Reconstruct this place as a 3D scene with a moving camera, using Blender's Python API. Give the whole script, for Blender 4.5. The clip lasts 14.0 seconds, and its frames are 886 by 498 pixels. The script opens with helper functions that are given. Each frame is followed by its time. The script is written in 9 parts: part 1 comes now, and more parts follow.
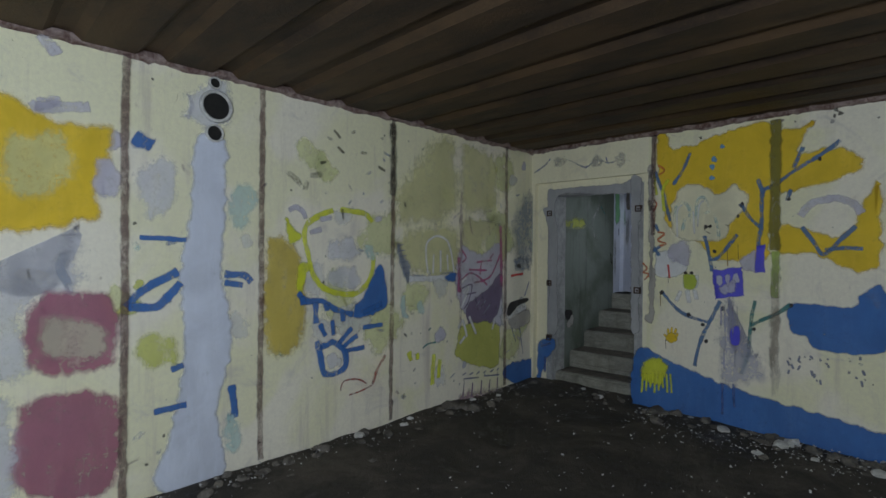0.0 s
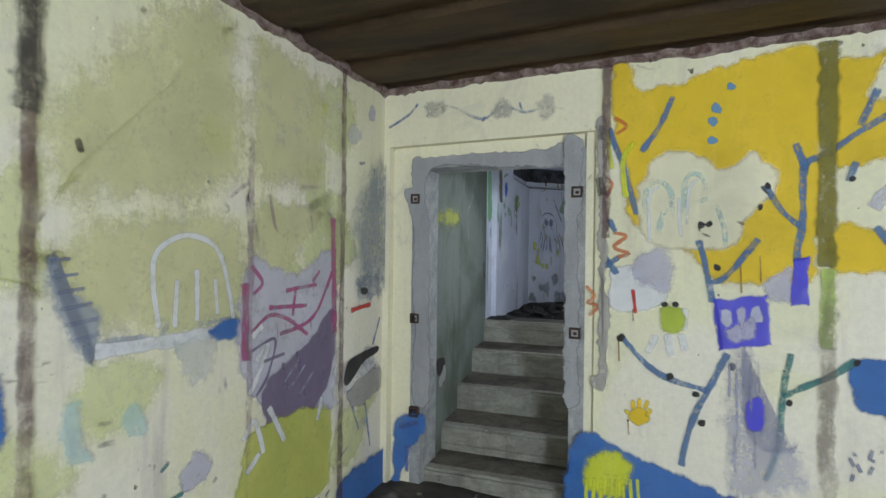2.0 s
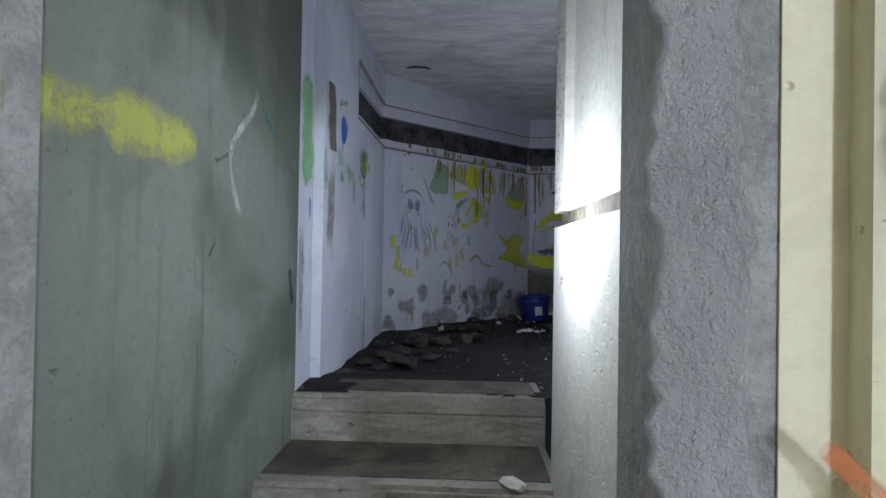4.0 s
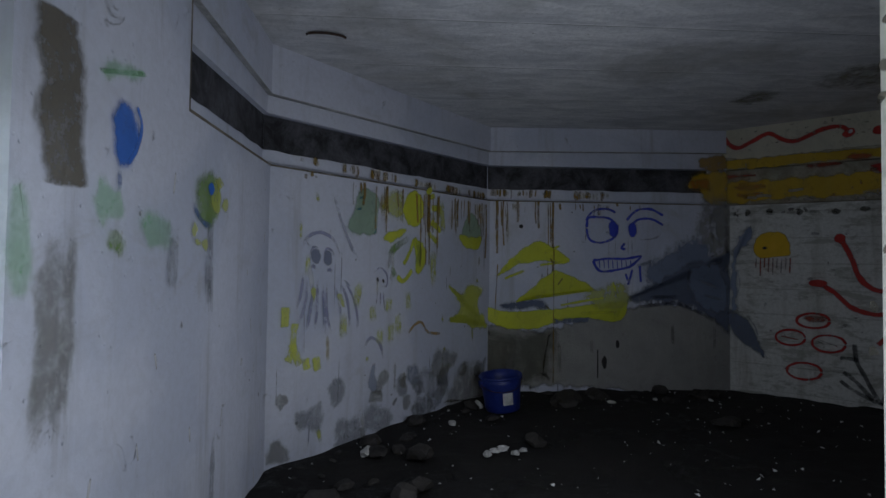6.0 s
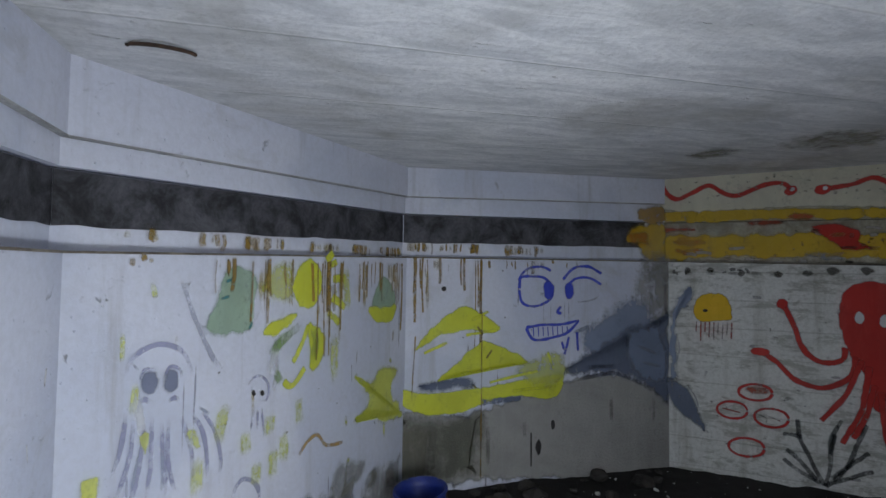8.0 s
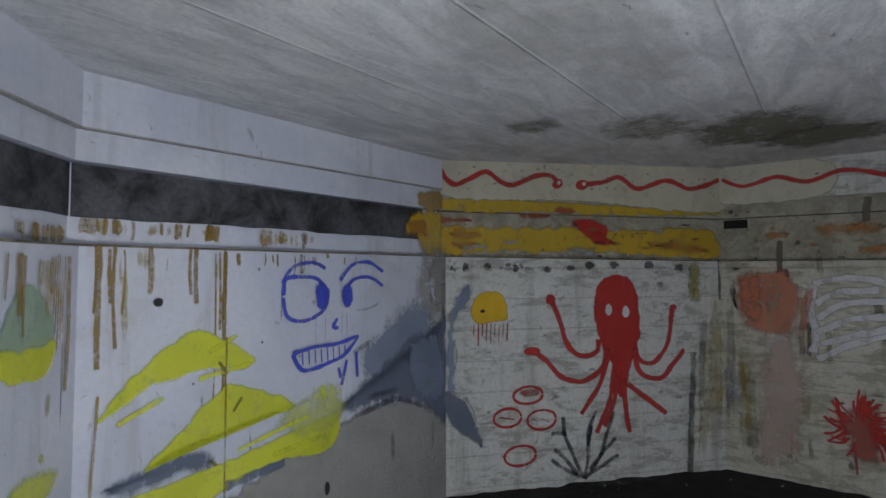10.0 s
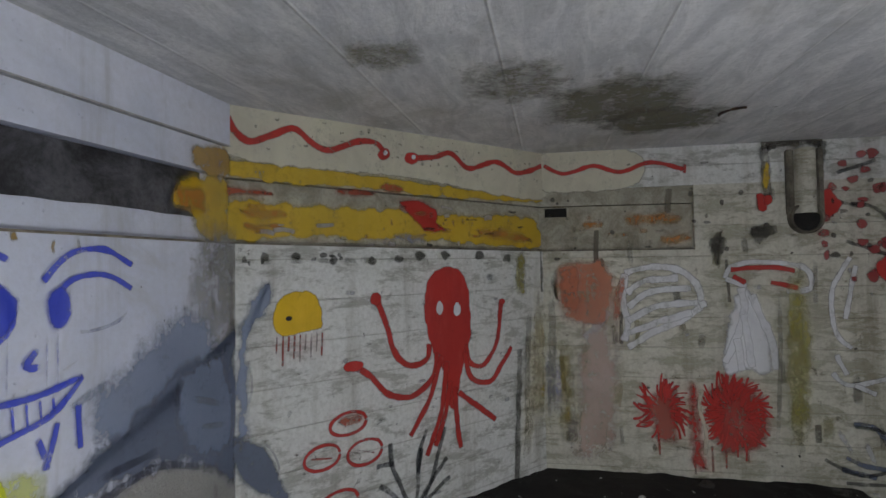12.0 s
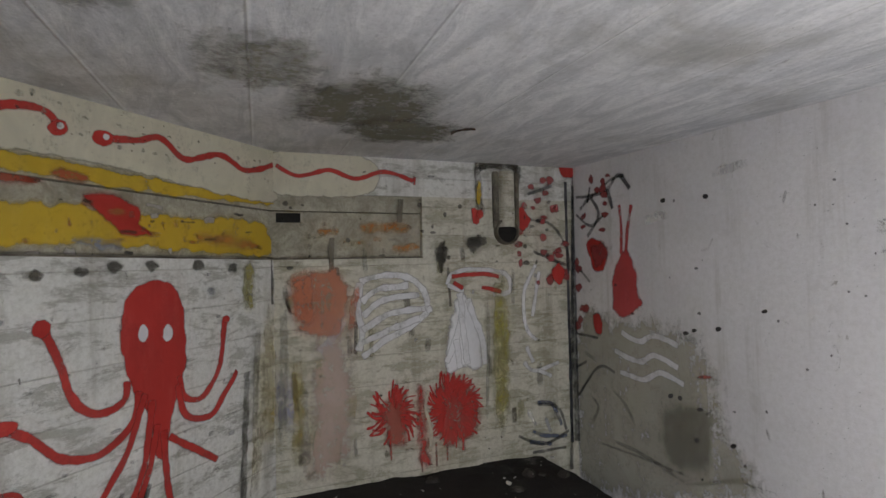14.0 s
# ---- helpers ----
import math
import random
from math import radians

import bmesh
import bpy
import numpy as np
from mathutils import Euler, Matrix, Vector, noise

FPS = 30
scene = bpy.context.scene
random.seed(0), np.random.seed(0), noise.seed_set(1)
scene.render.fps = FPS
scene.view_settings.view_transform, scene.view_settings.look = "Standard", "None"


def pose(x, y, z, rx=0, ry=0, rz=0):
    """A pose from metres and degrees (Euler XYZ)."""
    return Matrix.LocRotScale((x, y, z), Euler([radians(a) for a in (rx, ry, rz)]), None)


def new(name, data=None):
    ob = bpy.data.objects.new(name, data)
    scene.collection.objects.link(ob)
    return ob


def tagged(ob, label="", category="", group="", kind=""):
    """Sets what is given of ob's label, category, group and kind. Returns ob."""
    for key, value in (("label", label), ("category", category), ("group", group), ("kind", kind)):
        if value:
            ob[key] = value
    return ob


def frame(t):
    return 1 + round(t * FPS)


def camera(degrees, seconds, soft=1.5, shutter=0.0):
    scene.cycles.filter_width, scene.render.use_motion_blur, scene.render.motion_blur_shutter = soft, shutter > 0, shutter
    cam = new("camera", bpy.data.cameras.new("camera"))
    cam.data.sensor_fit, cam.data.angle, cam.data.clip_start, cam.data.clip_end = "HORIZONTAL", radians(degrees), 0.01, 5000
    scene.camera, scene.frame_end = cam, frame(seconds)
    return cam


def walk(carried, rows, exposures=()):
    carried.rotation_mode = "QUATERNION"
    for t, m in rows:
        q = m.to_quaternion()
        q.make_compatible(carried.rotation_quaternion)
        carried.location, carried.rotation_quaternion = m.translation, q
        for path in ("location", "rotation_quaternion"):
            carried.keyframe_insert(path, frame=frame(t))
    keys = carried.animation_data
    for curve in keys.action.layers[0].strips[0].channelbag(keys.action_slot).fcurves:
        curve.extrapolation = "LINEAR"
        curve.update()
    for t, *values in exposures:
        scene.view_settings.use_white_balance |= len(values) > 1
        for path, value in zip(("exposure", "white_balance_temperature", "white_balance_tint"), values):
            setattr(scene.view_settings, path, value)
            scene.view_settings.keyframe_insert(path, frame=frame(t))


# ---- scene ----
cam = camera(82.1, 14.0)
METRES, EYE, TILT, LEAN, TURN = 10.0, 1.475, 0.0, 0.0, 40.6
ROWS = [
    (0.0, 0.0, 0.0, 0.0, 0.0, -0.24, -0.61),
    (0.5, -0.0094, 0.0596, -0.0005, -10.9, 0.01, -0.65),
    (1.0, -0.0146, 0.1243, 0.0047, -16.35, 0.08, -0.7),
    (1.5, -0.0072, 0.1858, 0.0067, -19.09, 0.01, -0.73),
    (2.0, 0.0133, 0.2506, 0.0056, -21.68, 0.09, -0.75),
    (2.5, 0.0344, 0.3103, 0.0038, -27.81, 0.15, -0.92),
    (3.0, 0.0635, 0.3718, 0.0007, -32.47, 0.29, -0.93),
    (5.5, 0.2195, 0.5619, 0.0189, -44.27, 1.18, -0.86),
    (6.0, 0.2363, 0.5811, 0.0397, -45.84, 1.54, -0.71),
    (6.5, 0.2482, 0.5987, 0.0559, -47.83, 1.77, -0.75),
    (7.0, 0.2582, 0.6113, 0.0632, -51.63, 1.96, -0.67),
    (7.5, 0.2756, 0.6248, 0.0721, -54.06, 2.11, -0.67),
    (8.0, 0.2893, 0.6358, 0.0823, -56.78, 2.23, -0.77),
    (8.5, 0.305, 0.6564, 0.0812, -65.65, 1.97, -0.76),
    (9.0, 0.3277, 0.6822, 0.079, -77.42, 2.19, -0.41),
    (11.5, 0.4398, 0.742, 0.0834, -111.21, 2.06, 0.52),
    (12.0, 0.4572, 0.7324, 0.0791, -118.97, 1.76, 0.78),
    (12.5, 0.4722, 0.7233, 0.0775, -124.98, 1.76, 0.88),
    (13.0, 0.4789, 0.722, 0.0806, -134.88, 1.51, 0.89),
    (13.5, 0.4845, 0.7246, 0.0812, -144.13, 1.62, 1.11),
    (14.0, 0.4843, 0.7263, 0.0831, -150.67, 1.57, 1.21),
]
EXPOSURES = [(0.0, -2.85, 5550, 9), (0.5, -2.4, 5600, 9), (1.5, -1.8, 5650, 8), (3.0, -1.0, 5650, 8), (4.2, -1.3, 5700, 12), (5.5, -1.8, 5900, 12), (6.0, -1.5, 5700, 10), (6.5, -1.0, 5600, 9), (7.5, -0.08, 5750, 9), (9.0, 0.45, 6000, 10), (11.5, 1.0, 6200, 10), (14.0, 1.4, 6700, 12)]
walk(cam, [(t, pose(0, 0, EYE, TILT, LEAN, TURN) @ pose(METRES * x, METRES * y, METRES * z, 90 + pitch, roll, yaw)) for t, x, y, z, yaw, pitch, roll in ROWS], EXPOSURES)

# ---- light: the torch that is carried through the bunker, as three lamps standing along the walk ----
world = bpy.data.worlds.new("world")
scene.world = world
world.use_nodes = True
world.node_tree.nodes["Background"].inputs[0].default_value = (0.55, 0.65, 0.8, 1)
world.node_tree.nodes["Background"].inputs[1].default_value = 0.03


def lamp(name, place, watts, radius, colour):
    data = bpy.data.lights.new(name, "POINT")
    data.energy, data.shadow_soft_size, data.color = watts, radius, colour
    ob = new(name, data)
    ob.location = place
    return tagged(ob, "white torch light in the dark bunker", "torch", kind="structure")


lamp("torch_light_hall", (0.2, -0.7, 1.7), 1500, 0.25, (0.93, 0.97, 1.0))
lamp("torch_light_passage", (-1.82, 5.9, 1.6), 27.0, 0.06, (1.0, 0.99, 0.96))
lamp("torch_light_post", (-1.35, 7.55, 1.6), 28, 0.12, (0.97, 0.98, 1.0))

# ---- materials ----


class Nodes:
    """A short way to write node trees."""

    def __init__(self, name):
        self.mat = bpy.data.materials.new(name)
        self.mat.use_nodes = True
        self.tree = self.mat.node_tree
        self.bsdf = self.tree.nodes["Principled BSDF"]
        self.out = self.tree.nodes["Material Output"]
        self.coords = self.tree.nodes.new("ShaderNodeNewGeometry").outputs["Position"]

    def link(self, a, b):
        self.tree.links.new(a, b)

    def stretch(self, x, y, z, source=None):
        n = self.tree.nodes.new("ShaderNodeMapping")
        n.inputs["Scale"].default_value = (x, y, z)
        self.link(source or self.coords, n.inputs["Vector"])
        return n.outputs[0]

    def noise(self, scale, detail=5, rough=0.6, at=None, warp=0.0):
        n = self.tree.nodes.new("ShaderNodeTexNoise")
        n.inputs["Scale"].default_value, n.inputs["Detail"].default_value = scale, detail
        n.inputs["Roughness"].default_value, n.inputs["Distortion"].default_value = rough, warp
        self.link(at or self.coords, n.inputs["Vector"])
        return n.outputs["Fac"]

    def cells(self, scale, at=None):
        n = self.tree.nodes.new("ShaderNodeTexVoronoi")
        n.inputs["Scale"].default_value = scale
        self.link(at or self.coords, n.inputs["Vector"])
        return n.outputs["Distance"]

    def ramp(self, value, low, high, a=0.0, b=1.0):
        n = self.tree.nodes.new("ShaderNodeMapRange")
        n.interpolation_type = "SMOOTHSTEP"
        for i, v in ((1, low), (2, high), (3, a), (4, b)):
            n.inputs[i].default_value = v
        self.link(value, n.inputs[0])
        return n.outputs[0]

    def maths(self, op, a, b):
        n = self.tree.nodes.new("ShaderNodeMath")
        n.operation = op
        for i, v in ((0, a), (1, b)):
            if isinstance(v, (int, float)):
                n.inputs[i].default_value = v
            else:
                self.link(v, n.inputs[i])
        return n.outputs[0]

    def mix(self, fac, a, b):
        n = self.tree.nodes.new("ShaderNodeMix")
        n.data_type = "RGBA"
        for socket, v in ((n.inputs[0], fac), (n.inputs[6], a), (n.inputs[7], b)):
            if isinstance(v, tuple):
                socket.default_value = (*v, 1)
            elif isinstance(v, (int, float)):
                socket.default_value = v
            else:
                self.link(v, socket)
        return n.outputs[2]

    def axis(self, i):
        n = self.tree.nodes.new("ShaderNodeSeparateXYZ")
        self.link(self.coords, n.inputs[0])
        return n.outputs[i]

    def finish(self, colour, rough=0.85, height=None, depth=0.01, metal=0.0):
        if isinstance(colour, tuple):
            self.bsdf.inputs["Base Color"].default_value = (*colour, 1)
        else:
            self.link(colour, self.bsdf.inputs["Base Color"])
        if isinstance(rough, float):
            self.bsdf.inputs["Roughness"].default_value = rough
        else:
            self.link(rough, self.bsdf.inputs["Roughness"])
        self.bsdf.inputs["Metallic"].default_value = metal
        if height is not None:
            n = self.tree.nodes.new("ShaderNodeBump")
            n.inputs["Strength"].default_value, n.inputs["Distance"].default_value = 1.0, depth
            self.link(height, n.inputs["Height"])
            self.link(n.outputs[0], self.bsdf.inputs["Normal"])
        return self.mat


def painted_plaster(name, base, blotch, dirt, streak=0.5, blotch_at=0.55, gloss=0.75):
    """Old wall paint: soft blotches of a second colour, runs of dirt, pocks and scratches."""
    n = Nodes(name)
    big = n.noise(1.1, 4, 0.55, warp=0.4)
    fine = n.noise(38, 6, 0.7)
    runs = n.noise(3.2, 5, 0.65, at=n.stretch(2.6, 2.6, 0.22))
    pocks = n.cells(26)
    spots = n.noise(7, 8, 0.75, warp=0.8)
    c = n.mix(n.ramp(big, blotch_at - 0.05, blotch_at + 0.07), base, blotch)
    c = n.mix(n.maths("MULTIPLY", n.ramp(runs, 0.52, 0.78), streak), c, dirt)
    c = n.mix(n.maths("MULTIPLY", n.ramp(n.noise(2.3, 6, 0.7, warp=1.2), 0.55, 0.72), 0.45), c, tuple(0.5 * v + 0.25 for v in dirt))
    c = n.mix(n.maths("MULTIPLY", n.ramp(spots, 0.62, 0.72), 0.8), c, dirt)
    marks = n.noise(5.5, 9, 0.85, at=n.stretch(1.0, 1.0, 1.6), warp=1.5)
    c = n.mix(n.ramp(marks, 0.64, 0.70, 0.0, 0.55), c, tuple(0.5 * v for v in dirt))
    c = n.mix(n.ramp(fine, 0.3, 0.75, 0.0, 0.22), c, dirt)
    scuffs = n.noise(9, 6, 0.8, at=n.stretch(1.4, 1.4, 6.0))
    c = n.mix(n.ramp(scuffs, 0.68, 0.74, 0.0, 0.45), c, tuple(0.55 * v for v in dirt))
    h = n.maths("ADD", n.maths("MULTIPLY", fine, 0.35), n.maths("ADD", n.ramp(pocks, 0.0, 0.14, -0.5, 0.0), n.ramp(spots, 0.62, 0.72, 0.5, 0.0)))
    return n.finish(c, gloss, h, 0.006)


def board_concrete(name, base, pale, dark, flake=0.5, boards=5.0):
    """Cast concrete with the marks of horizontal boards, half-flaked whitewash and dark holes."""
    n = Nodes(name)
    z = n.axis(2)
    joint = n.maths("ABSOLUTE", n.maths("SUBTRACT", n.maths("FRACT", n.maths("MULTIPLY", z, boards), 0.0), 0.5), 0.0)
    flakes = n.noise(4.5, 8, 0.72, at=n.stretch(1.0, 1.0, 3.0), warp=0.3)
    fine = n.noise(45, 6, 0.7)
    holes = n.noise(13, 5, 0.7, warp=0.5)
    runs = n.noise(2.4, 5, 0.65, at=n.stretch(2.4, 2.4, 0.2))
    c = n.mix(n.ramp(flakes, flake - 0.06, flake + 0.06), base, pale)
    c = n.mix(n.ramp(runs, 0.5, 0.75, 0.0, 0.55), c, dark)
    c = n.mix(n.ramp(holes, 0.66, 0.72, 0.0, 0.8), c, tuple(0.35 * v for v in dark))
    c = n.mix(n.ramp(fine, 0.35, 0.75, 0.0, 0.35), c, dark)
    c = n.mix(n.ramp(joint, 0.0, 0.025, 0.3, 0.0), c, dark)
    h = n.maths("ADD", n.maths("MULTIPLY", fine, 0.5), n.maths("ADD", n.ramp(holes, 0.62, 0.72, 0.0, -0.9), n.maths("ADD", n.ramp(joint, 0.0, 0.03, -0.5, 0.0), n.ramp(flakes, flake - 0.05, flake + 0.05, 0.0, 0.3))))
    return n.finish(c, 0.88, h, 0.007)


def rough_matter(name, dark, light, scale=6.0, rough=0.9, depth=0.01, metal=0.0):
    n = Nodes(name)
    a, b = n.noise(scale, 8, 0.7, warp=0.5), n.noise(scale * 9, 5, 0.7)
    c = n.mix(n.ramp(a, 0.32, 0.68), dark, light)
    c = n.mix(n.ramp(b, 0.4, 0.8, 0.0, 0.5), c, tuple(0.5 * v for v in dark))
    return n.finish(c, rough, n.maths("ADD", a, n.maths("MULTIPLY", b, 0.4)), depth, metal)


def corrugated_rust():
    n = Nodes("rusty_steel")
    a, b = n.noise(2.2, 6, 0.65, at=n.stretch(0.6, 2.0, 1.0)), n.noise(60, 4, 0.7)
    speck = n.noise(18, 7, 0.8, at=n.stretch(0.5, 2.2, 1.0))
    c = n.mix(n.ramp(a, 0.35, 0.68), (0.028, 0.017, 0.010), (0.085, 0.050, 0.022))
    c = n.mix(n.ramp(b, 0.5, 0.8, 0.0, 0.6), c, (0.13, 0.075, 0.03))
    c = n.mix(n.ramp(speck, 0.72, 0.76, 0.0, 0.8), c, (0.42, 0.40, 0.37))
    return n.finish(c, 0.7, n.maths("ADD", a, b), 0.004, 0.15)


def wet_earth(name, dark, light, wet):
    n = Nodes(name)
    a, b = n.noise(1.6, 7, 0.7, warp=0.4), n.noise(30, 7, 0.75)
    c = n.mix(n.ramp(a, 0.4, 0.68), dark, light)
    c = n.mix(n.ramp(b, 0.45, 0.8, 0.0, 0.6), c, tuple(0.4 * v for v in dark))
    r = n.ramp(a, wet - 0.12, wet + 0.05, 0.28, 0.9)
    return n.finish(c, r, n.maths("ADD", n.maths("MULTIPLY", a, 0.8), b), 0.02)


def ceiling_wash():
    n = Nodes("whitewashed_ceiling")
    long = n.noise(5.0, 7, 0.7, at=n.stretch(0.5, 1.7, 1.0), warp=0.7)
    big = n.noise(0.9, 5, 0.6, warp=0.6)
    fine = n.noise(50, 5, 0.7)
    y = n.axis(1)
    seam = n.maths("ABSOLUTE", n.maths("SUBTRACT", n.maths("FRACT", n.maths("MULTIPLY", y, 1.9), 0.0), 0.5), 0.0)
    flakes = n.noise(16, 8, 0.8, at=n.stretch(0.5, 1.6, 1.0))
    c = n.mix(n.ramp(long, 0.35, 0.66), (0.55, 0.56, 0.58), (0.80, 0.80, 0.81))
    c = n.mix(n.ramp(big, 0.5, 0.72, 0.0, 0.7), c, (0.33, 0.32, 0.29))
    c = n.mix(n.ramp(flakes, 0.60, 0.68, 0.0, 0.8), c, (0.88, 0.88, 0.87))
    c = n.mix(n.ramp(fine, 0.4, 0.8, 0.0, 0.3), c, (0.2, 0.2, 0.2))
    c = n.mix(n.ramp(seam, 0.0, 0.012, 0.5, 0.0), c, (0.75, 0.75, 0.73))
    h = n.maths("ADD", n.maths("ADD", long, n.maths("MULTIPLY", fine, 0.5)), n.maths("ADD", n.ramp(flakes, 0.62, 0.7, 0.0, 0.6), n.ramp(seam, 0.0, 0.02, 0.5, 0.0)))
    return n.finish(c, 0.85, h, 0.009)


def paint(name, colour, wear=0.35, relief=0.0015):
    """Paint brushed or sprayed on a wall: thin towards its rim ('cover' is its thickness), streaked and worn in specks."""
    n = Nodes(name)
    cover = n.tree.nodes.new("ShaderNodeAttribute")
    cover.attribute_name = "cover"
    a, b = n.noise(11.0, 8, 0.75, warp=0.3), n.noise(2.8, 5, 0.65, warp=0.6)
    streak = n.noise(5.0, 7, 0.7, at=n.stretch(3.0, 3.0, 0.5))
    speck = n.noise(55.0, 4, 0.7)
    c = n.mix(n.ramp(b, 0.32, 0.68), colour, tuple(0.82 * v for v in colour))
    c = n.mix(n.ramp(streak, 0.45, 0.75, 0.0, 0.4), c, tuple(min(1.0, 1.15 * v + 0.05) for v in colour))
    c = n.mix(n.ramp(a, 0.60, 0.74, 0.0, 0.4), c, tuple(0.55 * v for v in colour))
    thin = n.maths("ADD", n.maths("MULTIPLY", n.ramp(a, 0.3, 0.72), 0.55), n.maths("ADD", n.maths("MULTIPLY", n.ramp(streak, 0.3, 0.75), 0.5), n.maths("MULTIPLY", n.ramp(speck, 0.4, 0.75), 0.3)))
    left = n.maths("SUBTRACT", cover.outputs["Fac"], n.maths("MULTIPLY", thin, 0.34 + 0.55 * wear))
    alpha = n.maths("MULTIPLY", n.ramp(left, -0.02, 0.7), 1.0 - 0.75 * wear ** 1.5)
    n.finish(c, 0.75, n.maths("ADD", a, speck), relief)
    n.link(alpha, n.bsdf.inputs["Alpha"])
    return n.mat


CREAM = painted_plaster("cream_paint", (0.83, 0.78, 0.64), (0.79, 0.76, 0.52), (0.44, 0.38, 0.35), 0.6, 0.5)
CREAM_PLAIN = painted_plaster("cream_trim_paint", (0.84, 0.79, 0.58), (0.82, 0.78, 0.60), (0.5, 0.43, 0.30), 0.3, 0.6)
LILAC = painted_plaster("lilac_whitewash", (0.68, 0.70, 0.80), (0.58, 0.61, 0.72), (0.36, 0.36, 0.38), 0.65, 0.5)
PALE = painted_plaster("grey_whitewash", (0.76, 0.75, 0.76), (0.70, 0.69, 0.70), (0.38, 0.36, 0.32), 0.5, 0.53)
# green plaster with the passage's lack of light put into its colour
GREENISH_SHADED = painted_plaster("shaded_greenish_plaster", (0.19, 0.215, 0.19), (0.11, 0.13, 0.10), (0.06, 0.065, 0.05), 0.8, 0.5)
SPECKLED = painted_plaster("mouldy_white_plaster", (0.84, 0.84, 0.80), (0.78, 0.79, 0.72), (0.20, 0.16, 0.11), 0.2, 0.5)
BOARDS = board_concrete("board_marked_concrete", (0.46, 0.46, 0.42), (0.74, 0.74, 0.71), (0.24, 0.22, 0.17), 0.45)
STAINED = board_concrete("stained_concrete", (0.42, 0.40, 0.31), (0.64, 0.62, 0.53), (0.20, 0.17, 0.10), 0.47)
SLIT = rough_matter("grey_slit_filling", (0.26, 0.24, 0.18), (0.50, 0.47, 0.38), 7, 0.85, 0.008)
STAIR = board_concrete("stair_concrete", (0.26, 0.25, 0.215), (0.34, 0.33, 0.28), (0.09, 0.08, 0.06), 0.5, 3.1)
GREY = rough_matter("bare_grey_concrete", (0.28, 0.28, 0.28), (0.46, 0.46, 0.46), 9, 0.9, 0.012)
SLIT_EDGE = rough_matter("slit_edge", (0.09, 0.075, 0.06), (0.30, 0.26, 0.20), 7, 0.9, 0.012)
BROWN = rough_matter("brown_seep", (0.07, 0.06, 0.045), (0.22, 0.20, 0.15), 8, 0.8, 0.012)
TREAD = rough_matter("damp_tread", (0.05, 0.043, 0.033), (0.16, 0.14, 0.11), 5, 0.8, 0.008)
STONE = rough_matter("rubble_stone", (0.07, 0.062, 0.052), (0.20, 0.18, 0.155), 9, 0.9, 0.01)
# rubble stone again, its colour darkened for the weak light on the post floor
DIM_STONE = rough_matter("dim_stone", (0.014, 0.012, 0.010), (0.055, 0.048, 0.042), 9, 0.75, 0.01)
PLASTER_BIT = rough_matter("fallen_plaster", (0.42, 0.41, 0.39), (0.70, 0.69, 0.66), 12, 0.9, 0.006)
IRON = rough_matter("rusted_iron", (0.03, 0.02, 0.015), (0.11, 0.06, 0.035), 25, 0.7, 0.003, 0.3)
BLACK = rough_matter("black_paint", (0.008, 0.008, 0.010), (0.11, 0.11, 0.125), 7, 0.7, 0.008)
# near-black faces that stand for the shade inside holes and gaps
HOLE_SHADE = rough_matter("hole_shade", (0.008, 0.008, 0.008), (0.02, 0.018, 0.015), 9, 0.95)
RUST = corrugated_rust()
EARTH = wet_earth("damp_earth", (0.036, 0.030, 0.023), (0.10, 0.085, 0.065), 0.42)
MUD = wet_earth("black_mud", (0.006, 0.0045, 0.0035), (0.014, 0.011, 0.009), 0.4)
OVERHEAD = ceiling_wash()

# ---- building helpers ----


def part(name, bm, material, parent=None, label=""):
    me = bpy.data.meshes.new(name)
    bm.normal_update()
    bm.to_mesh(me)
    bm.free()
    me.materials.append(material)
    ob = new(name, me)
    ob.parent = parent
    if label:
        ob["label"] = label
    return ob


def slab(corners, low, high):
    """An upright prism on a plan outline. low and high: one height, or a height for each corner."""
    n = len(corners)
    lows = low if isinstance(low, (list, tuple)) else [low] * n
    highs = high if isinstance(high, (list, tuple)) else [high] * n
    bm = bmesh.new()
    a = [bm.verts.new((x, y, z)) for (x, y), z in zip(corners, lows)]
    b = [bm.verts.new((x, y, z)) for (x, y), z in zip(corners, highs)]
    bm.faces.new(a[::-1])
    bm.faces.new(b)
    for i in range(n):
        bm.faces.new((a[i], a[(i + 1) % n], b[(i + 1) % n], b[i]))
    bmesh.ops.recalc_face_normals(bm, faces=bm.faces)
    return bm


def block(x0, x1, y0, y1, z0, z1, bevel=0.0):
    bm = slab([(x0, y0), (x1, y0), (x1, y1), (x0, y1)], z0, z1)
    if bevel:
        bmesh.ops.bevel(bm, geom=bm.edges[:], offset=bevel, segments=2, affect="EDGES")
    return bm


def structure(name, bm, material, label):
    return tagged(part(name, bm, material), label, name.split("_")[0], kind="structure")


class Wall:
    """A wall's inner face, from plan point a to plan point b; u runs from a along it, side +1 when the room lies to the left of a-b."""

    def __init__(self, a, b, side):
        self.a, self.b = Vector(a), Vector(b)
        self.along = (self.b - self.a).normalized()
        self.length = (self.b - self.a).length
        self.inward = Vector((-self.along.y, self.along.x)) * side
        self.layers = 0

    def plan(self, u, off=0.0):
        p = self.a + self.along * u + self.inward * off
        return (p.x, p.y)

    def at(self, u, z, off=0.0):
        return Vector((*self.plan(u, off), z))

    def box(self, u0, u1, z0, z1, off=0.0, back=-0.3):
        return slab([self.plan(u0, off), self.plan(u1, off), self.plan(u1, back), self.plan(u0, back)], z0, z1)


K = (-2.972, 4.997)
LEFT = Wall((-3.46, -2.5), K, -1)
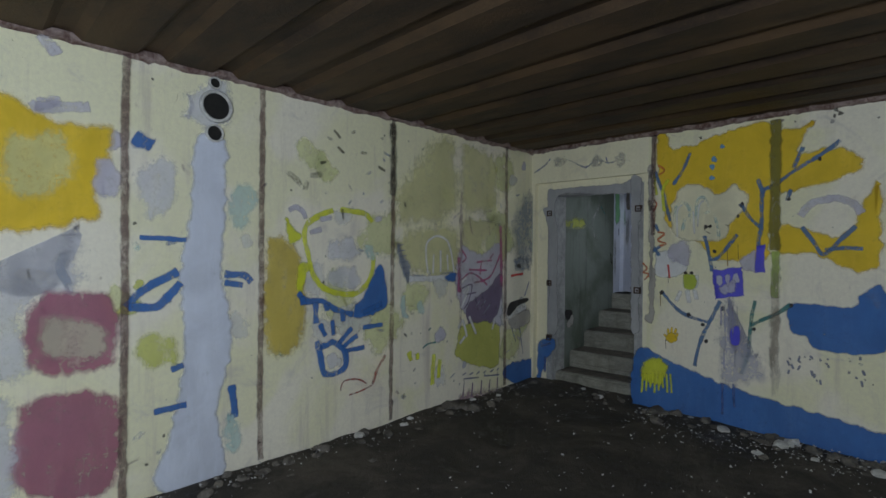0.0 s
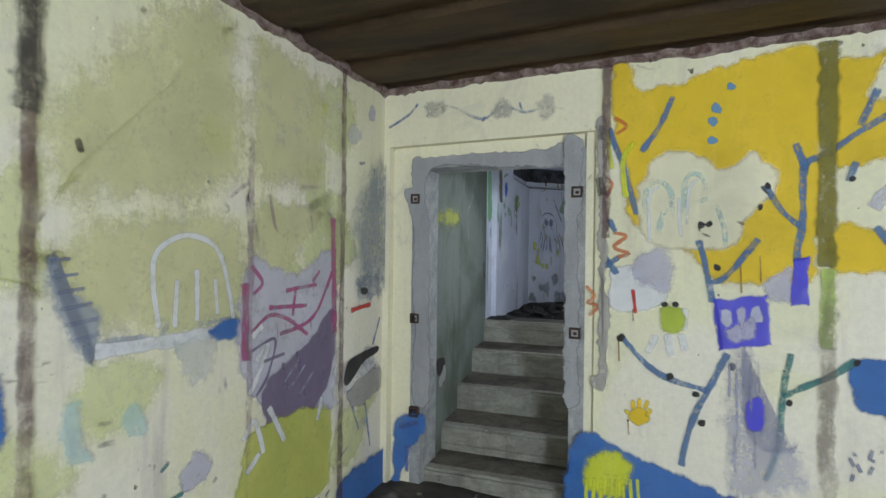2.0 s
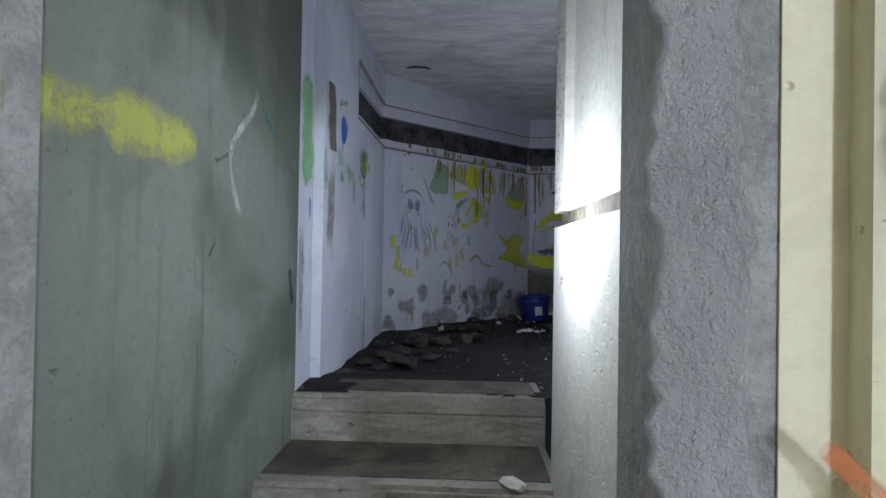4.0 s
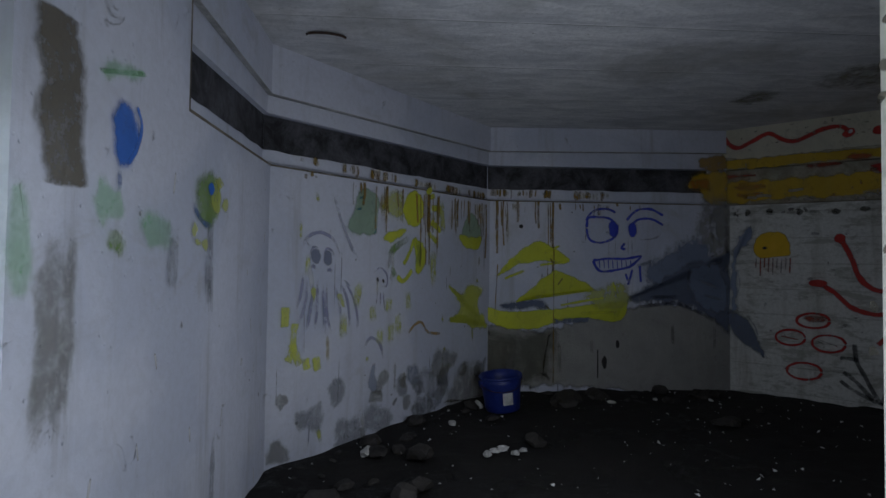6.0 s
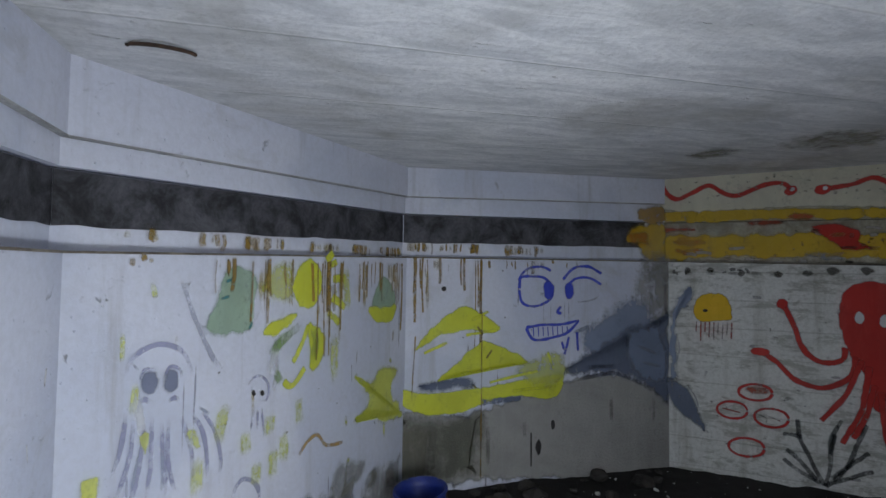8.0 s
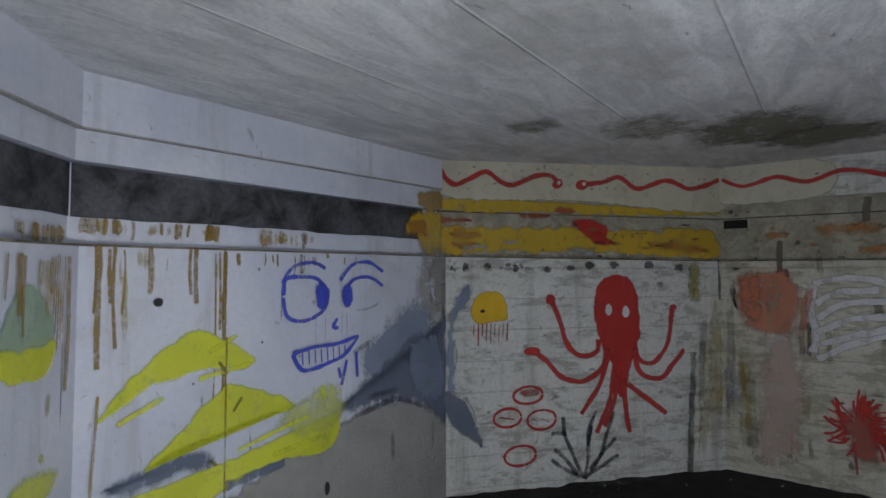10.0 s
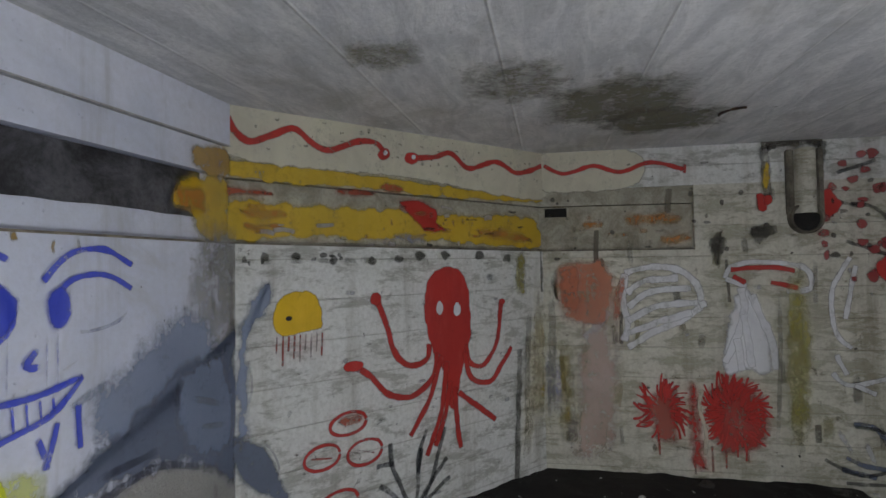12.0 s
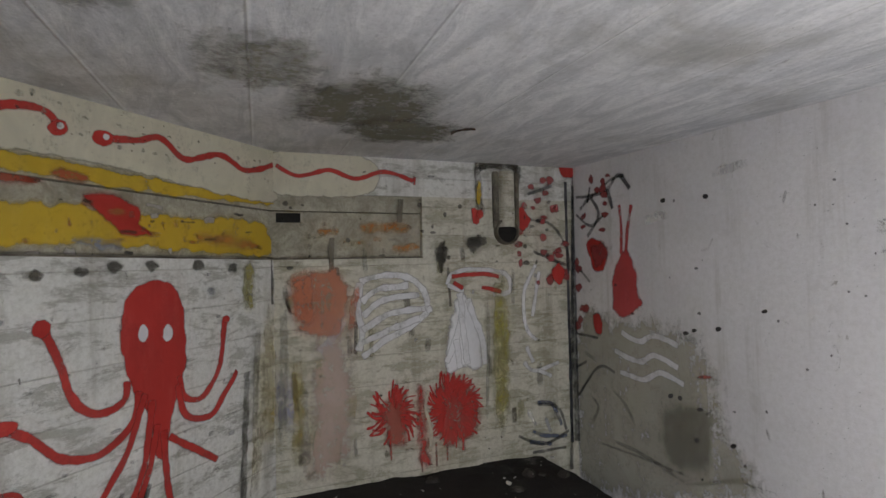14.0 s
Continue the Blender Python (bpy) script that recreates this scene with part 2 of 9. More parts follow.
DOOR = Wall(K, (2.6, 4.44), -1)
U0 = -2.972  # the door wall's u for a given x


def du(x):
    return (x - K[0]) / DOOR.along.x


AW, BW, CW, DW, EW = Wall((-2.65, 6.88), (-2.60, 8.46), -1), Wall((-2.60, 8.46), (-1.255, 9.92), -1), Wall((-1.255, 9.92), (0.735, 9.915), -1), Wall((0.735, 9.915), (2.29, 8.57), -1), Wall((2.29, 8.57), (2.35, 6.33), -1)
PASS = Wall((-2.70, 5.0), (-2.70, 7.0), -1)

# ---- room one: the painted hall ----
CEIL1 = 2.55
structure("wall_left", LEFT.box(-0.3, LEFT.length, -0.2, 2.75), CREAM, "cream painted concrete wall with seams and graffiti")
uR, uL = du(-1.645), du(-2.93)
structure("wall_door", DOOR.box(uR, DOOR.length + 0.3, -0.2, 2.75), CREAM, "cream painted wall with a coloured mural")
structure("wall_above_door", DOOR.box(-0.3, uR, 2.19, 2.75), CREAM_PLAIN, "cream painted wall strip above the doorway")
structure("wall_beside_door", DOOR.box(-0.3, uL, -0.2, 2.19), CREAM_PLAIN, "narrow cream wall strip beside the doorway")
oL, oR, oT = du(-2.722), du(-1.782), 2.05
fL, fR, fT = du(-2.795), du(-1.70), 2.115
structure("wall_niche_left", DOOR.box(uL, fL, -0.2, 2.19, -0.06), CREAM_PLAIN, "recessed cream door surround")
structure("wall_niche_right", DOOR.box(fR, uR, -0.2, 2.19, -0.03), CREAM_PLAIN, "recessed cream door surround")
structure("wall_niche_top", DOOR.box(fL, fR, fT, 2.19, -0.06), CREAM_PLAIN, "recessed cream door head")
structure("wall_frame_left", DOOR.box(fL, oL, -0.2, fT, -0.063), GREY, "bare grey concrete door jamb")
structure("wall_frame_right", DOOR.box(oR, fR, -0.2, fT, -0.033), GREY, "bare grey concrete door jamb")
structure("wall_frame_top", DOOR.box(oL, oR, oT, fT, -0.063), GREY, "bare grey concrete door head")
back = (-3.46, -2.5)
structure("wall_back", slab([(-3.7, -2.5), (2.9, -2.5), (2.9, -2.8), (-3.7, -2.8)], -0.2, 2.75), CREAM, "plain cream wall at the end of the hall")
structure("wall_right", slab([(2.6, -2.5), (2.9, -2.5), (2.9, 4.7), (2.6, 4.7)], -0.2, 2.75), CREAM, "plain cream wall closing the hall")


def corrugated():
    """Ribs of folded sheet steel, lying along the door wall."""
    bm = bmesh.new()
    pitch, rows, d = 0.42, [], -0.25
    while d < 8.2:
        for f, z in ((0.0, 0.0), (0.60, 0.0), (0.70, 0.035), (0.90, 0.035)):
            rows.append((d + f * pitch, CEIL1 + z))
        d += pitch
    prev = None
    for off, z in rows:
        line = [bm.verts.new((*DOOR.plan(-0.6 + 0.42 * i, off), z + 0.006 * noise.noise((i * 0.7, off * 3, 0)))) for i in range(17)]
        if prev:
            for i in range(16):
                bm.faces.new((prev[i], prev[i + 1], line[i + 1], line[i]))
        prev = line
    return bm


structure("ceiling_hall", corrugated(), RUST, "dark rusty corrugated steel ceiling of the hall")


def ground(name, x0, x1, y0, y1, step, z, height, material, label, keep=None):
    bm = bmesh.new()
    nx, ny = int((x1 - x0) / step), int((y1 - y0) / step)
    grid = []
    for j in range(ny + 1):
        row = []
        for i in range(nx + 1):
            x, y = x0 + (x1 - x0) * i / nx, y0 + (y1 - y0) * j / ny
            h = noise.fractal((x * 1.3, y * 1.3, z), 0.8, 2.1, 5) * height + noise.noise((x * 9, y * 9, 3)) * height * 0.35
            row.append(bm.verts.new((x, y, z + h)))
        grid.append(row)
    for j in range(ny):
        for i in range(nx):
            bm.faces.new((grid[j][i], grid[j][i + 1], grid[j + 1][i + 1], grid[j + 1][i])).smooth = True
    return structure(name, bm, material, label)


ground("floor_hall", -3.7, 2.8, -2.7, 5.12, 0.07, 0.0, 0.03, EARTH, "dark damp earth floor with scattered debris")

# ---- the stair passage ----
PL, PR = -2.70, -1.66
# darkened stretch, up to where the torch light would begin
structure("wall_passage_left", block(-3.0, PL, 5.20, 6.66, -0.2, 2.9), GREENISH_SHADED, "greenish mouldy passage wall beside the steps")
structure("wall_passage_left_end", block(-3.0, PL, 6.66, 6.92, -0.2, 3.12), LILAC, "lilac whitewashed end of the passage wall")
structure("wall_passage_right", block(-1.645, -1.35, 5.14, 6.28, -0.2, 1.595), SPECKLED, "white plastered passage wall with a broken ledge")
structure("wall_passage_ledge", block(-1.62, -1.35, 5.14, 6.268, 1.595, 1.645), BROWN, "rough brown broken ledge in the passage wall")
structure("wall_passage_upper", block(-1.645, -1.35, 6.12, 6.28, 1.645, 2.9), SPECKLED, "white mould-specked passage wall above the ledge")
structure("wall_passage_upper_near", block(-1.615, -1.35, 5.14, 6.12, 1.645, 2.9), SPECKLED, "white mould-specked passage wall set back above the ledge")
structure("ceiling_passage", block(-3.0, -1.35, 5.17, 6.28, 2.43, 2.75), GREY, "low bare concrete passage ceiling")
stairs = tagged(new("staircase"), "worn concrete steps rising through the passage", "stairs", kind="structure")
for top, y in ((0.11, 5.10), (0.29, 5.42), (0.48, 5.79), (0.68, 6.21), (0.88, 6.62)):
    bm = block(PL - 0.02, PR + 0.05, y, y + (0.52 if top < 0.8 else 0.3), top - 0.3, top)
    bmesh.ops.subdivide_edges(bm, edges=[e for e in bm.edges if abs(e.verts[0].co.x - e.verts[1].co.x) > 0.5], cuts=24)
    edge = [e for e in bm.edges if all(abs(v.co.y - y) < 1e-4 and abs(v.co.z - top) < 1e-4 for v in e.verts)]
    bmesh.ops.bevel(bm, geom=edge, offset=0.018, segments=2, affect="EDGES")
    for v in bm.verts:
        if abs(v.co.y - y) < 0.03 and v.co.z > top - 0.05:
            v.co.y += 0.004 * noise.noise((v.co.x * 7, y * 3, top * 5)) 
            v.co.z += 0.003 * noise.noise((v.co.x * 9, y * 3, 7 + top))
    step = part("step", bm, STAIR, stairs)
    part("tread", block(PL - 0.01, PR + 0.02, y + 0.075, y + (0.5 if top < 0.8 else 0.28), top - 0.02, top + 0.004), TREAD, step, "dark damp worn tread")

# ---- room two: the many-sided observation post ----
NODES = [(-2.65, 6.88), (-2.63, 7.57), (-2.60, 8.46), (-1.255, 9.92), (0.735, 9.915), (2.29, 8.57), (2.3165, 7.585), (2.35, 6.33)]
LOW = [2.33, 2.335, 2.335, 2.371, 2.377, 2.353, 2.35, 2.35]
MID = [2.56, 2.56, 2.584, 2.648, 2.667, 2.655, 2.65, 2.65]
TOP = [2.71, 2.70, 2.677, 2.761, 2.806, 2.77, 2.77, 2.77]


def ceil2(x):
    return 2.98 + 0.021 * x


def offset_nodes(points, off):
    """The plan points of a chain of walls, moved outwards by off, with mitred corners."""
    made = []
    for i, p in enumerate(points):
        ns = []
        for a, b in ((i - 1, i), (i, i + 1)):
            if a >= 0 and b < len(points):
                d = (Vector(points[b]) - Vector(points[a])).normalized()
                ns.append(Vector((-d.y, d.x)))
        m = (ns[0] + ns[-1]).normalized()
        q = Vector(p) + m * (off / m.dot(ns[0]))
        made.append((q.x, q.y))
    return made


def band(i, j, low, high, face, depth):
    """A solid strip of the walls from node i to node j, its inner face moved outwards by face."""
    inner, outer = offset_nodes(NODES, face), offset_nodes(NODES, depth)
    bm = bmesh.new()
    rings = []
    for k in range(i, j + 1):
        rings.append([bm.verts.new((*p, z)) for p, z in ((inner[k], low[k]), (inner[k], high[k]), (outer[k], high[k]), (outer[k], low[k]))])
    for r, s in zip(rings, rings[1:]):
        for k in range(4):
            bm.faces.new((r[k], r[(k + 1) % 4], s[(k + 1) % 4], s[k]))
    bm.faces.new(rings[0])
    bm.faces.new(rings[-1][::-1])
    bmesh.ops.recalc_face_normals(bm, faces=bm.faces)
    return bm


FLOOR2, HIGH = [0.6] * 8, [3.12] * 8
for k, (name, mat, words) in enumerate((("entry", LILAC, "lilac whitewashed wall beside the entry"), ("entry_end", LILAC, "lilac whitewashed wall with a painted balloon"), ("jellyfish", LILAC, "lilac whitewashed wall with faint drawings"),
                                        ("face", LILAC, "whitewashed wall with a blue face and bare lower concrete"), ("octopus", BOARDS, "board-marked concrete wall with flaking whitewash"), ("coral", STAINED, "stained board-marked concrete wall"),
                                        ("tree", STAINED, "stained board-marked concrete wall by the corner"))):
    structure("wall_" + name, band(k, k + 1, FLOOR2, LOW, 0, 0.3), mat, words)
    structure("wall_" + name + "_upper", band(k, k + 1, TOP, HIGH, 0 if k < 4 else 0.0, 0.3), LILAC if k < 4 else BOARDS, "upper wall strip below the ceiling")
    if k in (0, 6):
        structure("wall_" + name + "_middle", band(k, k + 1, LOW, TOP, 0, 0.3), mat, "plain end of the blocked viewing slit's wall")
    else:
        structure("wall_" + name + "_slit_upper", band(k, k + 1, [m + 0.006 for m in MID], TOP, 0.022, 0.3), LILAC if k < 4 else SLIT, "upper strip of the blocked viewing slit")
        structure("wall_" + name + "_slit", band(k, k + 1, LOW, MID, 0.045, 0.3), LILAC if k < 4 else SLIT, "blocked viewing slit set back in the wall")
        # the gap's shade is this near-black strip at its bottom
        structure("trim_" + name + "_gap", band(k, k + 1, MID, [m + 0.006 for m in MID], 0.075, 0.3), HOLE_SHADE, "dark gap along the viewing slit")
FRONT = Wall((2.35, 6.33), (-1.60, 6.241), -1)
structure("wall_front", FRONT.box(-0.3, FRONT.length, 0.6, 3.12), PALE, "smooth grey-white wall with holes")
structure("wall_passage_groove", block(-3.0, PL + 0.012, 6.92, 7.08, 0.6, 3.12), BROWN, "brown seeping groove in the entry wall")
structure("wall_over_passage", block(-3.0, -1.60, 6.16, 6.285, 2.43, 3.12), PALE, "wall above the passage mouth")
bm = slab([(-2.95, 6.0), (2.7, 6.0), (2.7, 8.8), (1.0, 10.3), (-1.5, 10.3), (-2.95, 8.8)], [ceil2(-2.95), ceil2(2.7), ceil2(2.7), ceil2(1.0), ceil2(-1.5), ceil2(-2.95)], 3.3)
structure("ceiling_post", bm, OVERHEAD, "whitewashed board-marked concrete ceiling")
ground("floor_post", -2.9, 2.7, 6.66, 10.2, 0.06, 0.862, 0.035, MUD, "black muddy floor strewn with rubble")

# ---- seams, bands and fixtures on the walls ----


def seam(wall, u, z0, z1, width, material, name, label):
    """A ragged joint strip standing slightly proud of the wall."""
    bm = bmesh.new()
    prev = None
    n = int((z1 - z0) / 0.05)
    for i in range(n + 1):
        z = z0 + (z1 - z0) * i / n
        a = u - width / 2 + 0.25 * width * noise.noise((z * 26, u, 1))
        b = u + width / 2 + 0.25 * width * noise.noise((z * 26, u, 8))
        row = [bm.verts.new(wall.at(a, z, 0.0)), bm.verts.new(wall.at(a + 0.006, z, 0.007)), bm.verts.new(wall.at(b - 0.006, z, 0.007)), bm.verts.new(wall.at(b, z, 0.0))]
        if prev:
            for k in range(3):
                bm.faces.new((prev[k], prev[k + 1], row[k + 1], row[k]))
        prev = row
    bmesh.ops.recalc_face_normals(bm, faces=bm.faces)
    return tagged(part(name, bm, material), label, "joint", kind="structure")


def crumbled_edge(wall, u0, u1, z, name, label):
    """Broken plaster along the top of a wall."""
    bm = bmesh.new()
    prev, n = None, int((u1 - u0) / 0.03)
    for i in range(n + 1):
        u = u0 + (u1 - u0) * i / n
        drop = 0.022 + 0.03 * max(0, noise.noise((u * 7, z, 2))) + 0.012 * noise.noise((u * 31, 1, 2))
        out = 0.018 + 0.02 * max(0, noise.noise((u * 11, 5, 2)))
        row = [bm.verts.new(wall.at(u, z - drop, 0.0)), bm.verts.new(wall.at(u, z - drop * 0.5, out)), bm.verts.new(wall.at(u, z + 0.03, out)), bm.verts.new(wall.at(u, z + 0.05, 0.0))]
        if prev:
            for k in range(3):
                bm.faces.new((prev[k], prev[k + 1], row[k + 1], row[k]))
        prev = row
    bmesh.ops.recalc_face_normals(bm, faces=bm.faces)
    return tagged(part(name, bm, CRUMB), label, "trim", kind="structure")


CRUMB = rough_matter("crumbled_red_plaster", (0.10, 0.05, 0.04), (0.38, 0.30, 0.27), 16, 0.9, 0.01)
crumbled_edge(LEFT, 0.2, LEFT.length, CEIL1, "trim_left_top", "crumbled reddish plaster under the steel ceiling")
crumbled_edge(DOOR, 0.0, DOOR.length, CEIL1, "trim_door_top", "crumbled reddish plaster under the steel ceiling")

# the black band in the blocked viewing slit, up to the yellow paint
bm = bmesh.new()
chain = [NODES[1], NODES[2], NODES[3], (0.56, 9.9155)]
lows = [2.405, 2.412, 2.468, 2.478]
tops = [2.556, 2.582, 2.646, 2.664]
prev = None
for k in range(3):
    a, b = Vector(chain[k]), Vector(chain[k + 1])
    d = (b - a).normalized()
    nrm = Vector((-d.y, d.x))
    shift = 0.0415
    lead = 0.0 if k == 0 else 0.017
    a2, b2 = a + d * (0.003 - lead) + nrm * shift, b + d * 0.017 + nrm * shift
    n = int((b2 - a2).length / 0.04)
    prev = None
    for i in range(n + 1):
        f = i / n
        p = a2.lerp(b2, f)
        lo = lows[k] + (lows[k + 1] - lows[k]) * f + 0.008 * noise.noise((p.x * 9, p.y * 9, 1))
        hi = tops[k] + (tops[k + 1] - tops[k]) * f
        row = (bm.verts.new((p.x, p.y, lo)), bm.verts.new((p.x, p.y, hi)))
        if prev:
            bm.faces.new((prev[0], row[0], row[1], prev[1]))
        prev = row
tagged(part("trim_black_band", bm, BLACK), "flaking black paint band along the viewing slit", "paint band", kind="structure")
for k in range(1, 6):
    # dark strip added to draw the shade line that the shallow recess lacks
    lip = [z - 0.006 for z in LOW]
    tagged(part("trim_slit_lip", band(k, k + 1, lip, [z + 0.002 for z in LOW], -0.004, 0.02), SLIT_EDGE), "thin dark lower lip of the viewing slit", "trim", kind="structure")
    if k < 5:
        tagged(part("trim_slit_head", band(k, k + 1, [z - 0.002 for z in TOP], [z + 0.004 for z in TOP], -0.003, 0.02), GREY), "thin dark upper edge of the viewing slit", "trim", kind="structure")
bm = slab([NODES[1], (NODES[1][0], NODES[1][1] + 0.012), (NODES[1][0] - 0.06, NODES[1][1] + 0.012), (NODES[1][0] - 0.06, NODES[1][1])], 2.325, 2.71)
structure("trim_slit_end", bm, SLIT_EDGE, "dark end of the viewing slit recess")


def hinge(x, z, off, size=0.062):
    """A rusted square anchor plate with a hollow and a stub of bar."""
    ob = tagged(new("hinge_plate"), "rusted square iron hinge plate in the concrete", "hinge plate", "hinge plates of the lost door")
    u = du(x)
    ob.location = DOOR.at(u, z, off)
    ob.rotation_euler = (0, 0, math.atan2(DOOR.along.y, DOOR.along.x))
    s = size / 2
    for name, box, mat in (("rim", (-s, s, s * 0.6, s), IRON), ("rim", (-s, s, -s, -s * 0.6), IRON), ("rim", (-s, -s * 0.6, -s * 0.6, s * 0.6), IRON), ("rim", (s * 0.6, s, -s * 0.6, s * 0.6), IRON)):
        part(name, block(box[0], box[1], -0.014, 0.02, box[2], box[3], 0.002), mat, ob)
    part("socket", block(-s * 0.6, s * 0.6, -0.003, 0.02, -s * 0.6, s * 0.6), HOLE_SHADE, ob)
    part("stub", block(-s * 0.3, s * 0.35, -0.01, 0.01, -s * 0.35, s * 0.2, 0.003), IRON, ob)


for x, z in ((-2.762, 1.855), (-2.757, 1.09), (-2.757, 0.49)):
    hinge(x, z, -0.044)
for x, z in ((-1.745, 1.86), (-1.748, 1.08), (-1.748, 0.33)):
    hinge(x, z, -0.014)


def ring(outer, inner, depth, count=28):
    """A short tube along y, open to -y, its edge rounded."""
    bm = bmesh.new()
    loops = []
    for r, y in ((outer, 0.0), (outer, -depth * 0.8), (outer * 0.95, -depth), (inner * 1.06, -depth), (inner, -depth * 0.85), (inner, 0.0)):
        loops.append([bm.verts.new((r * math.cos(k * math.tau / count), y, r * math.sin(k * math.tau / count))) for k in range(count)])
    for a, b in zip(loops, loops[1:]):
        for k in range(count):
            bm.faces.new((a[k], a[(k + 1) % count], b[(k + 1) % count], b[k])).smooth = True
    return bm


def disc(radius, y, count=28):
    bm = bmesh.new()
    bm.faces.new([bm.verts.new((radius * math.cos(k * math.tau / count), y, radius * math.sin(k * math.tau / count))) for k in range(count)])
    return bm


def wall_pipe(wall, u, z, radius, label):
    ob = tagged(new("pipe_stub"), label, "pipe", "pipe ends in the wall")
    ob.location = wall.at(u, z, 0.002)
    ob.rotation_euler = (0, 0, math.atan2(wall.along.y, wall.along.x) + (0 if wall.inward.dot(Vector((wall.along.y, -wall.along.x))) > 0 else math.pi))
    part("collar", ring(radius * 1.25, radius, 0.03), PLASTER_BIT, ob)
    # black disc closing the ring, for the shade deep in the pipe
    part("bore", disc(radius * 1.01, -0.012), HOLE_SHADE, ob)
    return ob


wall_pipe(LEFT, 4.012, 2.345, 0.082, "open black round pipe end in the cream wall")
wall_pipe(LEFT, 4.003, 2.175, 0.045, "small open pipe end below the larger one")
wall_pipe(LEFT, 4.003, 2.49, 0.03, "small broken pipe hole under the ceiling")

# the half-pipe chute and its hole in the stained wall
vent = tagged(new("vent_chute"), "rust-stained concrete chute with a round black hole", "vent")
uc = 1.64
vent.location = EW.at(uc, 2.53, 0.0)
vent.rotation_euler = (0, 0, math.atan2(EW.along.y, EW.along.x))
for side in (-1, 1):
    part("cheek", block(side * 0.085 - 0.02, side * 0.085 + 0.02, -0.035, 0.05, 0.02, 0.44, 0.008), BROWN, vent)
bm = bmesh.new()
prev = None
for k in range(13):
    a = math.pi * k / 12
    row = (bm.verts.new((0.068 * math.cos(a), -0.075 * math.sin(a), 0.03)), bm.verts.new((0.068 * math.cos(a), -0.075 * math.sin(a), 0.44)))
    if prev:
        bm.faces.new((prev[0], prev[1], row[1], row[0])).smooth = True
    prev = row
part("half_pipe", bm, STAINED, vent, "stained rounded concrete pipe")
pipe = part("mouth", ring(0.10, 0.082, 0.05), BROWN, vent)
part("bore", disc(0.083, -0.02), HOLE_SHADE, vent)
crack = tagged(new("broken_hole"), "black broken hole at the corner of the slit", "hole", kind="structure")
part("hollow", EW.box(0.02, 0.17, 2.585, 2.645, -0.038, -0.06), HOLE_SHADE, crack)
seam(EW, 2.18, 0.9, 2.92, 0.025, BLACK, "trim_corner_crack", "black crack down the corner of the walls")

# ceiling stain and hooks
STAIN = paint("ceiling_damp", (0.19, 0.18, 0.12), 0.5)
PALE_STAIN = paint("pale_ceiling_damp", (0.30, 0.29, 0.22), 0.7)


def ceiling_stain(cx, cy, rx, ry, seed):
    count = 48
    verts, cover = [], []
    for scale, c in ((1.45, 0.0), (0.6, 0.9)):
        for k in range(count):
            a = k * math.tau / count
            r = scale * (1 + 0.35 * noise.noise((math.cos(a) * 1.8, math.sin(a) * 1.8, seed)) + 0.12 * noise.noise((math.cos(a) * 7, math.sin(a) * 7, seed)))
            x, y = cx + rx * r * math.cos(a), cy + ry * r * math.sin(a)
            verts.append((x, y, ceil2(x) - 0.004 - 0.0005 * seed))
            cover.append(c)
    me = bpy.data.meshes.new("damp_stain")
    me.from_pydata(verts, [], [(k, (k + 1) % count, count + (k + 1) % count, count + k) for k in range(count)] + [tuple(range(count, 2 * count))])
    me.attributes.new("cover", "FLOAT", "POINT").data.foreach_set("value", cover)
    me.materials.append(STAIN if seed < 4 else PALE_STAIN)
    tagged(new("damp_stain", me), "dark olive damp stain on the whitewashed ceiling", "stain", "ceiling stains")


for cx, cy, rx, ry, seed in ((1.16, 8.2, 0.40, 0.34, 1), (1.55, 7.95, 0.30, 0.30, 3), (0.34, 9.08, 0.14, 0.16, 4), (0.75, 8.65, 0.3, 0.22, 5)):
    ceiling_stain(cx, cy, rx, ry, seed)


def tube(points, radius, sides=6):
    bm = bmesh.new()
    prev = None
    for i, p in enumerate(points):
        d = (points[min(i + 1, len(points) - 1)] - points[max(i - 1, 0)]).normalized()
        a = d.orthogonal().normalized()
        b = d.cross(a)
        row = [bm.verts.new(p + (a * math.cos(k * math.tau / sides) + b * math.sin(k * math.tau / sides)) * radius) for k in range(sides)]
        if prev:
            for k in range(sides):
                bm.faces.new((prev[k], prev[(k + 1) % sides], row[(k + 1) % sides], row[k]))
        prev = row
    return bm


for x, y, turn in ((-2.33, 8.35, 3.4), (1.45, 7.62, 0.9)):
    ob = part("ceiling_hook", tube([Vector((0.09 * math.cos(turn + k * 0.35), 0.06 * math.sin(turn + k * 0.35), -0.006 - 0.01 * math.sin(k * 0.35))) for k in range(9)], 0.006), IRON)
    ob.location = (x, y, ceil2(x))
    tagged(ob, "bent rusty wire hook in the ceiling", "hook", "ceiling hooks")

# ---- loose things ----
BUCKET = rough_matter("blue_plastic", (0.010, 0.022, 0.16), (0.018, 0.035, 0.22), 20, 0.45, 0.001)


def round_shell(rows, count=32):
    """A turned shape through (radius, height) rows."""
    bm = bmesh.new()
    prev = None
    for r, z in rows:
        row = [bm.verts.new((r * math.cos(k * math.tau / count), r * math.sin(k * math.tau / count), z)) for k in range(count)]
        if prev:
            for k in range(count):
                bm.faces.new((prev[k], prev[(k + 1) % count], row[(k + 1) % count], row[k])).smooth = True
        else:
            bm.faces.new(row[::-1])
        prev = row
    bm.faces.new(prev)
    return bm


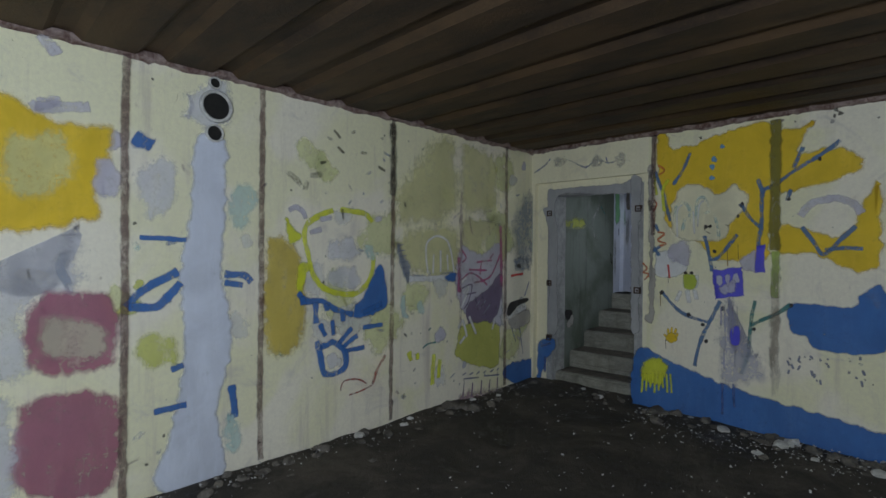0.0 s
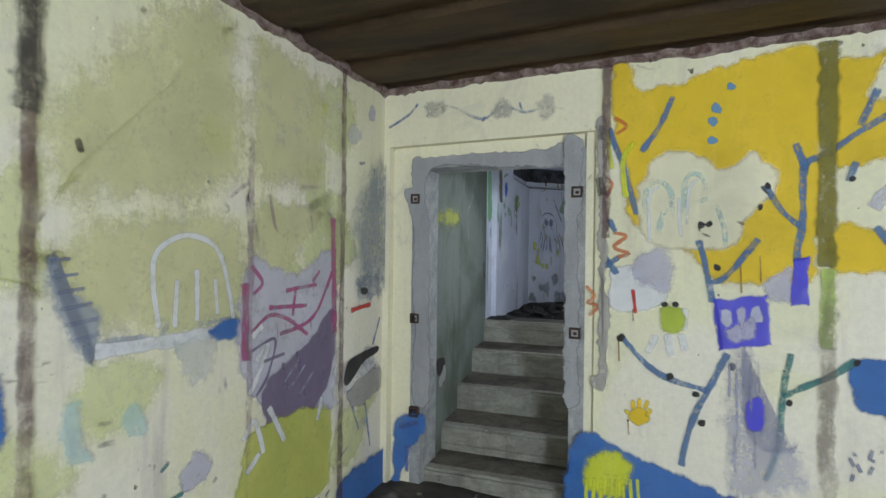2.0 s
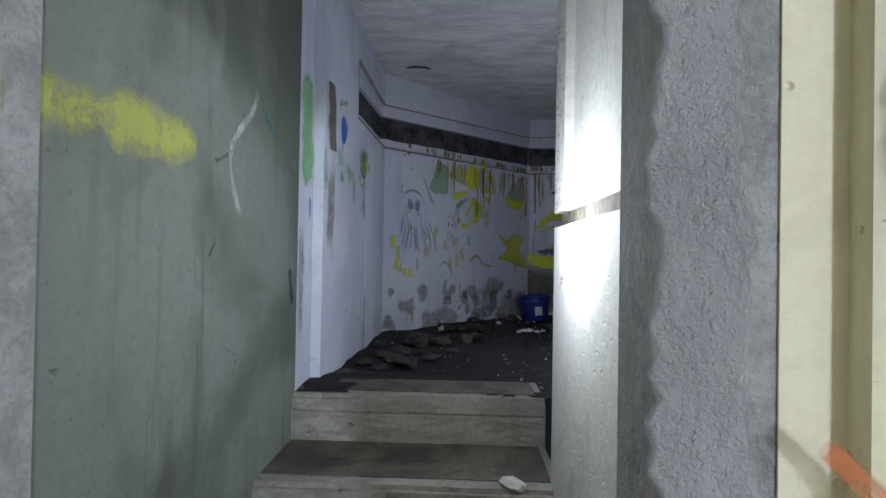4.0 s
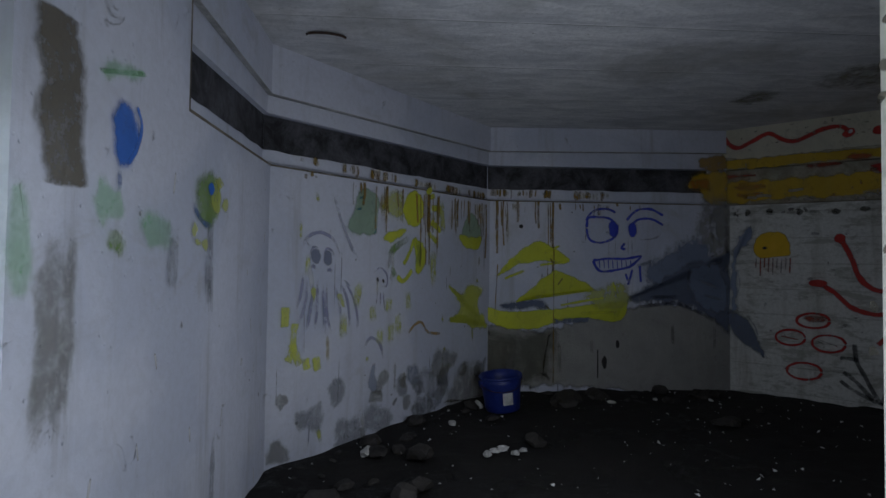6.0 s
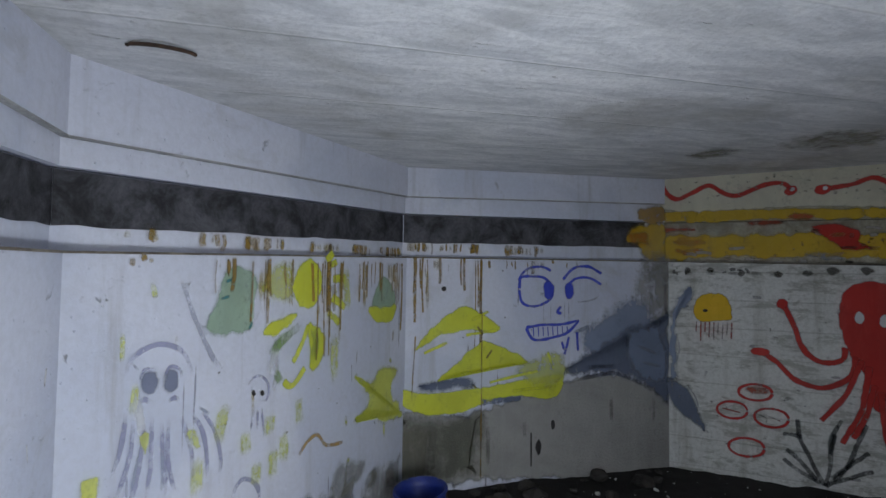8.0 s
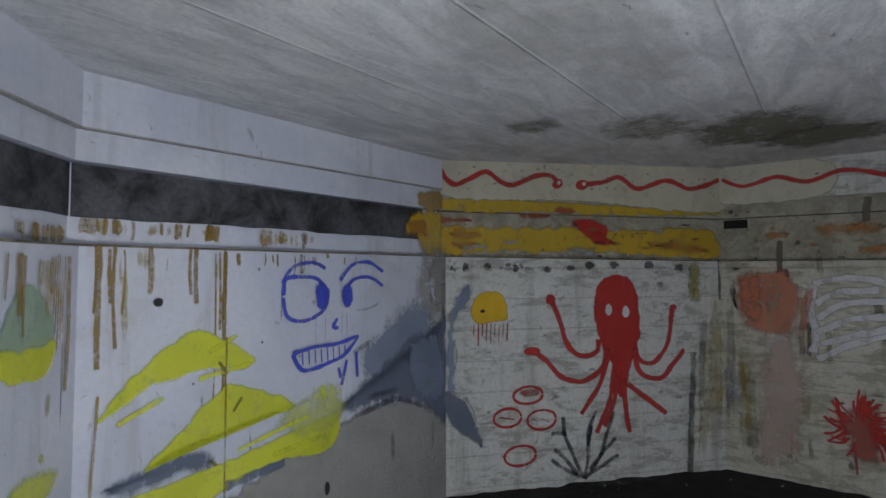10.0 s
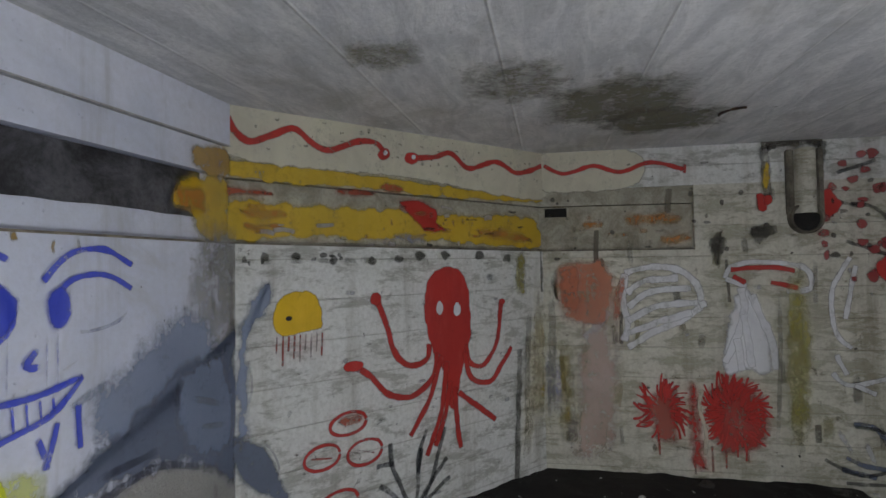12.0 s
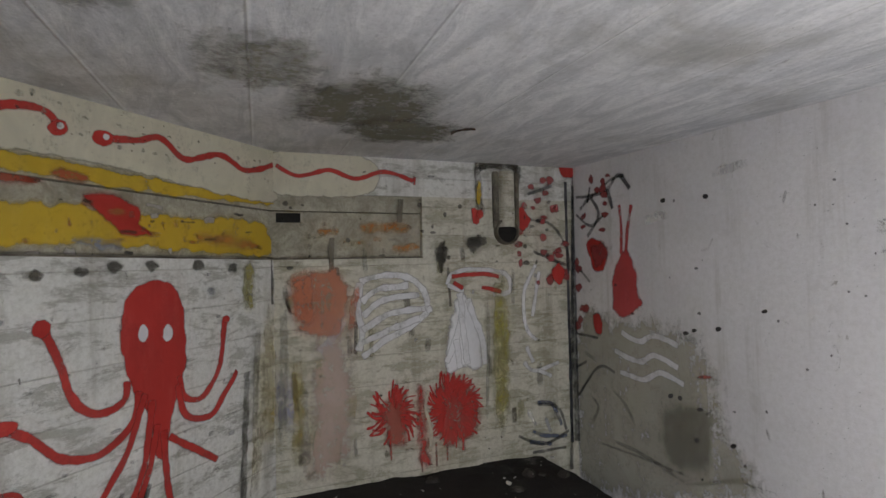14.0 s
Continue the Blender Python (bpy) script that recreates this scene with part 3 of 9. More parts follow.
bucket = tagged(new("bucket"), "dark blue plastic bucket with a pale label on mud", "bucket")
bucket.location = (-1.24, 9.44, 0.87)
bucket.rotation_euler = (0.05, -0.08, -0.35)
part("body", round_shell([(0.115, 0.0), (0.12, 0.01), (0.138, 0.19), (0.14, 0.235), (0.133, 0.235), (0.128, 0.19), (0.108, 0.02)]), BUCKET, bucket)
part("rim", tube([Vector((0.143 * math.cos(k * math.tau / 32), 0.143 * math.sin(k * math.tau / 32), 0.232)) for k in range(33)], 0.008, 8), BUCKET, bucket)
for a in (0.6, 0.6 + math.pi):
    ear = part("ear", block(-0.012, 0.012, -0.02, 0.02, -0.02, 0.02, 0.004), BUCKET, bucket)
    ear.location, ear.rotation_euler = (0.148 * math.cos(a), 0.148 * math.sin(a), 0.195), (0, 0, a)
part("handle", tube([Vector((0.155 * math.cos(0.6) * math.cos(k * math.pi / 16) + 0.06 * math.sin(k * math.pi / 16), 0.155 * math.sin(0.6) * math.cos(k * math.pi / 16) - 0.13 * math.sin(k * math.pi / 16), 0.2 - 0.05 * math.sin(k * math.pi / 16))) for k in range(17)], 0.003), IRON, bucket, "thin wire handle")
bm = bmesh.new()
grid = [[bm.verts.new(((0.1335 + 0.0012) * math.cos(a), (0.1335 + 0.0012) * math.sin(a), z)) for a in [-1.36 + 0.52 * k / 6 for k in range(7)]] for z in (0.06, 0.14)]
for k in range(6):
    bm.faces.new((grid[0][k], grid[0][k + 1], grid[1][k + 1], grid[1][k]))
part("label", bm, PLASTER_BIT, bucket, "pale torn paper label")


def stone_mesh(seed, flat, count=2):
    bm = bmesh.new()
    bmesh.ops.create_icosphere(bm, subdivisions=count, radius=1.0)
    for v in bm.verts:
        n = 1 + 0.45 * noise.noise(v.co * 1.1 + Vector((seed, 0, 0))) + 0.18 * noise.noise(v.co * 3 + Vector((0, seed, 0)))
        v.co = Vector((v.co.x * n, v.co.y * n * 0.8, v.co.z * n * flat))
        v.co.z = max(v.co.z, -0.4 * flat)
    me = bpy.data.meshes.new("stone")
    bm.to_mesh(me)
    bm.free()
    return me


KINDS = []
for k in range(10):
    me = stone_mesh(k * 3.7, 0.35 + 0.06 * (k % 5))
    me.materials.append(PLASTER_BIT if k % 4 == 3 else STONE)
    KINDS.append(me)
# copies for the post: same stones, only with the dimmed colour
DIM_KINDS = []
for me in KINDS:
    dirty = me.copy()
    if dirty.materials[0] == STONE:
        dirty.materials[0] = DIM_STONE
    DIM_KINDS.append(dirty)
rng = random.Random(7)


def stone(x, y, z, size, kind=None, name="stone", label="broken piece of grey concrete rubble on floor", group="rubble on the floor"):
    k = rng.randrange(10) if kind is None else kind
    ob = new(name, (DIM_KINDS if z > 0.8 else KINDS)[k])
    ob.location, ob.scale = (x, y, z + size * 0.16), (size, size, size)
    ob.rotation_euler = (rng.uniform(-0.25, 0.25), rng.uniform(-0.25, 0.25), rng.uniform(0, 6.28))
    return tagged(ob, label if k % 4 != 3 else "flat piece of fallen white plaster on floor", "stone", group)


for i in range(85):
    u = 3.3 + 4.3 * rng.random()
    off = abs(rng.gauss(0, 0.16)) + 0.04
    x, y = LEFT.plan(u, off)
    stone(x, y, 0.0, rng.choice((0.015, 0.02, 0.03, 0.045)) * (1.7 if u > 6.0 else 1.1))
for i in range(120):
    u = uR + 0.05 + 2.4 * rng.random()
    off = abs(rng.gauss(0, 0.2)) + 0.04
    x, y = DOOR.plan(u, off)
    stone(x, y, 0.0, rng.choice((0.02, 0.03, 0.04, 0.065)))
for i in range(25):
    stone(rng.uniform(-2.7, -1.8), rng.uniform(4.5, 5.08), 0.005, rng.choice((0.015, 0.03, 0.04)))
for i in range(70):
    x, y = rng.choice((AW.plan(rng.uniform(0.3, 1.5), 0.08 + abs(rng.gauss(0, 0.25))), BW.plan(rng.uniform(0.05, 1.9), 0.06 + abs(rng.gauss(0, 0.18))), CW.plan(rng.uniform(0.1, 1.9), 0.06 + abs(rng.gauss(0, 0.22)))))
    stone(x, y, 0.868, rng.choice((0.02, 0.03, 0.045, 0.07)))
for x, y, s, k in ((-2.3, 8.05, 0.12, 0), (-2.1, 8.0, 0.09, 1), (-1.85, 8.6, 0.09, 4), (-0.75, 9.55, 0.13, 5), (-0.45, 9.68, 0.08, 2), (0.1, 9.0, 0.10, 6), (-1.2, 8.75, 0.07, 8), (-2.35, 7.6, 0.08, 2), (-2.3, 7.3, 0.07, 6), (-2.15, 7.45, 0.06, 6)):
    stone(x, y, 0.87, s, k)
for i in range(5):
    stone(-1.5 + 0.05 * i, 8.6 + 0.04 * (i % 3), 0.872, 0.03, 3, "plaster_flake", "white plaster flakes lying on black mud", "plaster flakes")
for i in range(30):
    stone(rng.uniform(1.2, 2.25), rng.uniform(6.5, 8.2), 0.862, rng.choice((0.02, 0.03, 0.05)))
stone(-1.78, 6.25, 0.68, 0.045, 3)

# grit: too small to count
bm = bmesh.new()
for i in range(2600):
    if i % 5 < 2:
        x, y = DOOR.plan(uR + 2.6 * rng.random(), 0.02 + abs(rng.gauss(0, 0.3)))
        z = 0.0
    elif i % 5 == 2:
        x, y = LEFT.plan(2.5 + 5 * rng.random(), 0.02 + abs(rng.gauss(0, 0.22)))
        z = 0.0
    elif i % 5 == 3:
        x, y, z = rng.uniform(-2.6, 1.5), rng.uniform(1.0, 5.0), 0.0
    else:
        x, y, z = rng.uniform(-2.5, 2.2), rng.uniform(6.7, 9.8), 0.866
    s = rng.uniform(0.004, 0.014)
    c = Vector((x, y, z + 0.01))
    vs = [bm.verts.new(c + Vector((rng.uniform(-1, 1), rng.uniform(-1, 1), rng.uniform(-0.5, 0.9))) * s) for _ in range(4)]
    for a, b, d in ((0, 1, 2), (0, 2, 3), (0, 3, 1), (1, 3, 2)):
        bm.faces.new((vs[a], vs[b], vs[d]))
bmesh.ops.recalc_face_normals(bm, faces=bm.faces)
tagged(part("grit", bm, PLASTER_BIT), "fine pale grit and plaster crumbs on the floor", "grit", kind="stuff")

# ---- wall paintings: thin coats of paint on the walls ----
PAINTS = dict(
    REDM=((0.50, 0.032, 0.024), 0.58), GREENS=((0.28, 0.62, 0.26), 0.5), OCHREM=((0.66, 0.52, 0.08), 0.45), LIMEW=((0.72, 0.70, 0.36), 0.6), LIMEM=((0.70, 0.74, 0.08), 0.5), CONCWF=((0.42, 0.41, 0.38), 0.78), MOULDO=((0.10, 0.10, 0.06), 0.7), SLATEM=((0.26, 0.31, 0.44), 0.5), CONCO=((0.56, 0.54, 0.42), 0.66),
    OCHRE=((0.80, 0.56, 0.012), 0.25), OCHREF=((0.50, 0.38, 0.06), 0.75), OCHRED=((0.45, 0.27, 0.04), 0.5), CREAMPAINT=((0.82, 0.77, 0.55), 0.2), BLUE=((0.045, 0.16, 0.50), 0.35),
    BLUEF=((0.09, 0.17, 0.42), 0.6), BLUEP=((0.10, 0.16, 0.45), 0.55), SLATE=((0.14, 0.17, 0.25), 0.45), SLATEF=((0.30, 0.34, 0.42), 0.75), LILACP=((0.62, 0.60, 0.72), 0.5), BLUEGREY=((0.22, 0.24, 0.34), 0.4),
    BLUEGREYF=((0.38, 0.42, 0.52), 0.65), TREE=((0.09, 0.19, 0.40), 0.45), TEAL=((0.06, 0.22, 0.22), 0.4), DOT=((0.025, 0.022, 0.022), 0.1), SKYBLUE=((0.15, 0.32, 0.55), 0.4), OLIVE=((0.22, 0.19, 0.02), 0.3),
    LIMEGREEN=((0.45, 0.60, 0.10), 0.5), LILACWASH=((0.52, 0.52, 0.66), 0.8), VIOLET=((0.10, 0.09, 0.78), 0.4), WHITEP=((0.84, 0.84, 0.86), 0.35), REDP=((0.52, 0.030, 0.022), 0.25), FROG=((0.50, 0.60, 0.05), 0.35),
    PALECYAN=((0.55, 0.74, 0.74), 0.75), LIMEP=((0.74, 0.78, 0.02), 0.42), ORANGEP=((0.62, 0.16, 0.04), 0.45), FLOWER=((0.52, 0.50, 0.46), 0.8), CONC=((0.42, 0.42, 0.44), 0.1), CONCF=((0.50, 0.47, 0.44), 0.35),
    CONCF2=((0.60, 0.57, 0.48), 0.7), MOULD=((0.07, 0.065, 0.05), 0.55), MOULDF=((0.22, 0.21, 0.16), 0.75), PALELIME=((0.78, 0.81, 0.40), 0.7), WHITEL=((0.74, 0.74, 0.80), 0.6), BURG=((0.38, 0.12, 0.20), 0.5), BEIGE=((0.66, 0.60, 0.46), 0.6),
    SPILL=((0.66, 0.69, 0.80), 0.15), LIMEF=((0.66, 0.70, 0.12), 0.7), PINKISH=((0.74, 0.68, 0.70), 0.6), REDTHIN=((0.45, 0.09, 0.06), 0.55), WHITEF=((0.80, 0.80, 0.80), 0.75), PURPLE=((0.20, 0.15, 0.25), 0.45),
    LIMEDULL=((0.56, 0.57, 0.12), 0.35), MAGENTA=((0.42, 0.08, 0.22), 0.45), MAUVE=((0.40, 0.26, 0.32), 0.75), BALLOON=((0.05, 0.19, 0.72), 0.35), GREENF=((0.36, 0.68, 0.36), 0.85), GREENP=((0.24, 0.38, 0.08), 0.6),
    GREYDAMP=((0.30, 0.31, 0.33), 0.75), VIOLETF=((0.36, 0.36, 0.54), 0.6), GREYLINE=((0.44, 0.45, 0.55), 0.6), GREENW=((0.38, 0.52, 0.36), 0.5), GREENF2=((0.45, 0.56, 0.20), 0.7), RUSTP=((0.33, 0.21, 0.035), 0.5),
    CONCW=((0.46, 0.45, 0.42), 0.3), NAVY=((0.06, 0.07, 0.12), 0.6), INK=((0.04, 0.07, 0.62), 0.35), INKF=((0.25, 0.28, 0.60), 0.75), ORANGEY=((0.80, 0.50, 0.01), 0.2), REDF=((0.46, 0.10, 0.05), 0.6), BLACKP=((0.035, 0.04, 0.045), 0.5),
    CREAMW=((0.74, 0.70, 0.55), 0.4), SLITY=((0.72, 0.48, 0.015), 0.5), ORANGEF=((0.58, 0.25, 0.05), 0.7), PALEP=((0.66, 0.62, 0.48), 0.4), SALMON=((0.62, 0.21, 0.11), 0.62), PINKF=((0.66, 0.48, 0.42), 0.75), OLIVEF=((0.40, 0.36, 0.10), 0.7),
    BLOSSOM=((0.36, 0.05, 0.05), 0.5), JOINTP=((0.15, 0.08, 0.08), 0.56), JOINTG=((0.26, 0.22, 0.18), 0.68), BROWNP=((0.16, 0.14, 0.10), 0.4), CRAY=((0.60, 0.06, 0.06), 0.35))
COATS = {}


def coat(key):
    if key not in COATS:
        colour, wear = PAINTS[key]
        COATS[key] = paint("paint_" + key.lower(), colour, wear, 0.014 if key.startswith("CONC") else 0.0015)
    return COATS[key]


def glide(points, closed, step):
    """A smooth line through the points, in even small steps."""
    n, made = len(points), []
    for i in range(n if closed else n - 1):
        p = [points[(i + k) % n] if closed else points[min(max(i + k, 0), n - 1)] for k in (-1, 0, 1, 2)]
        count = max(2, int((p[2] - p[1]).length / step))
        for k in range(count):
            t = k / count
            made.append(0.5 * (2 * p[1] + (p[2] - p[0]) * t + (2 * p[0] - 5 * p[1] + 4 * p[2] - p[3]) * t * t + (3 * p[1] - p[0] - 3 * p[2] + p[3]) * t ** 3))
    if not closed:
        made.append(points[-1])
    return made


class Motif:
    """One drawing on a wall; its strokes and patches are parts."""

    def __init__(self, wall, name, label, off=0.0):
        self.wall, self.off = wall, off
        self.ob = tagged(new(name), label, "wall painting", "paintings on the bunker walls")
        m = wall.at(0, 0)
        self.ob.location = m

    def mesh(self, name, key, verts, cover, faces):
        w = self.wall
        w.layers += 1
        lift = self.off + 0.0015 + 0.00006 * w.layers
        base = w.at(0, 0)
        me = bpy.data.meshes.new(name)
        me.from_pydata([w.at(p.x, p.y, lift) - base for p in verts], [], faces)
        me.attributes.new("cover", "FLOAT", "POINT").data.foreach_set("value", cover)
        me.materials.append(coat(key))
        new(name, me).parent = self.ob

    def stroke(self, name, key, width, flat):
        pts = glide([Vector(flat[i:i + 2]) for i in range(0, len(flat), 2)], False, 0.012)
        seed, n = random.random() * 50, len(pts)
        verts, cover, faces = [], [], []
        for i, p in enumerate(pts):
            d = (pts[min(i + 1, n - 1)] - pts[max(i - 1, 0)]).normalized()
            side = Vector((-d.y, d.x))
            half = 0.72 * width * (1 + 0.3 * noise.noise((i * 0.25, seed, 0)))
            wob = side * 0.12 * width * noise.noise((i * 0.15, seed, 9))
            end = min(1.0, (min(i, n - 1 - i) + 0.05) / (0.3 * n)) if PAINTS[key][1] >= 0.6 else 0.45 if i in (0, n - 1) else 1.0
            for f, c in ((-1, 0.0), (-0.5, 0.85), (0.5, 0.85), (1, 0.0)):
                verts.append(p + wob + side * half * f * (0.6 + 0.4 * end))
                cover.append(c * end)
            if i:
                a = 4 * (i - 1)
                faces += [(a + k, a + k + 1, a + k + 5, a + k + 4) for k in range(3)]
        self.mesh(name, key, verts, cover, faces)

    def patch(self, name, key, soft, flat):
        pts = glide([Vector(flat[i:i + 2]) for i in range(0, len(flat), 2)], True, 0.02)
        soft *= 1.0 + 1.6 * PAINTS[key][1]
        seed, n = random.random() * 50, len(pts)
        area = sum(a.x * b.y - b.x * a.y for a, b in zip(pts, pts[1:] + pts[:1]))
        sign = 1 if area > 0 else -1
        soft = min(soft * (2.0 if PAINTS[key][1] >= 0.6 else 1.2), 0.32 * math.sqrt(abs(area) / 2))
        rag = 0.014 if key.startswith("CONC") else 0.0
        outer, inner = [], []
        for i, p in enumerate(pts):
            d = (pts[(i + 1) % n] - pts[i - 1]).normalized()
            out = Vector((d.y, -d.x)) * sign
            j = min(soft, 0.05) * 0.5 * noise.noise((p.x * 16, p.y * 16, seed)) + min(soft, 0.02) * 0.3 * noise.noise((p.x * 70, p.y * 70, seed)) + rag * noise.noise((p.x * 38, p.y * 38, seed))
            outer.append(p + out * (0.5 * soft + j))
            inner.append(p - out * (0.5 * soft - j))
        faces = [(i, (i + 1) % n, n + (i + 1) % n, n + i) for i in range(n)] + [tuple(range(n, 2 * n))]
        self.mesh(name, key, outer + inner, [0.0] * n + [1.0] * n, faces)


def scatter(wall, name, label, marks, u0, u1, z0, z1, off=0.0):
    """Chips, smears and scratches strewn over a stretch of wall. marks: (paint, how many, size, length along, length up)."""
    m = Motif(wall, name, label, off)
    for key, count, size, du_, dz_ in marks:
        for _ in range(count):
            u, z = random.uniform(u0, u1), random.uniform(z0, z1)
            if du_ or dz_:
                a, b = random.uniform(-1, 1) * du_, random.uniform(-1, -0.3) * dz_ if dz_ else 0.0
                m.stroke("mark", key, size * random.uniform(0.6, 1.4), (u, z, u + a * 0.5, z + b * 0.5 + 0.01 * random.uniform(-1, 1), u + a, z + b))
            else:
                r = size * random.uniform(0.5, 1.5)
                flat = []
                for k in range(7):
                    q = r * random.uniform(0.6, 1.3)
                    flat += [u + q * math.cos(k * math.tau / 7), z + q * math.sin(k * math.tau / 7)]
                m.patch("chip", key, 0.3 * r, flat)


scatter(LEFT, "worn_washes", "blotchy worn washes of lime, white and lilac paint", (("PALELIME", 16, 0.17, 0, 0), ("WHITEF", 12, 0.12, 0, 0), ("LILACP", 7, 0.07, 0, 0), ("LIMEF", 5, 0.06, 0, 0)), 3.4, 7.4, 0.2, 2.4)
scatter(LEFT, "wall_marks", "grey scrapes, dark chips and smears on the cream wall", (("BLUEGREYF", 22, 0.022, 0.14, 0.08), ("MAUVE", 10, 0.02, 0.1, 0.1), ("MOULD", 26, 0.008, 0, 0), ("MOULDF", 14, 0.02, 0.1, 0.03), ("WHITEF", 10, 0.03, 0.12, 0.1), ("PALECYAN", 6, 0.03, 0.1, 0.1)), 3.4, 7.4, 0.1, 2.5)
scatter(DOOR, "wall_marks", "dark chips and grey scrapes on the painted wall", (("MOULD", 34, 0.006, 0, 0), ("MOULDF", 12, 0.014, 0.06, 0.03), ("WHITEF", 6, 0.02, 0.08, 0.06)), 1.5, 4.6, 0.1, 2.5)
scatter(DOOR, "top_crumbs", "dark broken spots along the top of the wall", (("MOULD", 22, 0.013, 0, 0), ("CONCF", 10, 0.02, 0.08, 0.02)), 1.4, 4.6, 2.40, 2.53)
JAMB = Wall((-1.645, 5.14), (-1.645, 6.28), 1)
scatter(JAMB, "mould_specks", "brown mould specks on white plaster beside the steps", (("BROWNP", 130, 0.004, 0, 0), ("MOULD", 60, 0.003, 0, 0)), 0.99, 1.135, 1.66, 2.3)


scatter(DW, "wall_pocks", "dark pocks and grey smears on flaking concrete", (("MOULDF", 26, 0.016, 0.08, 0.006), ("WHITEF", 20, 0.02, 0.1, 0.006), ("SLATEF", 8, 0.05, 0.1, 0.01)), 0.05, 2.0, 0.95, 2.3)
scatter(EW, "wall_stains", "brown and black stains on damp concrete", (("OLIVEF", 10, 0.05, 0.02, 0.4), ("MOULDF", 14, 0.04, 0.03, 0.25), ("MOULD", 36, 0.007, 0, 0), ("BROWNP", 7, 0.03, 0.02, 0.3), ("WHITEF", 12, 0.03, 0.08, 0.01)), 0.05, 2.15, 0.95, 2.9)
scatter(CW, "wall_pocks", "dark pocks and runs on the whitewash", (("MOULD", 22, 0.006, 0, 0), ("GREYLINE", 10, 0.01, 0.01, 0.4), ("MOULDF", 10, 0.03, 0.04, 0.1)), 0.05, 1.95, 0.95, 2.3)
scatter(CW, "floor_damp", "grey damp and flaked patches above the floor", (("MOULDF", 9, 0.04, 0.15, 0.05), ("WHITEF", 10, 0.025, 0.12, 0.02), ("MOULD", 10, 0.009, 0, 0)), 0.05, 1.95, 0.92, 1.4)
scatter(BW, "wall_runs", "pale runs, yellow smears and pocks on whitewash", (("GREYLINE", 10, 0.008, 0.01, 0.4), ("MOULD", 14, 0.006, 0, 0), ("LIMEF", 12, 0.025, 0.03, 0.15), ("WHITEF", 10, 0.04, 0.05, 0.3), ("OCHREF", 8, 0.02, 0.01, 0.2)), 0.05, 1.95, 1.0, 2.3)
scatter(BW, "floor_damp", "grey damp patches above the floor", (("GREYDAMP", 14, 0.09, 0, 0), ("MOULDF", 8, 0.05, 0, 0)), 0.05, 1.95, 0.92, 1.2)
scatter(AW, "scratches", "white scratches and dark pocks on lilac wall", (("WHITEP", 16, 0.007, 0.02, 0.08), ("MOULDF", 9, 0.008, 0, 0), ("GREYDAMP", 5, 0.05, 0.02, 0.5)), 0.25, 1.55, 0.95, 2.2)
scatter(FRONT, "wall_scuffs", "pale scuffs and dark pocks on whitewashed wall", (("MOULD", 16, 0.005, 0, 0), ("MOULDF", 8, 0.015, 0.04, 0.1), ("WHITEF", 10, 0.05, 0.3, 0.05)), 0.1, 2.6, 1.0, 2.9)
m = Motif(DOOR, "yellow_mural", "ochre yellow mural patches on cream wall", 0)
m.patch("patch", "OCHRE", 0.03, (1.412, 2.537, 1.502, 2.526, 1.557, 2.402, 1.744, 2.39, 1.873, 2.432, 2.306, 2.493, 2.332, 2.026, 2.319, 1.438, 2.19, 1.417, 2.071, 1.396, 1.885, 1.407, 1.754, 1.563, 1.512, 1.707, 1.491, 1.929, 1.428, 2.118))
m.patch("cloud", "CREAMPAINT", 0.03, (1.563, 1.908, 1.674, 2.044, 1.846, 2.02, 1.958, 1.945, 2.064, 2.032, 2.162, 1.902, 2.133, 1.796, 2.038, 1.702, 1.994, 1.565, 1.754, 1.545, 1.618, 1.598, 1.541, 1.707))
m.patch("patch", "OCHRE", 0.03, (2.376, 2.371, 2.514, 2.408, 2.602, 2.453, 2.515, 2.243, 2.791, 2.23, 2.895, 2.076, 2.624, 1.977, 2.38, 1.963))
m.patch("patch", "OCHRE", 0.03, (2.383, 1.656, 2.557, 1.654, 2.78, 1.592, 2.938, 1.899, 2.985, 1.935, 2.99, 1.381, 2.799, 1.355, 2.594, 1.45, 2.385, 1.467))
m = Motif(DOOR, "blue_mural", "blue painted waves and block on cream wall", 0)
m.patch("wave", "BLUE", 0.02, (1.242, 0.517, 1.641, 0.44, 1.993, 0.351, 2.352, 0.295, 2.709, 0.254, 3.0, 0.219, 3.37, 0.222, 3.372, -0.013, 3.002, -0.032, 2.317, -0.08, 1.827, -0.109, 1.249, -0.11))
m.patch("block", "BLUE", 0.015, (2.473, 1.055, 2.834, 1.075, 2.891, 1.165, 3.015, 1.23, 3.025, 0.786, 2.636, 0.736, 2.565, 0.825, 2.475, 0.848))
m.patch("patch", "SLATE", 0.03, (3.088, 2.146, 3.248, 2.175, 3.192, 2.07, 3.104, 2.04))
m.stroke("swirl", "LILACP", 0.05, (3.364, 0.945, 3.231, 0.893, 3.146, 0.735, 3.177, 0.554, 3.368, 0.515))
m.stroke("swirl", "LILACP", 0.05, (3.363, 1.088, 3.201, 1.001, 3.109, 0.767, 3.148, 0.512, 3.263, 0.387, 3.369, 0.372))
m.stroke("swirl", "LILACP", 0.05, (3.366, 0.801, 3.26, 0.751, 3.248, 0.603, 3.367, 0.587))
m.stroke("dab", "BLUEGREY", 0.016, (2.568, 0.681, 2.564, 0.654))
m.stroke("dab", "BLUEGREY", 0.016, (2.477, 0.604, 2.496, 0.557))
m.stroke("dab", "BLUEGREY", 0.016, (2.837, 0.693, 2.838, 0.664))
m.stroke("dab", "BLUEGREY", 0.016, (2.535, 0.676, 2.523, 0.619))
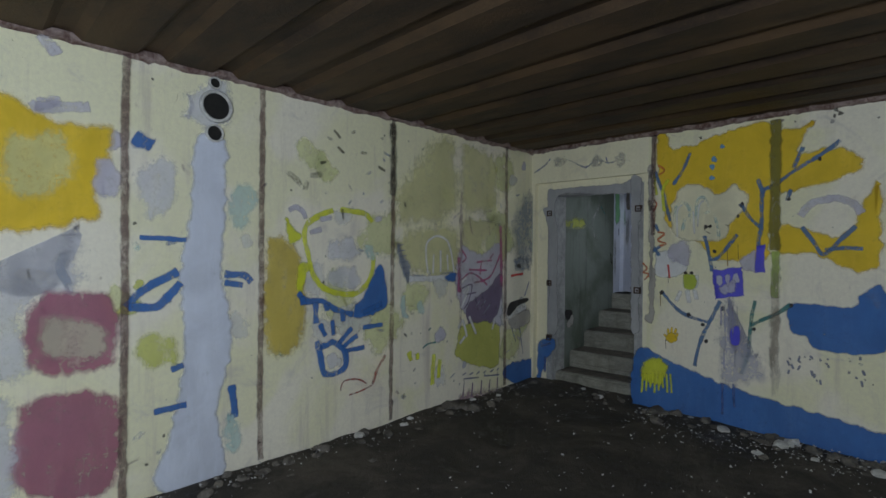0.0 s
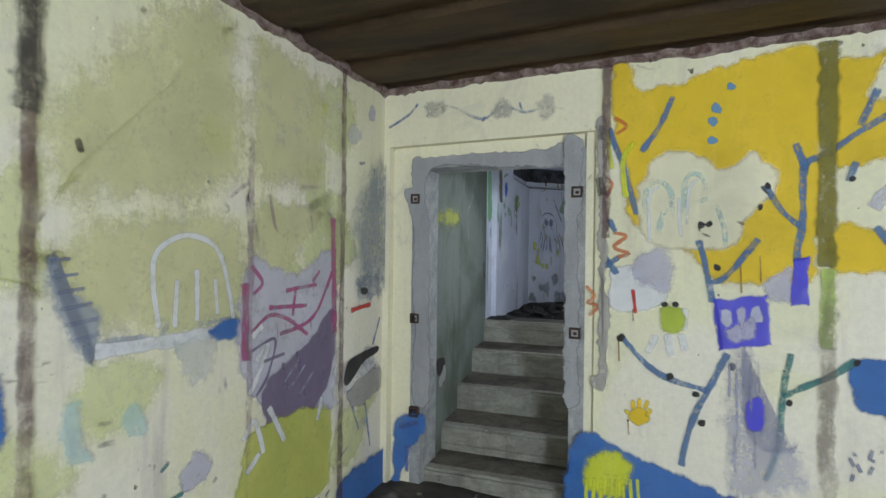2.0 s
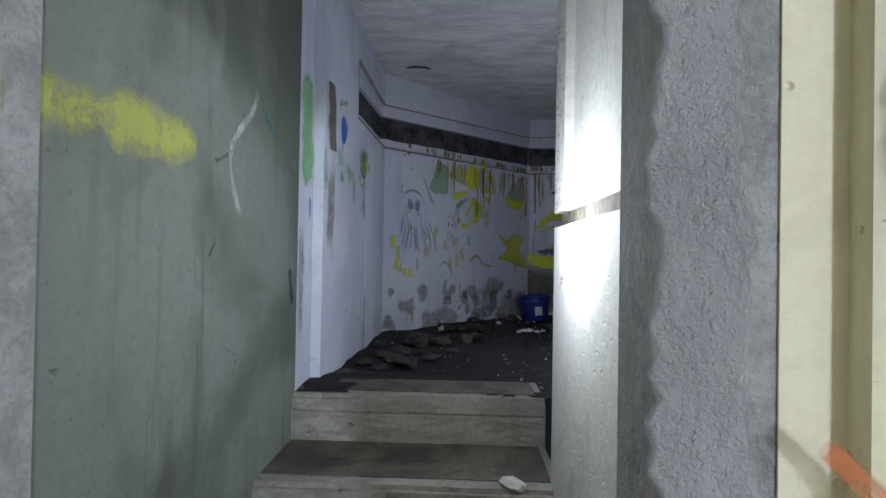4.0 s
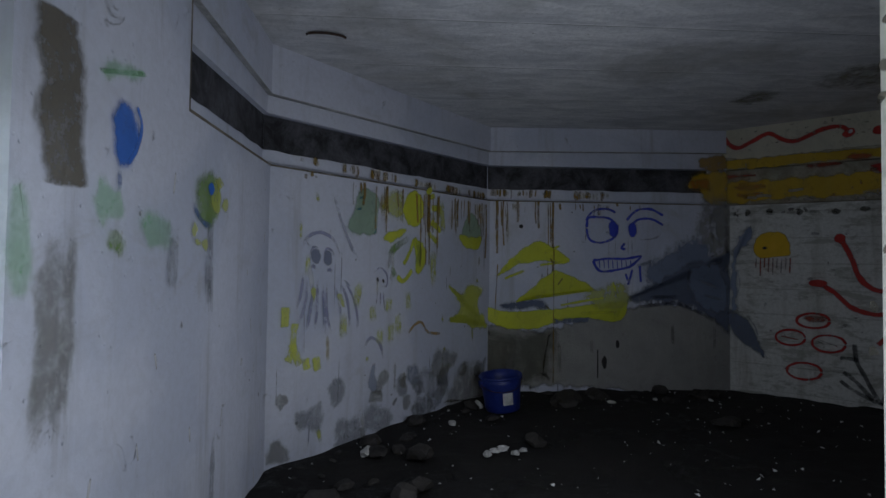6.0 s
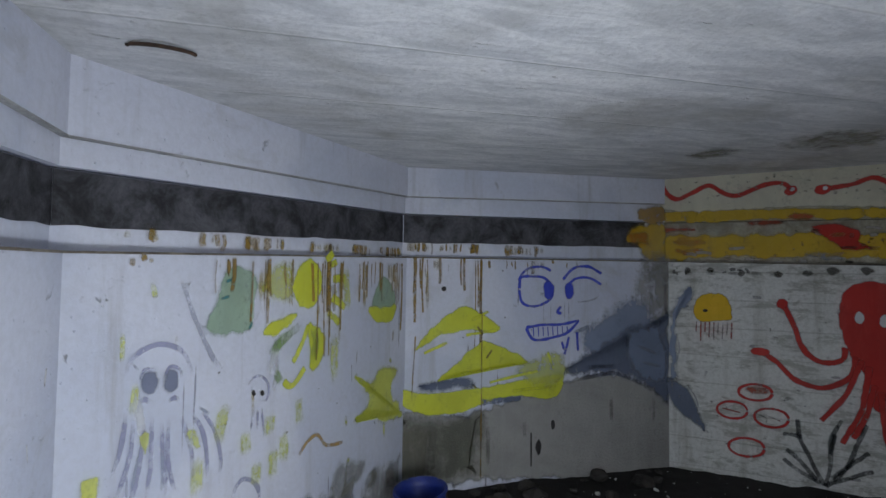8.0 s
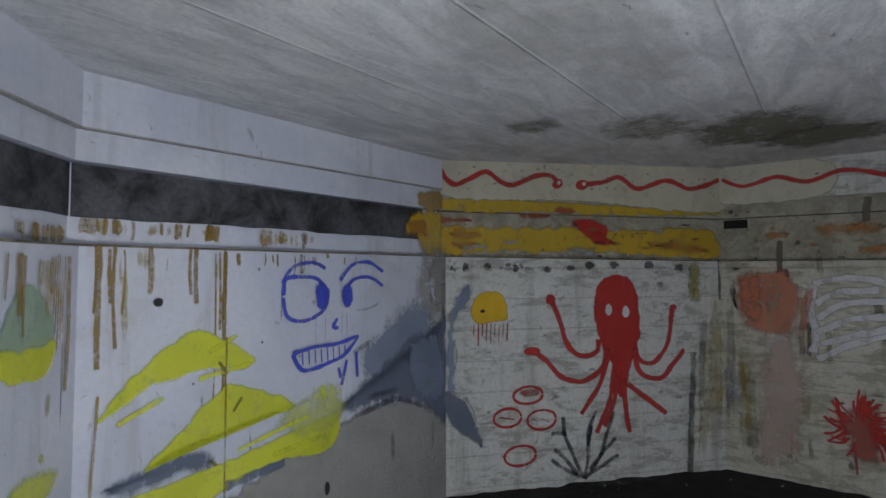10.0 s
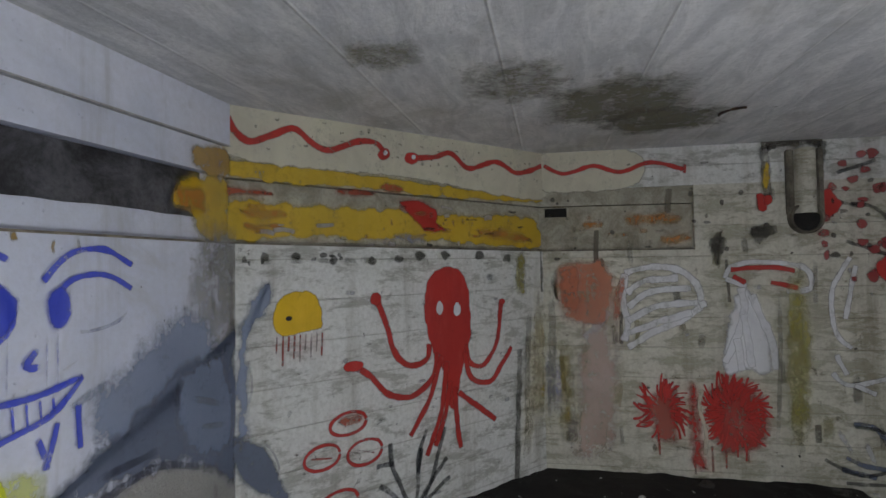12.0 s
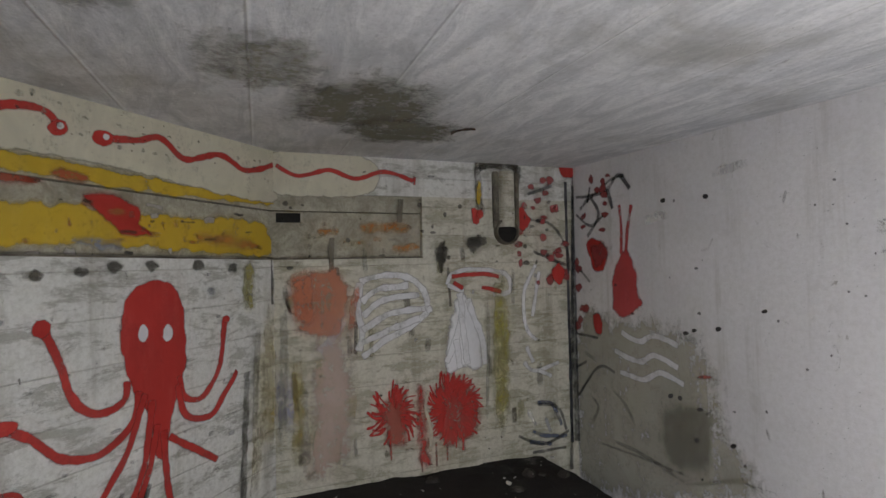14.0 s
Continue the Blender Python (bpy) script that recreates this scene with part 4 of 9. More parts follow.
m.stroke("dab", "BLUEGREY", 0.016, (2.868, 0.579, 2.88, 0.555))
m.stroke("dab", "BLUEGREY", 0.016, (2.608, 0.576, 2.618, 0.526))
m.stroke("dab", "BLUEGREY", 0.016, (2.891, 0.728, 2.896, 0.686))
m.stroke("dab", "BLUEGREY", 0.016, (2.708, 0.684, 2.707, 0.661))
m.stroke("dab", "BLUEGREY", 0.016, (2.919, 0.576, 2.922, 0.546))
m.stroke("dab", "BLUEGREY", 0.016, (2.906, 0.633, 2.922, 0.586))
m.stroke("dab", "BLUEGREY", 0.016, (2.709, 0.636, 2.714, 0.601))
m.stroke("dab", "BLUEGREY", 0.016, (2.529, 0.632, 2.543, 0.612))
m.stroke("dab", "BLUEGREY", 0.016, (2.467, 0.554, 2.458, 0.512))
m.stroke("dab", "BLUEGREY", 0.016, (2.69, 0.648, 2.711, 0.624))
m.stroke("dab", "BLUEGREY", 0.016, (2.66, 0.673, 2.666, 0.643))
m.stroke("dab", "BLUEGREY", 0.016, (2.632, 0.554, 2.625, 0.513))
m.stroke("dab", "BLUEGREY", 0.016, (2.903, 0.727, 2.887, 0.697))
m.stroke("dab", "BLUEGREY", 0.016, (2.837, 0.613, 2.827, 0.581))
m.stroke("dab", "BLUEGREY", 0.016, (2.538, 0.601, 2.519, 0.552))
m.stroke("dab", "BLUEGREY", 0.016, (2.901, 0.555, 2.91, 0.504))
m.stroke("dab", "BLUEGREY", 0.016, (2.451, 0.625, 2.472, 0.578))
m.stroke("dab", "BLUEGREY", 0.016, (2.661, 0.518, 2.666, 0.469))
m.stroke("dab", "BLUEGREY", 0.016, (2.599, 0.666, 2.596, 0.641))
m.stroke("dab", "BLUEGREY", 0.016, (2.646, 0.512, 2.639, 0.49))
m.stroke("dab", "BLUEGREY", 0.016, (2.465, 0.653, 2.478, 0.62))
m.stroke("dab", "BLUEGREY", 0.016, (2.597, 0.686, 2.617, 0.653))
m.stroke("drip", "BLUEP", 0.02, (1.993, 0.351, 1.996, 0.085))
m.stroke("drip", "BLUEP", 0.02, (2.076, 0.365, 2.086, 0.17))
m = Motif(DOOR, "tree_mural", "blue-grey painted branches on yellow and cream wall", 0)
m.stroke("branch", "TREE", 0.032, (2.765, 2.289, 2.667, 2.207, 2.488, 2.096, 2.354, 1.992, 2.27, 1.931, 2.267, 1.7, 2.247, 1.518, 2.282, 1.371))
m.stroke("branch", "TREE", 0.032, (2.276, 1.924, 2.235, 2.055))
m.stroke("branch", "TREE", 0.032, (2.539, 2.273, 2.475, 2.107))
m.stroke("branch", "TREE", 0.032, (2.111, 1.864, 2.187, 1.734, 2.259, 1.661))
m.stroke("branch", "TREE", 0.032, (1.835, 1.599, 1.885, 1.39, 1.902, 1.286))
m.stroke("branch", "TREE", 0.032, (2.093, 1.607, 1.964, 1.427, 1.892, 1.383))
m.stroke("branch", "TREE", 0.032, (1.969, 1.047, 1.891, 0.866, 1.813, 0.681, 1.767, 0.454))
m.stroke("branch", "TREE", 0.032, (1.477, 1.086, 1.609, 0.944, 1.729, 0.884, 1.892, 0.849))
m.stroke("branch", "TREE", 0.032, (1.711, 2.332, 1.646, 2.176, 1.561, 2.054))
m.stroke("branch", "TREE", 0.032, (1.399, 2.195, 1.491, 1.929, 1.541, 1.725))
m.stroke("branch", "TREE", 0.032, (2.533, 1.66, 2.611, 1.541, 2.675, 1.449, 2.773, 1.558, 2.862, 1.659))
m.stroke("branch", "TREE", 0.032, (2.675, 1.48, 2.797, 1.498, 2.905, 1.492))
m.stroke("branch", "TREE", 0.032, (2.463, 1.954, 2.432, 1.859))
m.stroke("branch", "TEAL", 0.03, (2.229, 1.07, 2.196, 0.867, 2.184, 0.632, 2.131, 0.455))
m.stroke("branch", "TEAL", 0.03, (2.196, 0.867, 2.365, 0.968, 2.478, 1.06))
m.patch("bud", "DOT", 0.006, (2.139, 1.853, 2.132, 1.841, 2.119, 1.842, 2.115, 1.854, 2.12, 1.872, 2.132, 1.868))
m.patch("bud", "DOT", 0.006, (1.862, 1.669, 1.854, 1.654, 1.837, 1.655, 1.832, 1.669, 1.837, 1.688, 1.853, 1.684))
m.patch("bud", "DOT", 0.006, (2.108, 1.752, 2.104, 1.74, 2.091, 1.735, 2.086, 1.753, 2.088, 1.768, 2.107, 1.766))
m.patch("bud", "DOT", 0.006, (1.937, 1.461, 1.927, 1.443, 1.908, 1.449, 1.903, 1.46, 1.906, 1.479, 1.924, 1.477))
m.patch("bud", "DOT", 0.006, (1.491, 1.08, 1.481, 1.063, 1.46, 1.06, 1.454, 1.077, 1.458, 1.089, 1.481, 1.1))
m.patch("bud", "DOT", 0.006, (1.73, 0.902, 1.723, 0.889, 1.701, 0.882, 1.699, 0.899, 1.702, 0.915, 1.721, 0.92))
m.patch("bud", "DOT", 0.006, (1.848, 0.826, 1.845, 0.815, 1.825, 0.812, 1.815, 0.822, 1.824, 0.839, 1.844, 0.838))
m.patch("bud", "DOT", 0.006, (2.002, 0.982, 1.995, 0.964, 1.977, 0.964, 1.974, 0.979, 1.977, 0.994, 1.994, 0.997))
m.patch("bud", "DOT", 0.006, (1.874, 0.69, 1.871, 0.674, 1.856, 0.669, 1.842, 0.685, 1.853, 0.701, 1.871, 0.703))
m.patch("bud", "DOT", 0.006, (2.237, 0.839, 2.235, 0.828, 2.22, 0.821, 2.208, 0.835, 2.218, 0.854, 2.234, 0.849))
m.patch("bud", "DOT", 0.006, (2.489, 1.055, 2.478, 1.037, 2.466, 1.036, 2.462, 1.052, 2.467, 1.063, 2.479, 1.066))
m.patch("bud", "DOT", 0.006, (1.898, 1.676, 1.891, 1.665, 1.875, 1.66, 1.866, 1.676, 1.874, 1.687, 1.889, 1.694))
m.patch("bud", "DOT", 0.006, (2.654, 2.162, 2.651, 2.148, 2.636, 2.149, 2.631, 2.164, 2.636, 2.18, 2.648, 2.179))
m.patch("bud", "DOT", 0.006, (2.466, 1.874, 2.457, 1.864, 2.443, 1.862, 2.436, 1.875, 2.445, 1.886, 2.458, 1.886))
m.patch("drop", "SKYBLUE", 0.006, (1.996, 2.345, 1.984, 2.33, 1.964, 2.331, 1.951, 2.337, 1.953, 2.361, 1.965, 2.369, 1.979, 2.361))
m.patch("drop", "SKYBLUE", 0.006, (1.936, 2.241, 1.925, 2.219, 1.901, 2.225, 1.886, 2.235, 1.886, 2.258, 1.901, 2.274, 1.919, 2.263))
m.patch("drop", "SKYBLUE", 0.006, (1.917, 2.183, 1.907, 2.161, 1.888, 2.156, 1.873, 2.176, 1.867, 2.199, 1.887, 2.206, 1.904, 2.205))
m.patch("drop", "SKYBLUE", 0.006, (1.917, 2.086, 1.9, 2.069, 1.881, 2.068, 1.868, 2.082, 1.87, 2.1, 1.881, 2.114, 1.899, 2.111))
m.stroke("cap", "LILACP", 0.06, (2.524, 1.736, 2.595, 1.829, 2.721, 1.865, 2.841, 1.821, 2.893, 1.742))
m.stroke("stripe", "OLIVE", 0.075, (2.357, 2.513, 2.357, 2.025, 2.36, 1.472))
m.stroke("stripe", "LIMEGREEN", 0.06, (2.36, 1.472, 2.365, 1.277, 2.358, 1.098))
m = Motif(DOOR, "small_drawings", "small painted square, frog, hand and splashes on wall", 0)
m.patch("stain", "LILACWASH", 0.03, (1.974, 1.045, 2.104, 1.065, 2.119, 0.694, 2.277, 0.667, 2.29, 0.434, 1.981, 0.369))
m.patch("haze", "LILACP", 0.04, (2.112, 1.382, 2.224, 1.479, 2.231, 1.321, 2.148, 1.303))
m.patch("white_patch", "WHITEP", 0.015, (1.431, 1.224, 1.423, 1.429, 1.555, 1.469, 1.617, 1.376, 1.697, 1.379, 1.653, 1.247))
m.patch("blue_blur", "LILACP", 0.03, (1.522, 1.486, 1.663, 1.553, 1.723, 1.467, 1.698, 1.345, 1.557, 1.368))
m.patch("square", "VIOLET", 0.012, (1.898, 1.3, 1.908, 1.312, 1.995, 1.317, 2.115, 1.336, 2.127, 1.326, 2.137, 1.222, 2.152, 1.113, 2.141, 1.095, 2.045, 1.079, 1.94, 1.05, 1.928, 1.06, 1.917, 1.179))
m.patch("window", "WHITEL", 0.008, (1.935, 1.255, 1.986, 1.253, 1.98, 1.175, 1.943, 1.183))
m.patch("window", "WHITEL", 0.008, (2.06, 1.271, 2.102, 1.287, 2.112, 1.206, 2.07, 1.19))
m.patch("smear", "LILACP", 0.02, (1.961, 1.154, 2.067, 1.23, 2.08, 1.123, 1.986, 1.101))
m.patch("smear", "LILACP", 0.02, (2.008, 1.259, 2.043, 1.27, 2.04, 1.174, 2.016, 1.167))
m.patch("mark", "VIOLET", 0.01, (2.229, 1.506, 2.235, 1.517, 2.288, 1.52, 2.296, 1.512, 2.291, 1.402, 2.298, 1.308, 2.29, 1.295, 2.231, 1.292, 2.222, 1.302, 2.228, 1.4))
m.patch("mark", "VIOLET", 0.01, (2.048, 0.814, 2.118, 0.843, 2.115, 0.688, 2.054, 0.695))
m.stroke("drip", "VIOLETF", 0.012, (1.974, 1.058, 1.979, 0.783))
m.stroke("drip", "VIOLETF", 0.012, (2.005, 1.061, 2.013, 0.595))
m.stroke("drip", "VIOLETF", 0.012, (2.034, 1.064, 2.036, 0.845))
m.stroke("drip", "VIOLETF", 0.012, (2.064, 1.072, 2.071, 0.687))
m.stroke("drip", "VIOLETF", 0.012, (2.097, 1.075, 2.102, 0.827))
m.stroke("drip", "VIOLETF", 0.012, (2.085, 0.689, 2.089, 0.473))
m.stroke("drip", "VIOLETF", 0.012, (2.002, 0.676, 2.007, 0.429))
m.stroke("leg", "WHITEP", 0.035, (1.642, 1.109, 1.607, 1.009))
m.stroke("leg", "WHITEP", 0.035, (1.7, 1.119, 1.717, 1.0))
m.stroke("leg", "WHITEP", 0.035, (1.76, 1.124, 1.779, 1.034))
m.stroke("leg", "WHITEP", 0.035, (1.777, 1.254, 1.768, 1.139))
m.stroke("ghost", "PALECYAN", 0.03, (1.595, 1.581, 1.584, 1.817, 1.646, 1.897, 1.708, 1.828, 1.716, 1.611))
m.stroke("ghost", "PALECYAN", 0.03, (1.768, 1.611, 1.77, 1.869, 1.816, 1.929, 1.862, 1.865, 1.868, 1.724))
m.stroke("ghost", "PALECYAN", 0.03, (1.649, 1.611, 1.674, 1.742, 1.727, 1.755))
m.stroke("ghost", "PALECYAN", 0.03, (1.892, 1.822, 1.943, 1.667, 1.957, 1.5))
m.stroke("ghost", "PALECYAN", 0.03, (1.805, 1.782, 1.892, 1.808))
m.stroke("ghost", "WHITEP", 0.014, (1.609, 1.581, 1.606, 1.816, 1.654, 1.873))
m.stroke("ghost", "WHITEP", 0.014, (1.78, 1.668, 1.791, 1.854, 1.829, 1.9))
m.stroke("ghost", "WHITEP", 0.014, (1.74, 1.812, 1.755, 1.611))
m.stroke("knot", "MOULD", 0.012, (1.831, 1.668, 1.899, 1.679))
m.stroke("knot", "MOULD", 0.012, (1.844, 1.634, 1.89, 1.611))
m.stroke("knot", "MOULD", 0.012, (1.831, 1.668, 1.844, 1.634))
m.stroke("knot", "MOULD", 0.012, (1.996, 1.689, 2.035, 1.672))
m.stroke("knot", "MOULD", 0.012, (2.096, 1.856, 2.131, 1.814))
m.stroke("trickle", "RUSTP", 0.008, (1.53, 1.239, 1.534, 1.165))
m.stroke("trickle", "RUSTP", 0.008, (1.462, 1.07, 1.466, 0.951))
m.stroke("trickle", "RUSTP", 0.008, (2.018, 1.474, 2.024, 1.337))
m.stroke("trickle", "RUSTP", 0.008, (2.099, 1.53, 2.103, 1.395))
m.stroke("trickle", "RUSTP", 0.008, (1.515, 0.658, 1.519, 0.569))
m.stroke("spike", "REDP", 0.018, (1.528, 1.34, 1.547, 1.209))
m.patch("frog", "FROG", 0.02, (1.776, 1.198, 1.758, 1.146, 1.728, 1.118, 1.684, 1.132, 1.663, 1.167, 1.66, 1.217, 1.681, 1.257, 1.724, 1.261, 1.759, 1.246))
m.patch("eye", "DOT", 0.004, (1.7, 1.268, 1.692, 1.255, 1.675, 1.254, 1.667, 1.266, 1.675, 1.279, 1.692, 1.28))
m.patch("eye", "DOT", 0.004, (1.751, 1.271, 1.743, 1.258, 1.726, 1.257, 1.718, 1.269, 1.726, 1.282, 1.743, 1.283))
m.patch("palm", "OCHRE", 0.012, (1.618, 0.683, 1.602, 0.65, 1.568, 0.629, 1.536, 0.641, 1.515, 0.669, 1.533, 0.707, 1.567, 0.722, 1.6, 0.714))
m.stroke("finger", "OCHRE", 0.02, (1.525, 0.678, 1.496, 0.704))
m.stroke("finger", "OCHRE", 0.02, (1.539, 0.709, 1.535, 0.76))
m.stroke("finger", "OCHRE", 0.02, (1.567, 0.72, 1.57, 0.775))
m.stroke("finger", "OCHRE", 0.02, (1.595, 0.716, 1.611, 0.769))
m.stroke("finger", "OCHRE", 0.02, (1.602, 0.681, 1.625, 0.728))
m.patch("splash", "LIMEP", 0.03, (1.538, 0.368, 1.53, 0.309, 1.51, 0.28, 1.485, 0.223, 1.43, 0.213, 1.381, 0.207, 1.346, 0.228, 1.287, 0.268, 1.277, 0.322, 1.31, 0.386, 1.324, 0.429, 1.383, 0.47, 1.427, 0.474, 1.478, 0.496, 1.522, 0.445, 1.552, 0.417))
m.stroke("drip", "LIMEP", 0.02, (1.311, 0.309, 1.298, 0.122))
m.stroke("drip", "LIMEP", 0.02, (1.349, 0.316, 1.34, 0.146))
m.stroke("drip", "LIMEP", 0.02, (1.385, 0.322, 1.38, 0.184))
m.stroke("drip", "LIMEP", 0.02, (1.422, 0.329, 1.42, 0.143))
m.stroke("drip", "LIMEP", 0.02, (1.457, 0.335, 1.459, 0.173))
m.stroke("drip", "LIMEP", 0.02, (1.493, 0.342, 1.498, 0.205))
m.stroke("drip", "LIMEP", 0.02, (1.529, 0.348, 1.539, 0.172))
m.stroke("drip", "LIMEP", 0.02, (1.564, 0.354, 1.577, 0.176))
m.stroke("scrawl", "ORANGEP", 0.02, (1.424, 1.634, 1.495, 1.615, 1.435, 1.559, 1.507, 1.523, 1.443, 1.504))
m.stroke("scrawl", "ORANGEP", 0.02, (1.29, 1.349, 1.336, 1.294, 1.299, 1.255, 1.356, 1.239, 1.307, 1.179))
m.stroke("scrawl", "ORANGEP", 0.02, (1.365, 1.934, 1.42, 1.895, 1.385, 1.821))
m.stroke("scrawl", "ORANGEP", 0.02, (1.427, 2.248, 1.488, 2.195, 1.435, 2.155))
m.stroke("scrawl", "LIMEP", 0.03, (1.38, 2.226, 1.419, 1.969))
m.stroke("scrawl", "LIMEP", 0.03, (1.526, 2.112, 1.473, 2.004, 1.493, 1.818))
m.stroke("scrawl", "TREE", 0.03, (1.371, 1.446, 1.461, 1.504))
m.stroke("scrawl", "TREE", 0.03, (1.389, 1.503, 1.451, 1.411))
m.stroke("scrawl", "TREE", 0.03, (1.405, 1.708, 1.442, 1.634))
m = Motif(DOOR, "vine_drawing", "faint blue vine drawn above the doorway", 0)
m.stroke("vine", "BLUEP", 0.018, (0.038, 2.312, 0.182, 2.382, 0.25, 2.447))
m.stroke("vine", "BLUEGREYF", 0.018, (0.25, 2.429, 0.361, 2.4, 0.476, 2.405, 0.679, 2.31, 0.802, 2.371, 0.938, 2.324, 1.068, 2.343, 1.194, 2.314, 1.316, 2.348))
m.stroke("vine", "BLUEP", 0.014, (0.68, 2.29, 0.704, 2.331))
m.stroke("vine", "BLUEP", 0.014, (0.903, 2.393, 0.922, 2.332))
m.patch("flower", "FLOWER", 0.03, (0.453, 2.39, 0.426, 2.344, 0.377, 2.328, 0.314, 2.348, 0.303, 2.379, 0.287, 2.432, 0.32, 2.458, 0.372, 2.453, 0.428, 2.447))
m.patch("flower", "FLOWER", 0.03, (0.877, 2.34, 0.868, 2.292, 0.815, 2.298, 0.762, 2.291, 0.733, 2.337, 0.729, 2.373, 0.767, 2.399, 0.812, 2.425, 0.86, 2.391))
m.patch("flower", "FLOWER", 0.03, (1.12, 2.338, 1.114, 2.307, 1.073, 2.265, 1.026, 2.282, 1.007, 2.325, 0.992, 2.375, 1.03, 2.394, 1.069, 2.418, 1.121, 2.374))
m = Motif(DOOR, "concrete_surround", "bare broken grey concrete around the doorway", -0.055)
m.patch("concrete", "CONC", 0.012, (0.189, 2.118, 0.293, 2.115, 0.472, 2.116, 0.643, 2.118, 0.806, 2.112, 0.962, 2.115, 1.057, 2.121, 1.157, 2.143, 1.159, 2.021, 0.808, 2.029, 0.313, 2.026, 0.317, 1.569, 0.318, 1.072, 0.323, 0.577, 0.209, 0.562, 0.208, 0.813, 0.217, 1.065, 0.193, 1.316, 0.201, 1.527, 0.19, 1.716, 0.135, 1.862, 0.139, 1.919, 0.185, 1.932))
m = Motif(DOOR, "concrete_jamb", "bare broken grey concrete beside the doorway", -0.025)
m.patch("concrete", "CONC", 0.012, (1.159, 2.163, 1.237, 2.162, 1.264, 2.109, 1.26, 2.002, 1.25, 1.894, 1.268, 1.858, 1.257, 1.768, 1.23, 1.697, 1.246, 1.535, 1.234, 1.427, 1.259, 1.284, 1.249, 1.141, 1.263, 1.07, 1.241, 0.961, 1.262, 0.71, 1.179, 0.699, 1.172, 1.208, 1.165, 1.752))
m = Motif(DOOR, "mortar_strip", "rough grey mortar strip beside the doorway", 0)
m.patch("mortar", "CONCF", 0.015, (1.345, 2.251, 1.394, 2.229, 1.392, 2.073, 1.39, 1.743, 1.404, 1.536, 1.39, 1.363, 1.416, 1.192, 1.399, 1.018, 1.412, 0.882, 1.389, 0.785, 1.337, 0.804, 1.326, 0.855, 1.363, 0.911, 1.352, 1.153, 1.365, 1.362, 1.349, 1.57, 1.356, 1.831, 1.336, 2.059))
m.stroke("blot", "MOULD", 0.05, (1.37, 2.214, 1.363, 2.127))
m.stroke("blot", "MOULD", 0.05, (1.349, 1.936, 1.375, 1.83))
m = Motif(LEFT, "painted_blocks", "ochre and burgundy painted blocks on cream wall", 0)
m.patch("patch", "OCHRE", 0.04, (2.822, 2.285, 2.982, 2.203, 3.205, 2.106, 3.457, 2.099, 3.385, 1.785, 3.355, 1.599, 2.826, 1.562))
m.patch("middle", "PALELIME", 0.05, (3.3, 1.898, 3.266, 1.782, 3.184, 1.707, 3.092, 1.688, 3.017, 1.732, 2.965, 1.802, 2.969, 1.91, 3.014, 2.012, 3.091, 2.04, 3.18, 2.07, 3.266, 2.007))
m.patch("patch", "WHITEL", 0.05, (2.865, 1.364, 3.117, 1.273, 3.28, 1.566, 3.307, 1.204, 3.107, 1.159, 3.098, 0.816, 2.868, 0.802))
m.patch("patch", "BURG", 0.03, (3.122, 1.201, 3.463, 1.164, 3.452, 0.803, 3.116, 0.813))
m.patch("patch", "BURG", 0.03, (3.065, 0.646, 3.467, 0.627, 3.443, 0.105, 3.06, 0.222))
m.patch("patch", "WHITEL", 0.04, (2.849, 0.725, 3.043, 0.671, 3.045, 0.204, 2.851, 0.272))
m.patch("patch", "BEIGE", 0.04, (3.176, 1.095, 3.424, 1.01, 3.412, 0.841, 3.165, 0.892))
m.stroke("mark", "BLUEGREYF", 0.05, (3.282, 1.206, 3.221, 1.357, 3.269, 1.446))
m.stroke("mark", "LILACP", 0.06, (3.133, 2.538, 3.203, 2.443))
m.stroke("mark", "LILACP", 0.06, (3.228, 2.214, 3.112, 2.161, 3.351, 2.209))
m.patch("blur", "LILACP", 0.05, (3.513, 1.829, 3.49, 1.757, 3.449, 1.729, 3.397, 1.711, 3.37, 1.771, 3.364, 1.852, 3.389, 1.925, 3.443, 1.945, 3.485, 1.903))
m = Motif(LEFT, "white_spill", "white lime run spilling down below the pipe", 0)
m.patch("spill", "SPILL", 0.035, (3.891, 2.111, 4.064, 2.145, 4.085, 1.777, 4.061, 1.305, 4.13, 0.862, 4.043, 0.439, 4.073, -0.07, 3.686, 0.03, 3.76, 0.365, 3.836, 0.829, 3.809, 1.312, 3.862, 1.656))
m.patch("splash", "WHITEL", 0.03, (4.122, 2.366, 4.117, 2.3, 4.058, 2.233, 3.992, 2.154, 3.906, 2.204, 3.819, 2.244, 3.853, 2.311, 3.82, 2.383, 3.889, 2.417, 3.989, 2.504, 4.082, 2.513, 4.11, 2.429))
m.patch("splash", "WHITEL", 0.04, (3.783, 1.822, 3.78, 1.71, 3.711, 1.624, 3.63, 1.619, 3.592, 1.714, 3.563, 1.802, 3.57, 1.894, 3.631, 1.969, 3.708, 2.004, 3.795, 1.92))
m = Motif(LEFT, "blue_strokes", "blue brush marks on cream wall", 0)
m.stroke("stroke", "BLUE", 0.05, (3.524, 1.112, 3.604, 1.203, 3.8, 1.312))
m.stroke("stroke", "BLUE", 0.05, (3.532, 1.111, 3.693, 1.115, 3.816, 1.243))
m.stroke("stroke", "BLUE", 0.05, (4.071, 1.287, 4.201, 1.271, 4.259, 1.224))
m.stroke("stroke", "BLUE", 0.04, (4.072, 1.232, 4.201, 1.208))
m.stroke("stroke", "BLUE", 0.09, (3.554, 2.09, 3.656, 2.041))
m.stroke("stroke", "BLUE", 0.03, (3.587, 1.512, 3.847, 1.501))
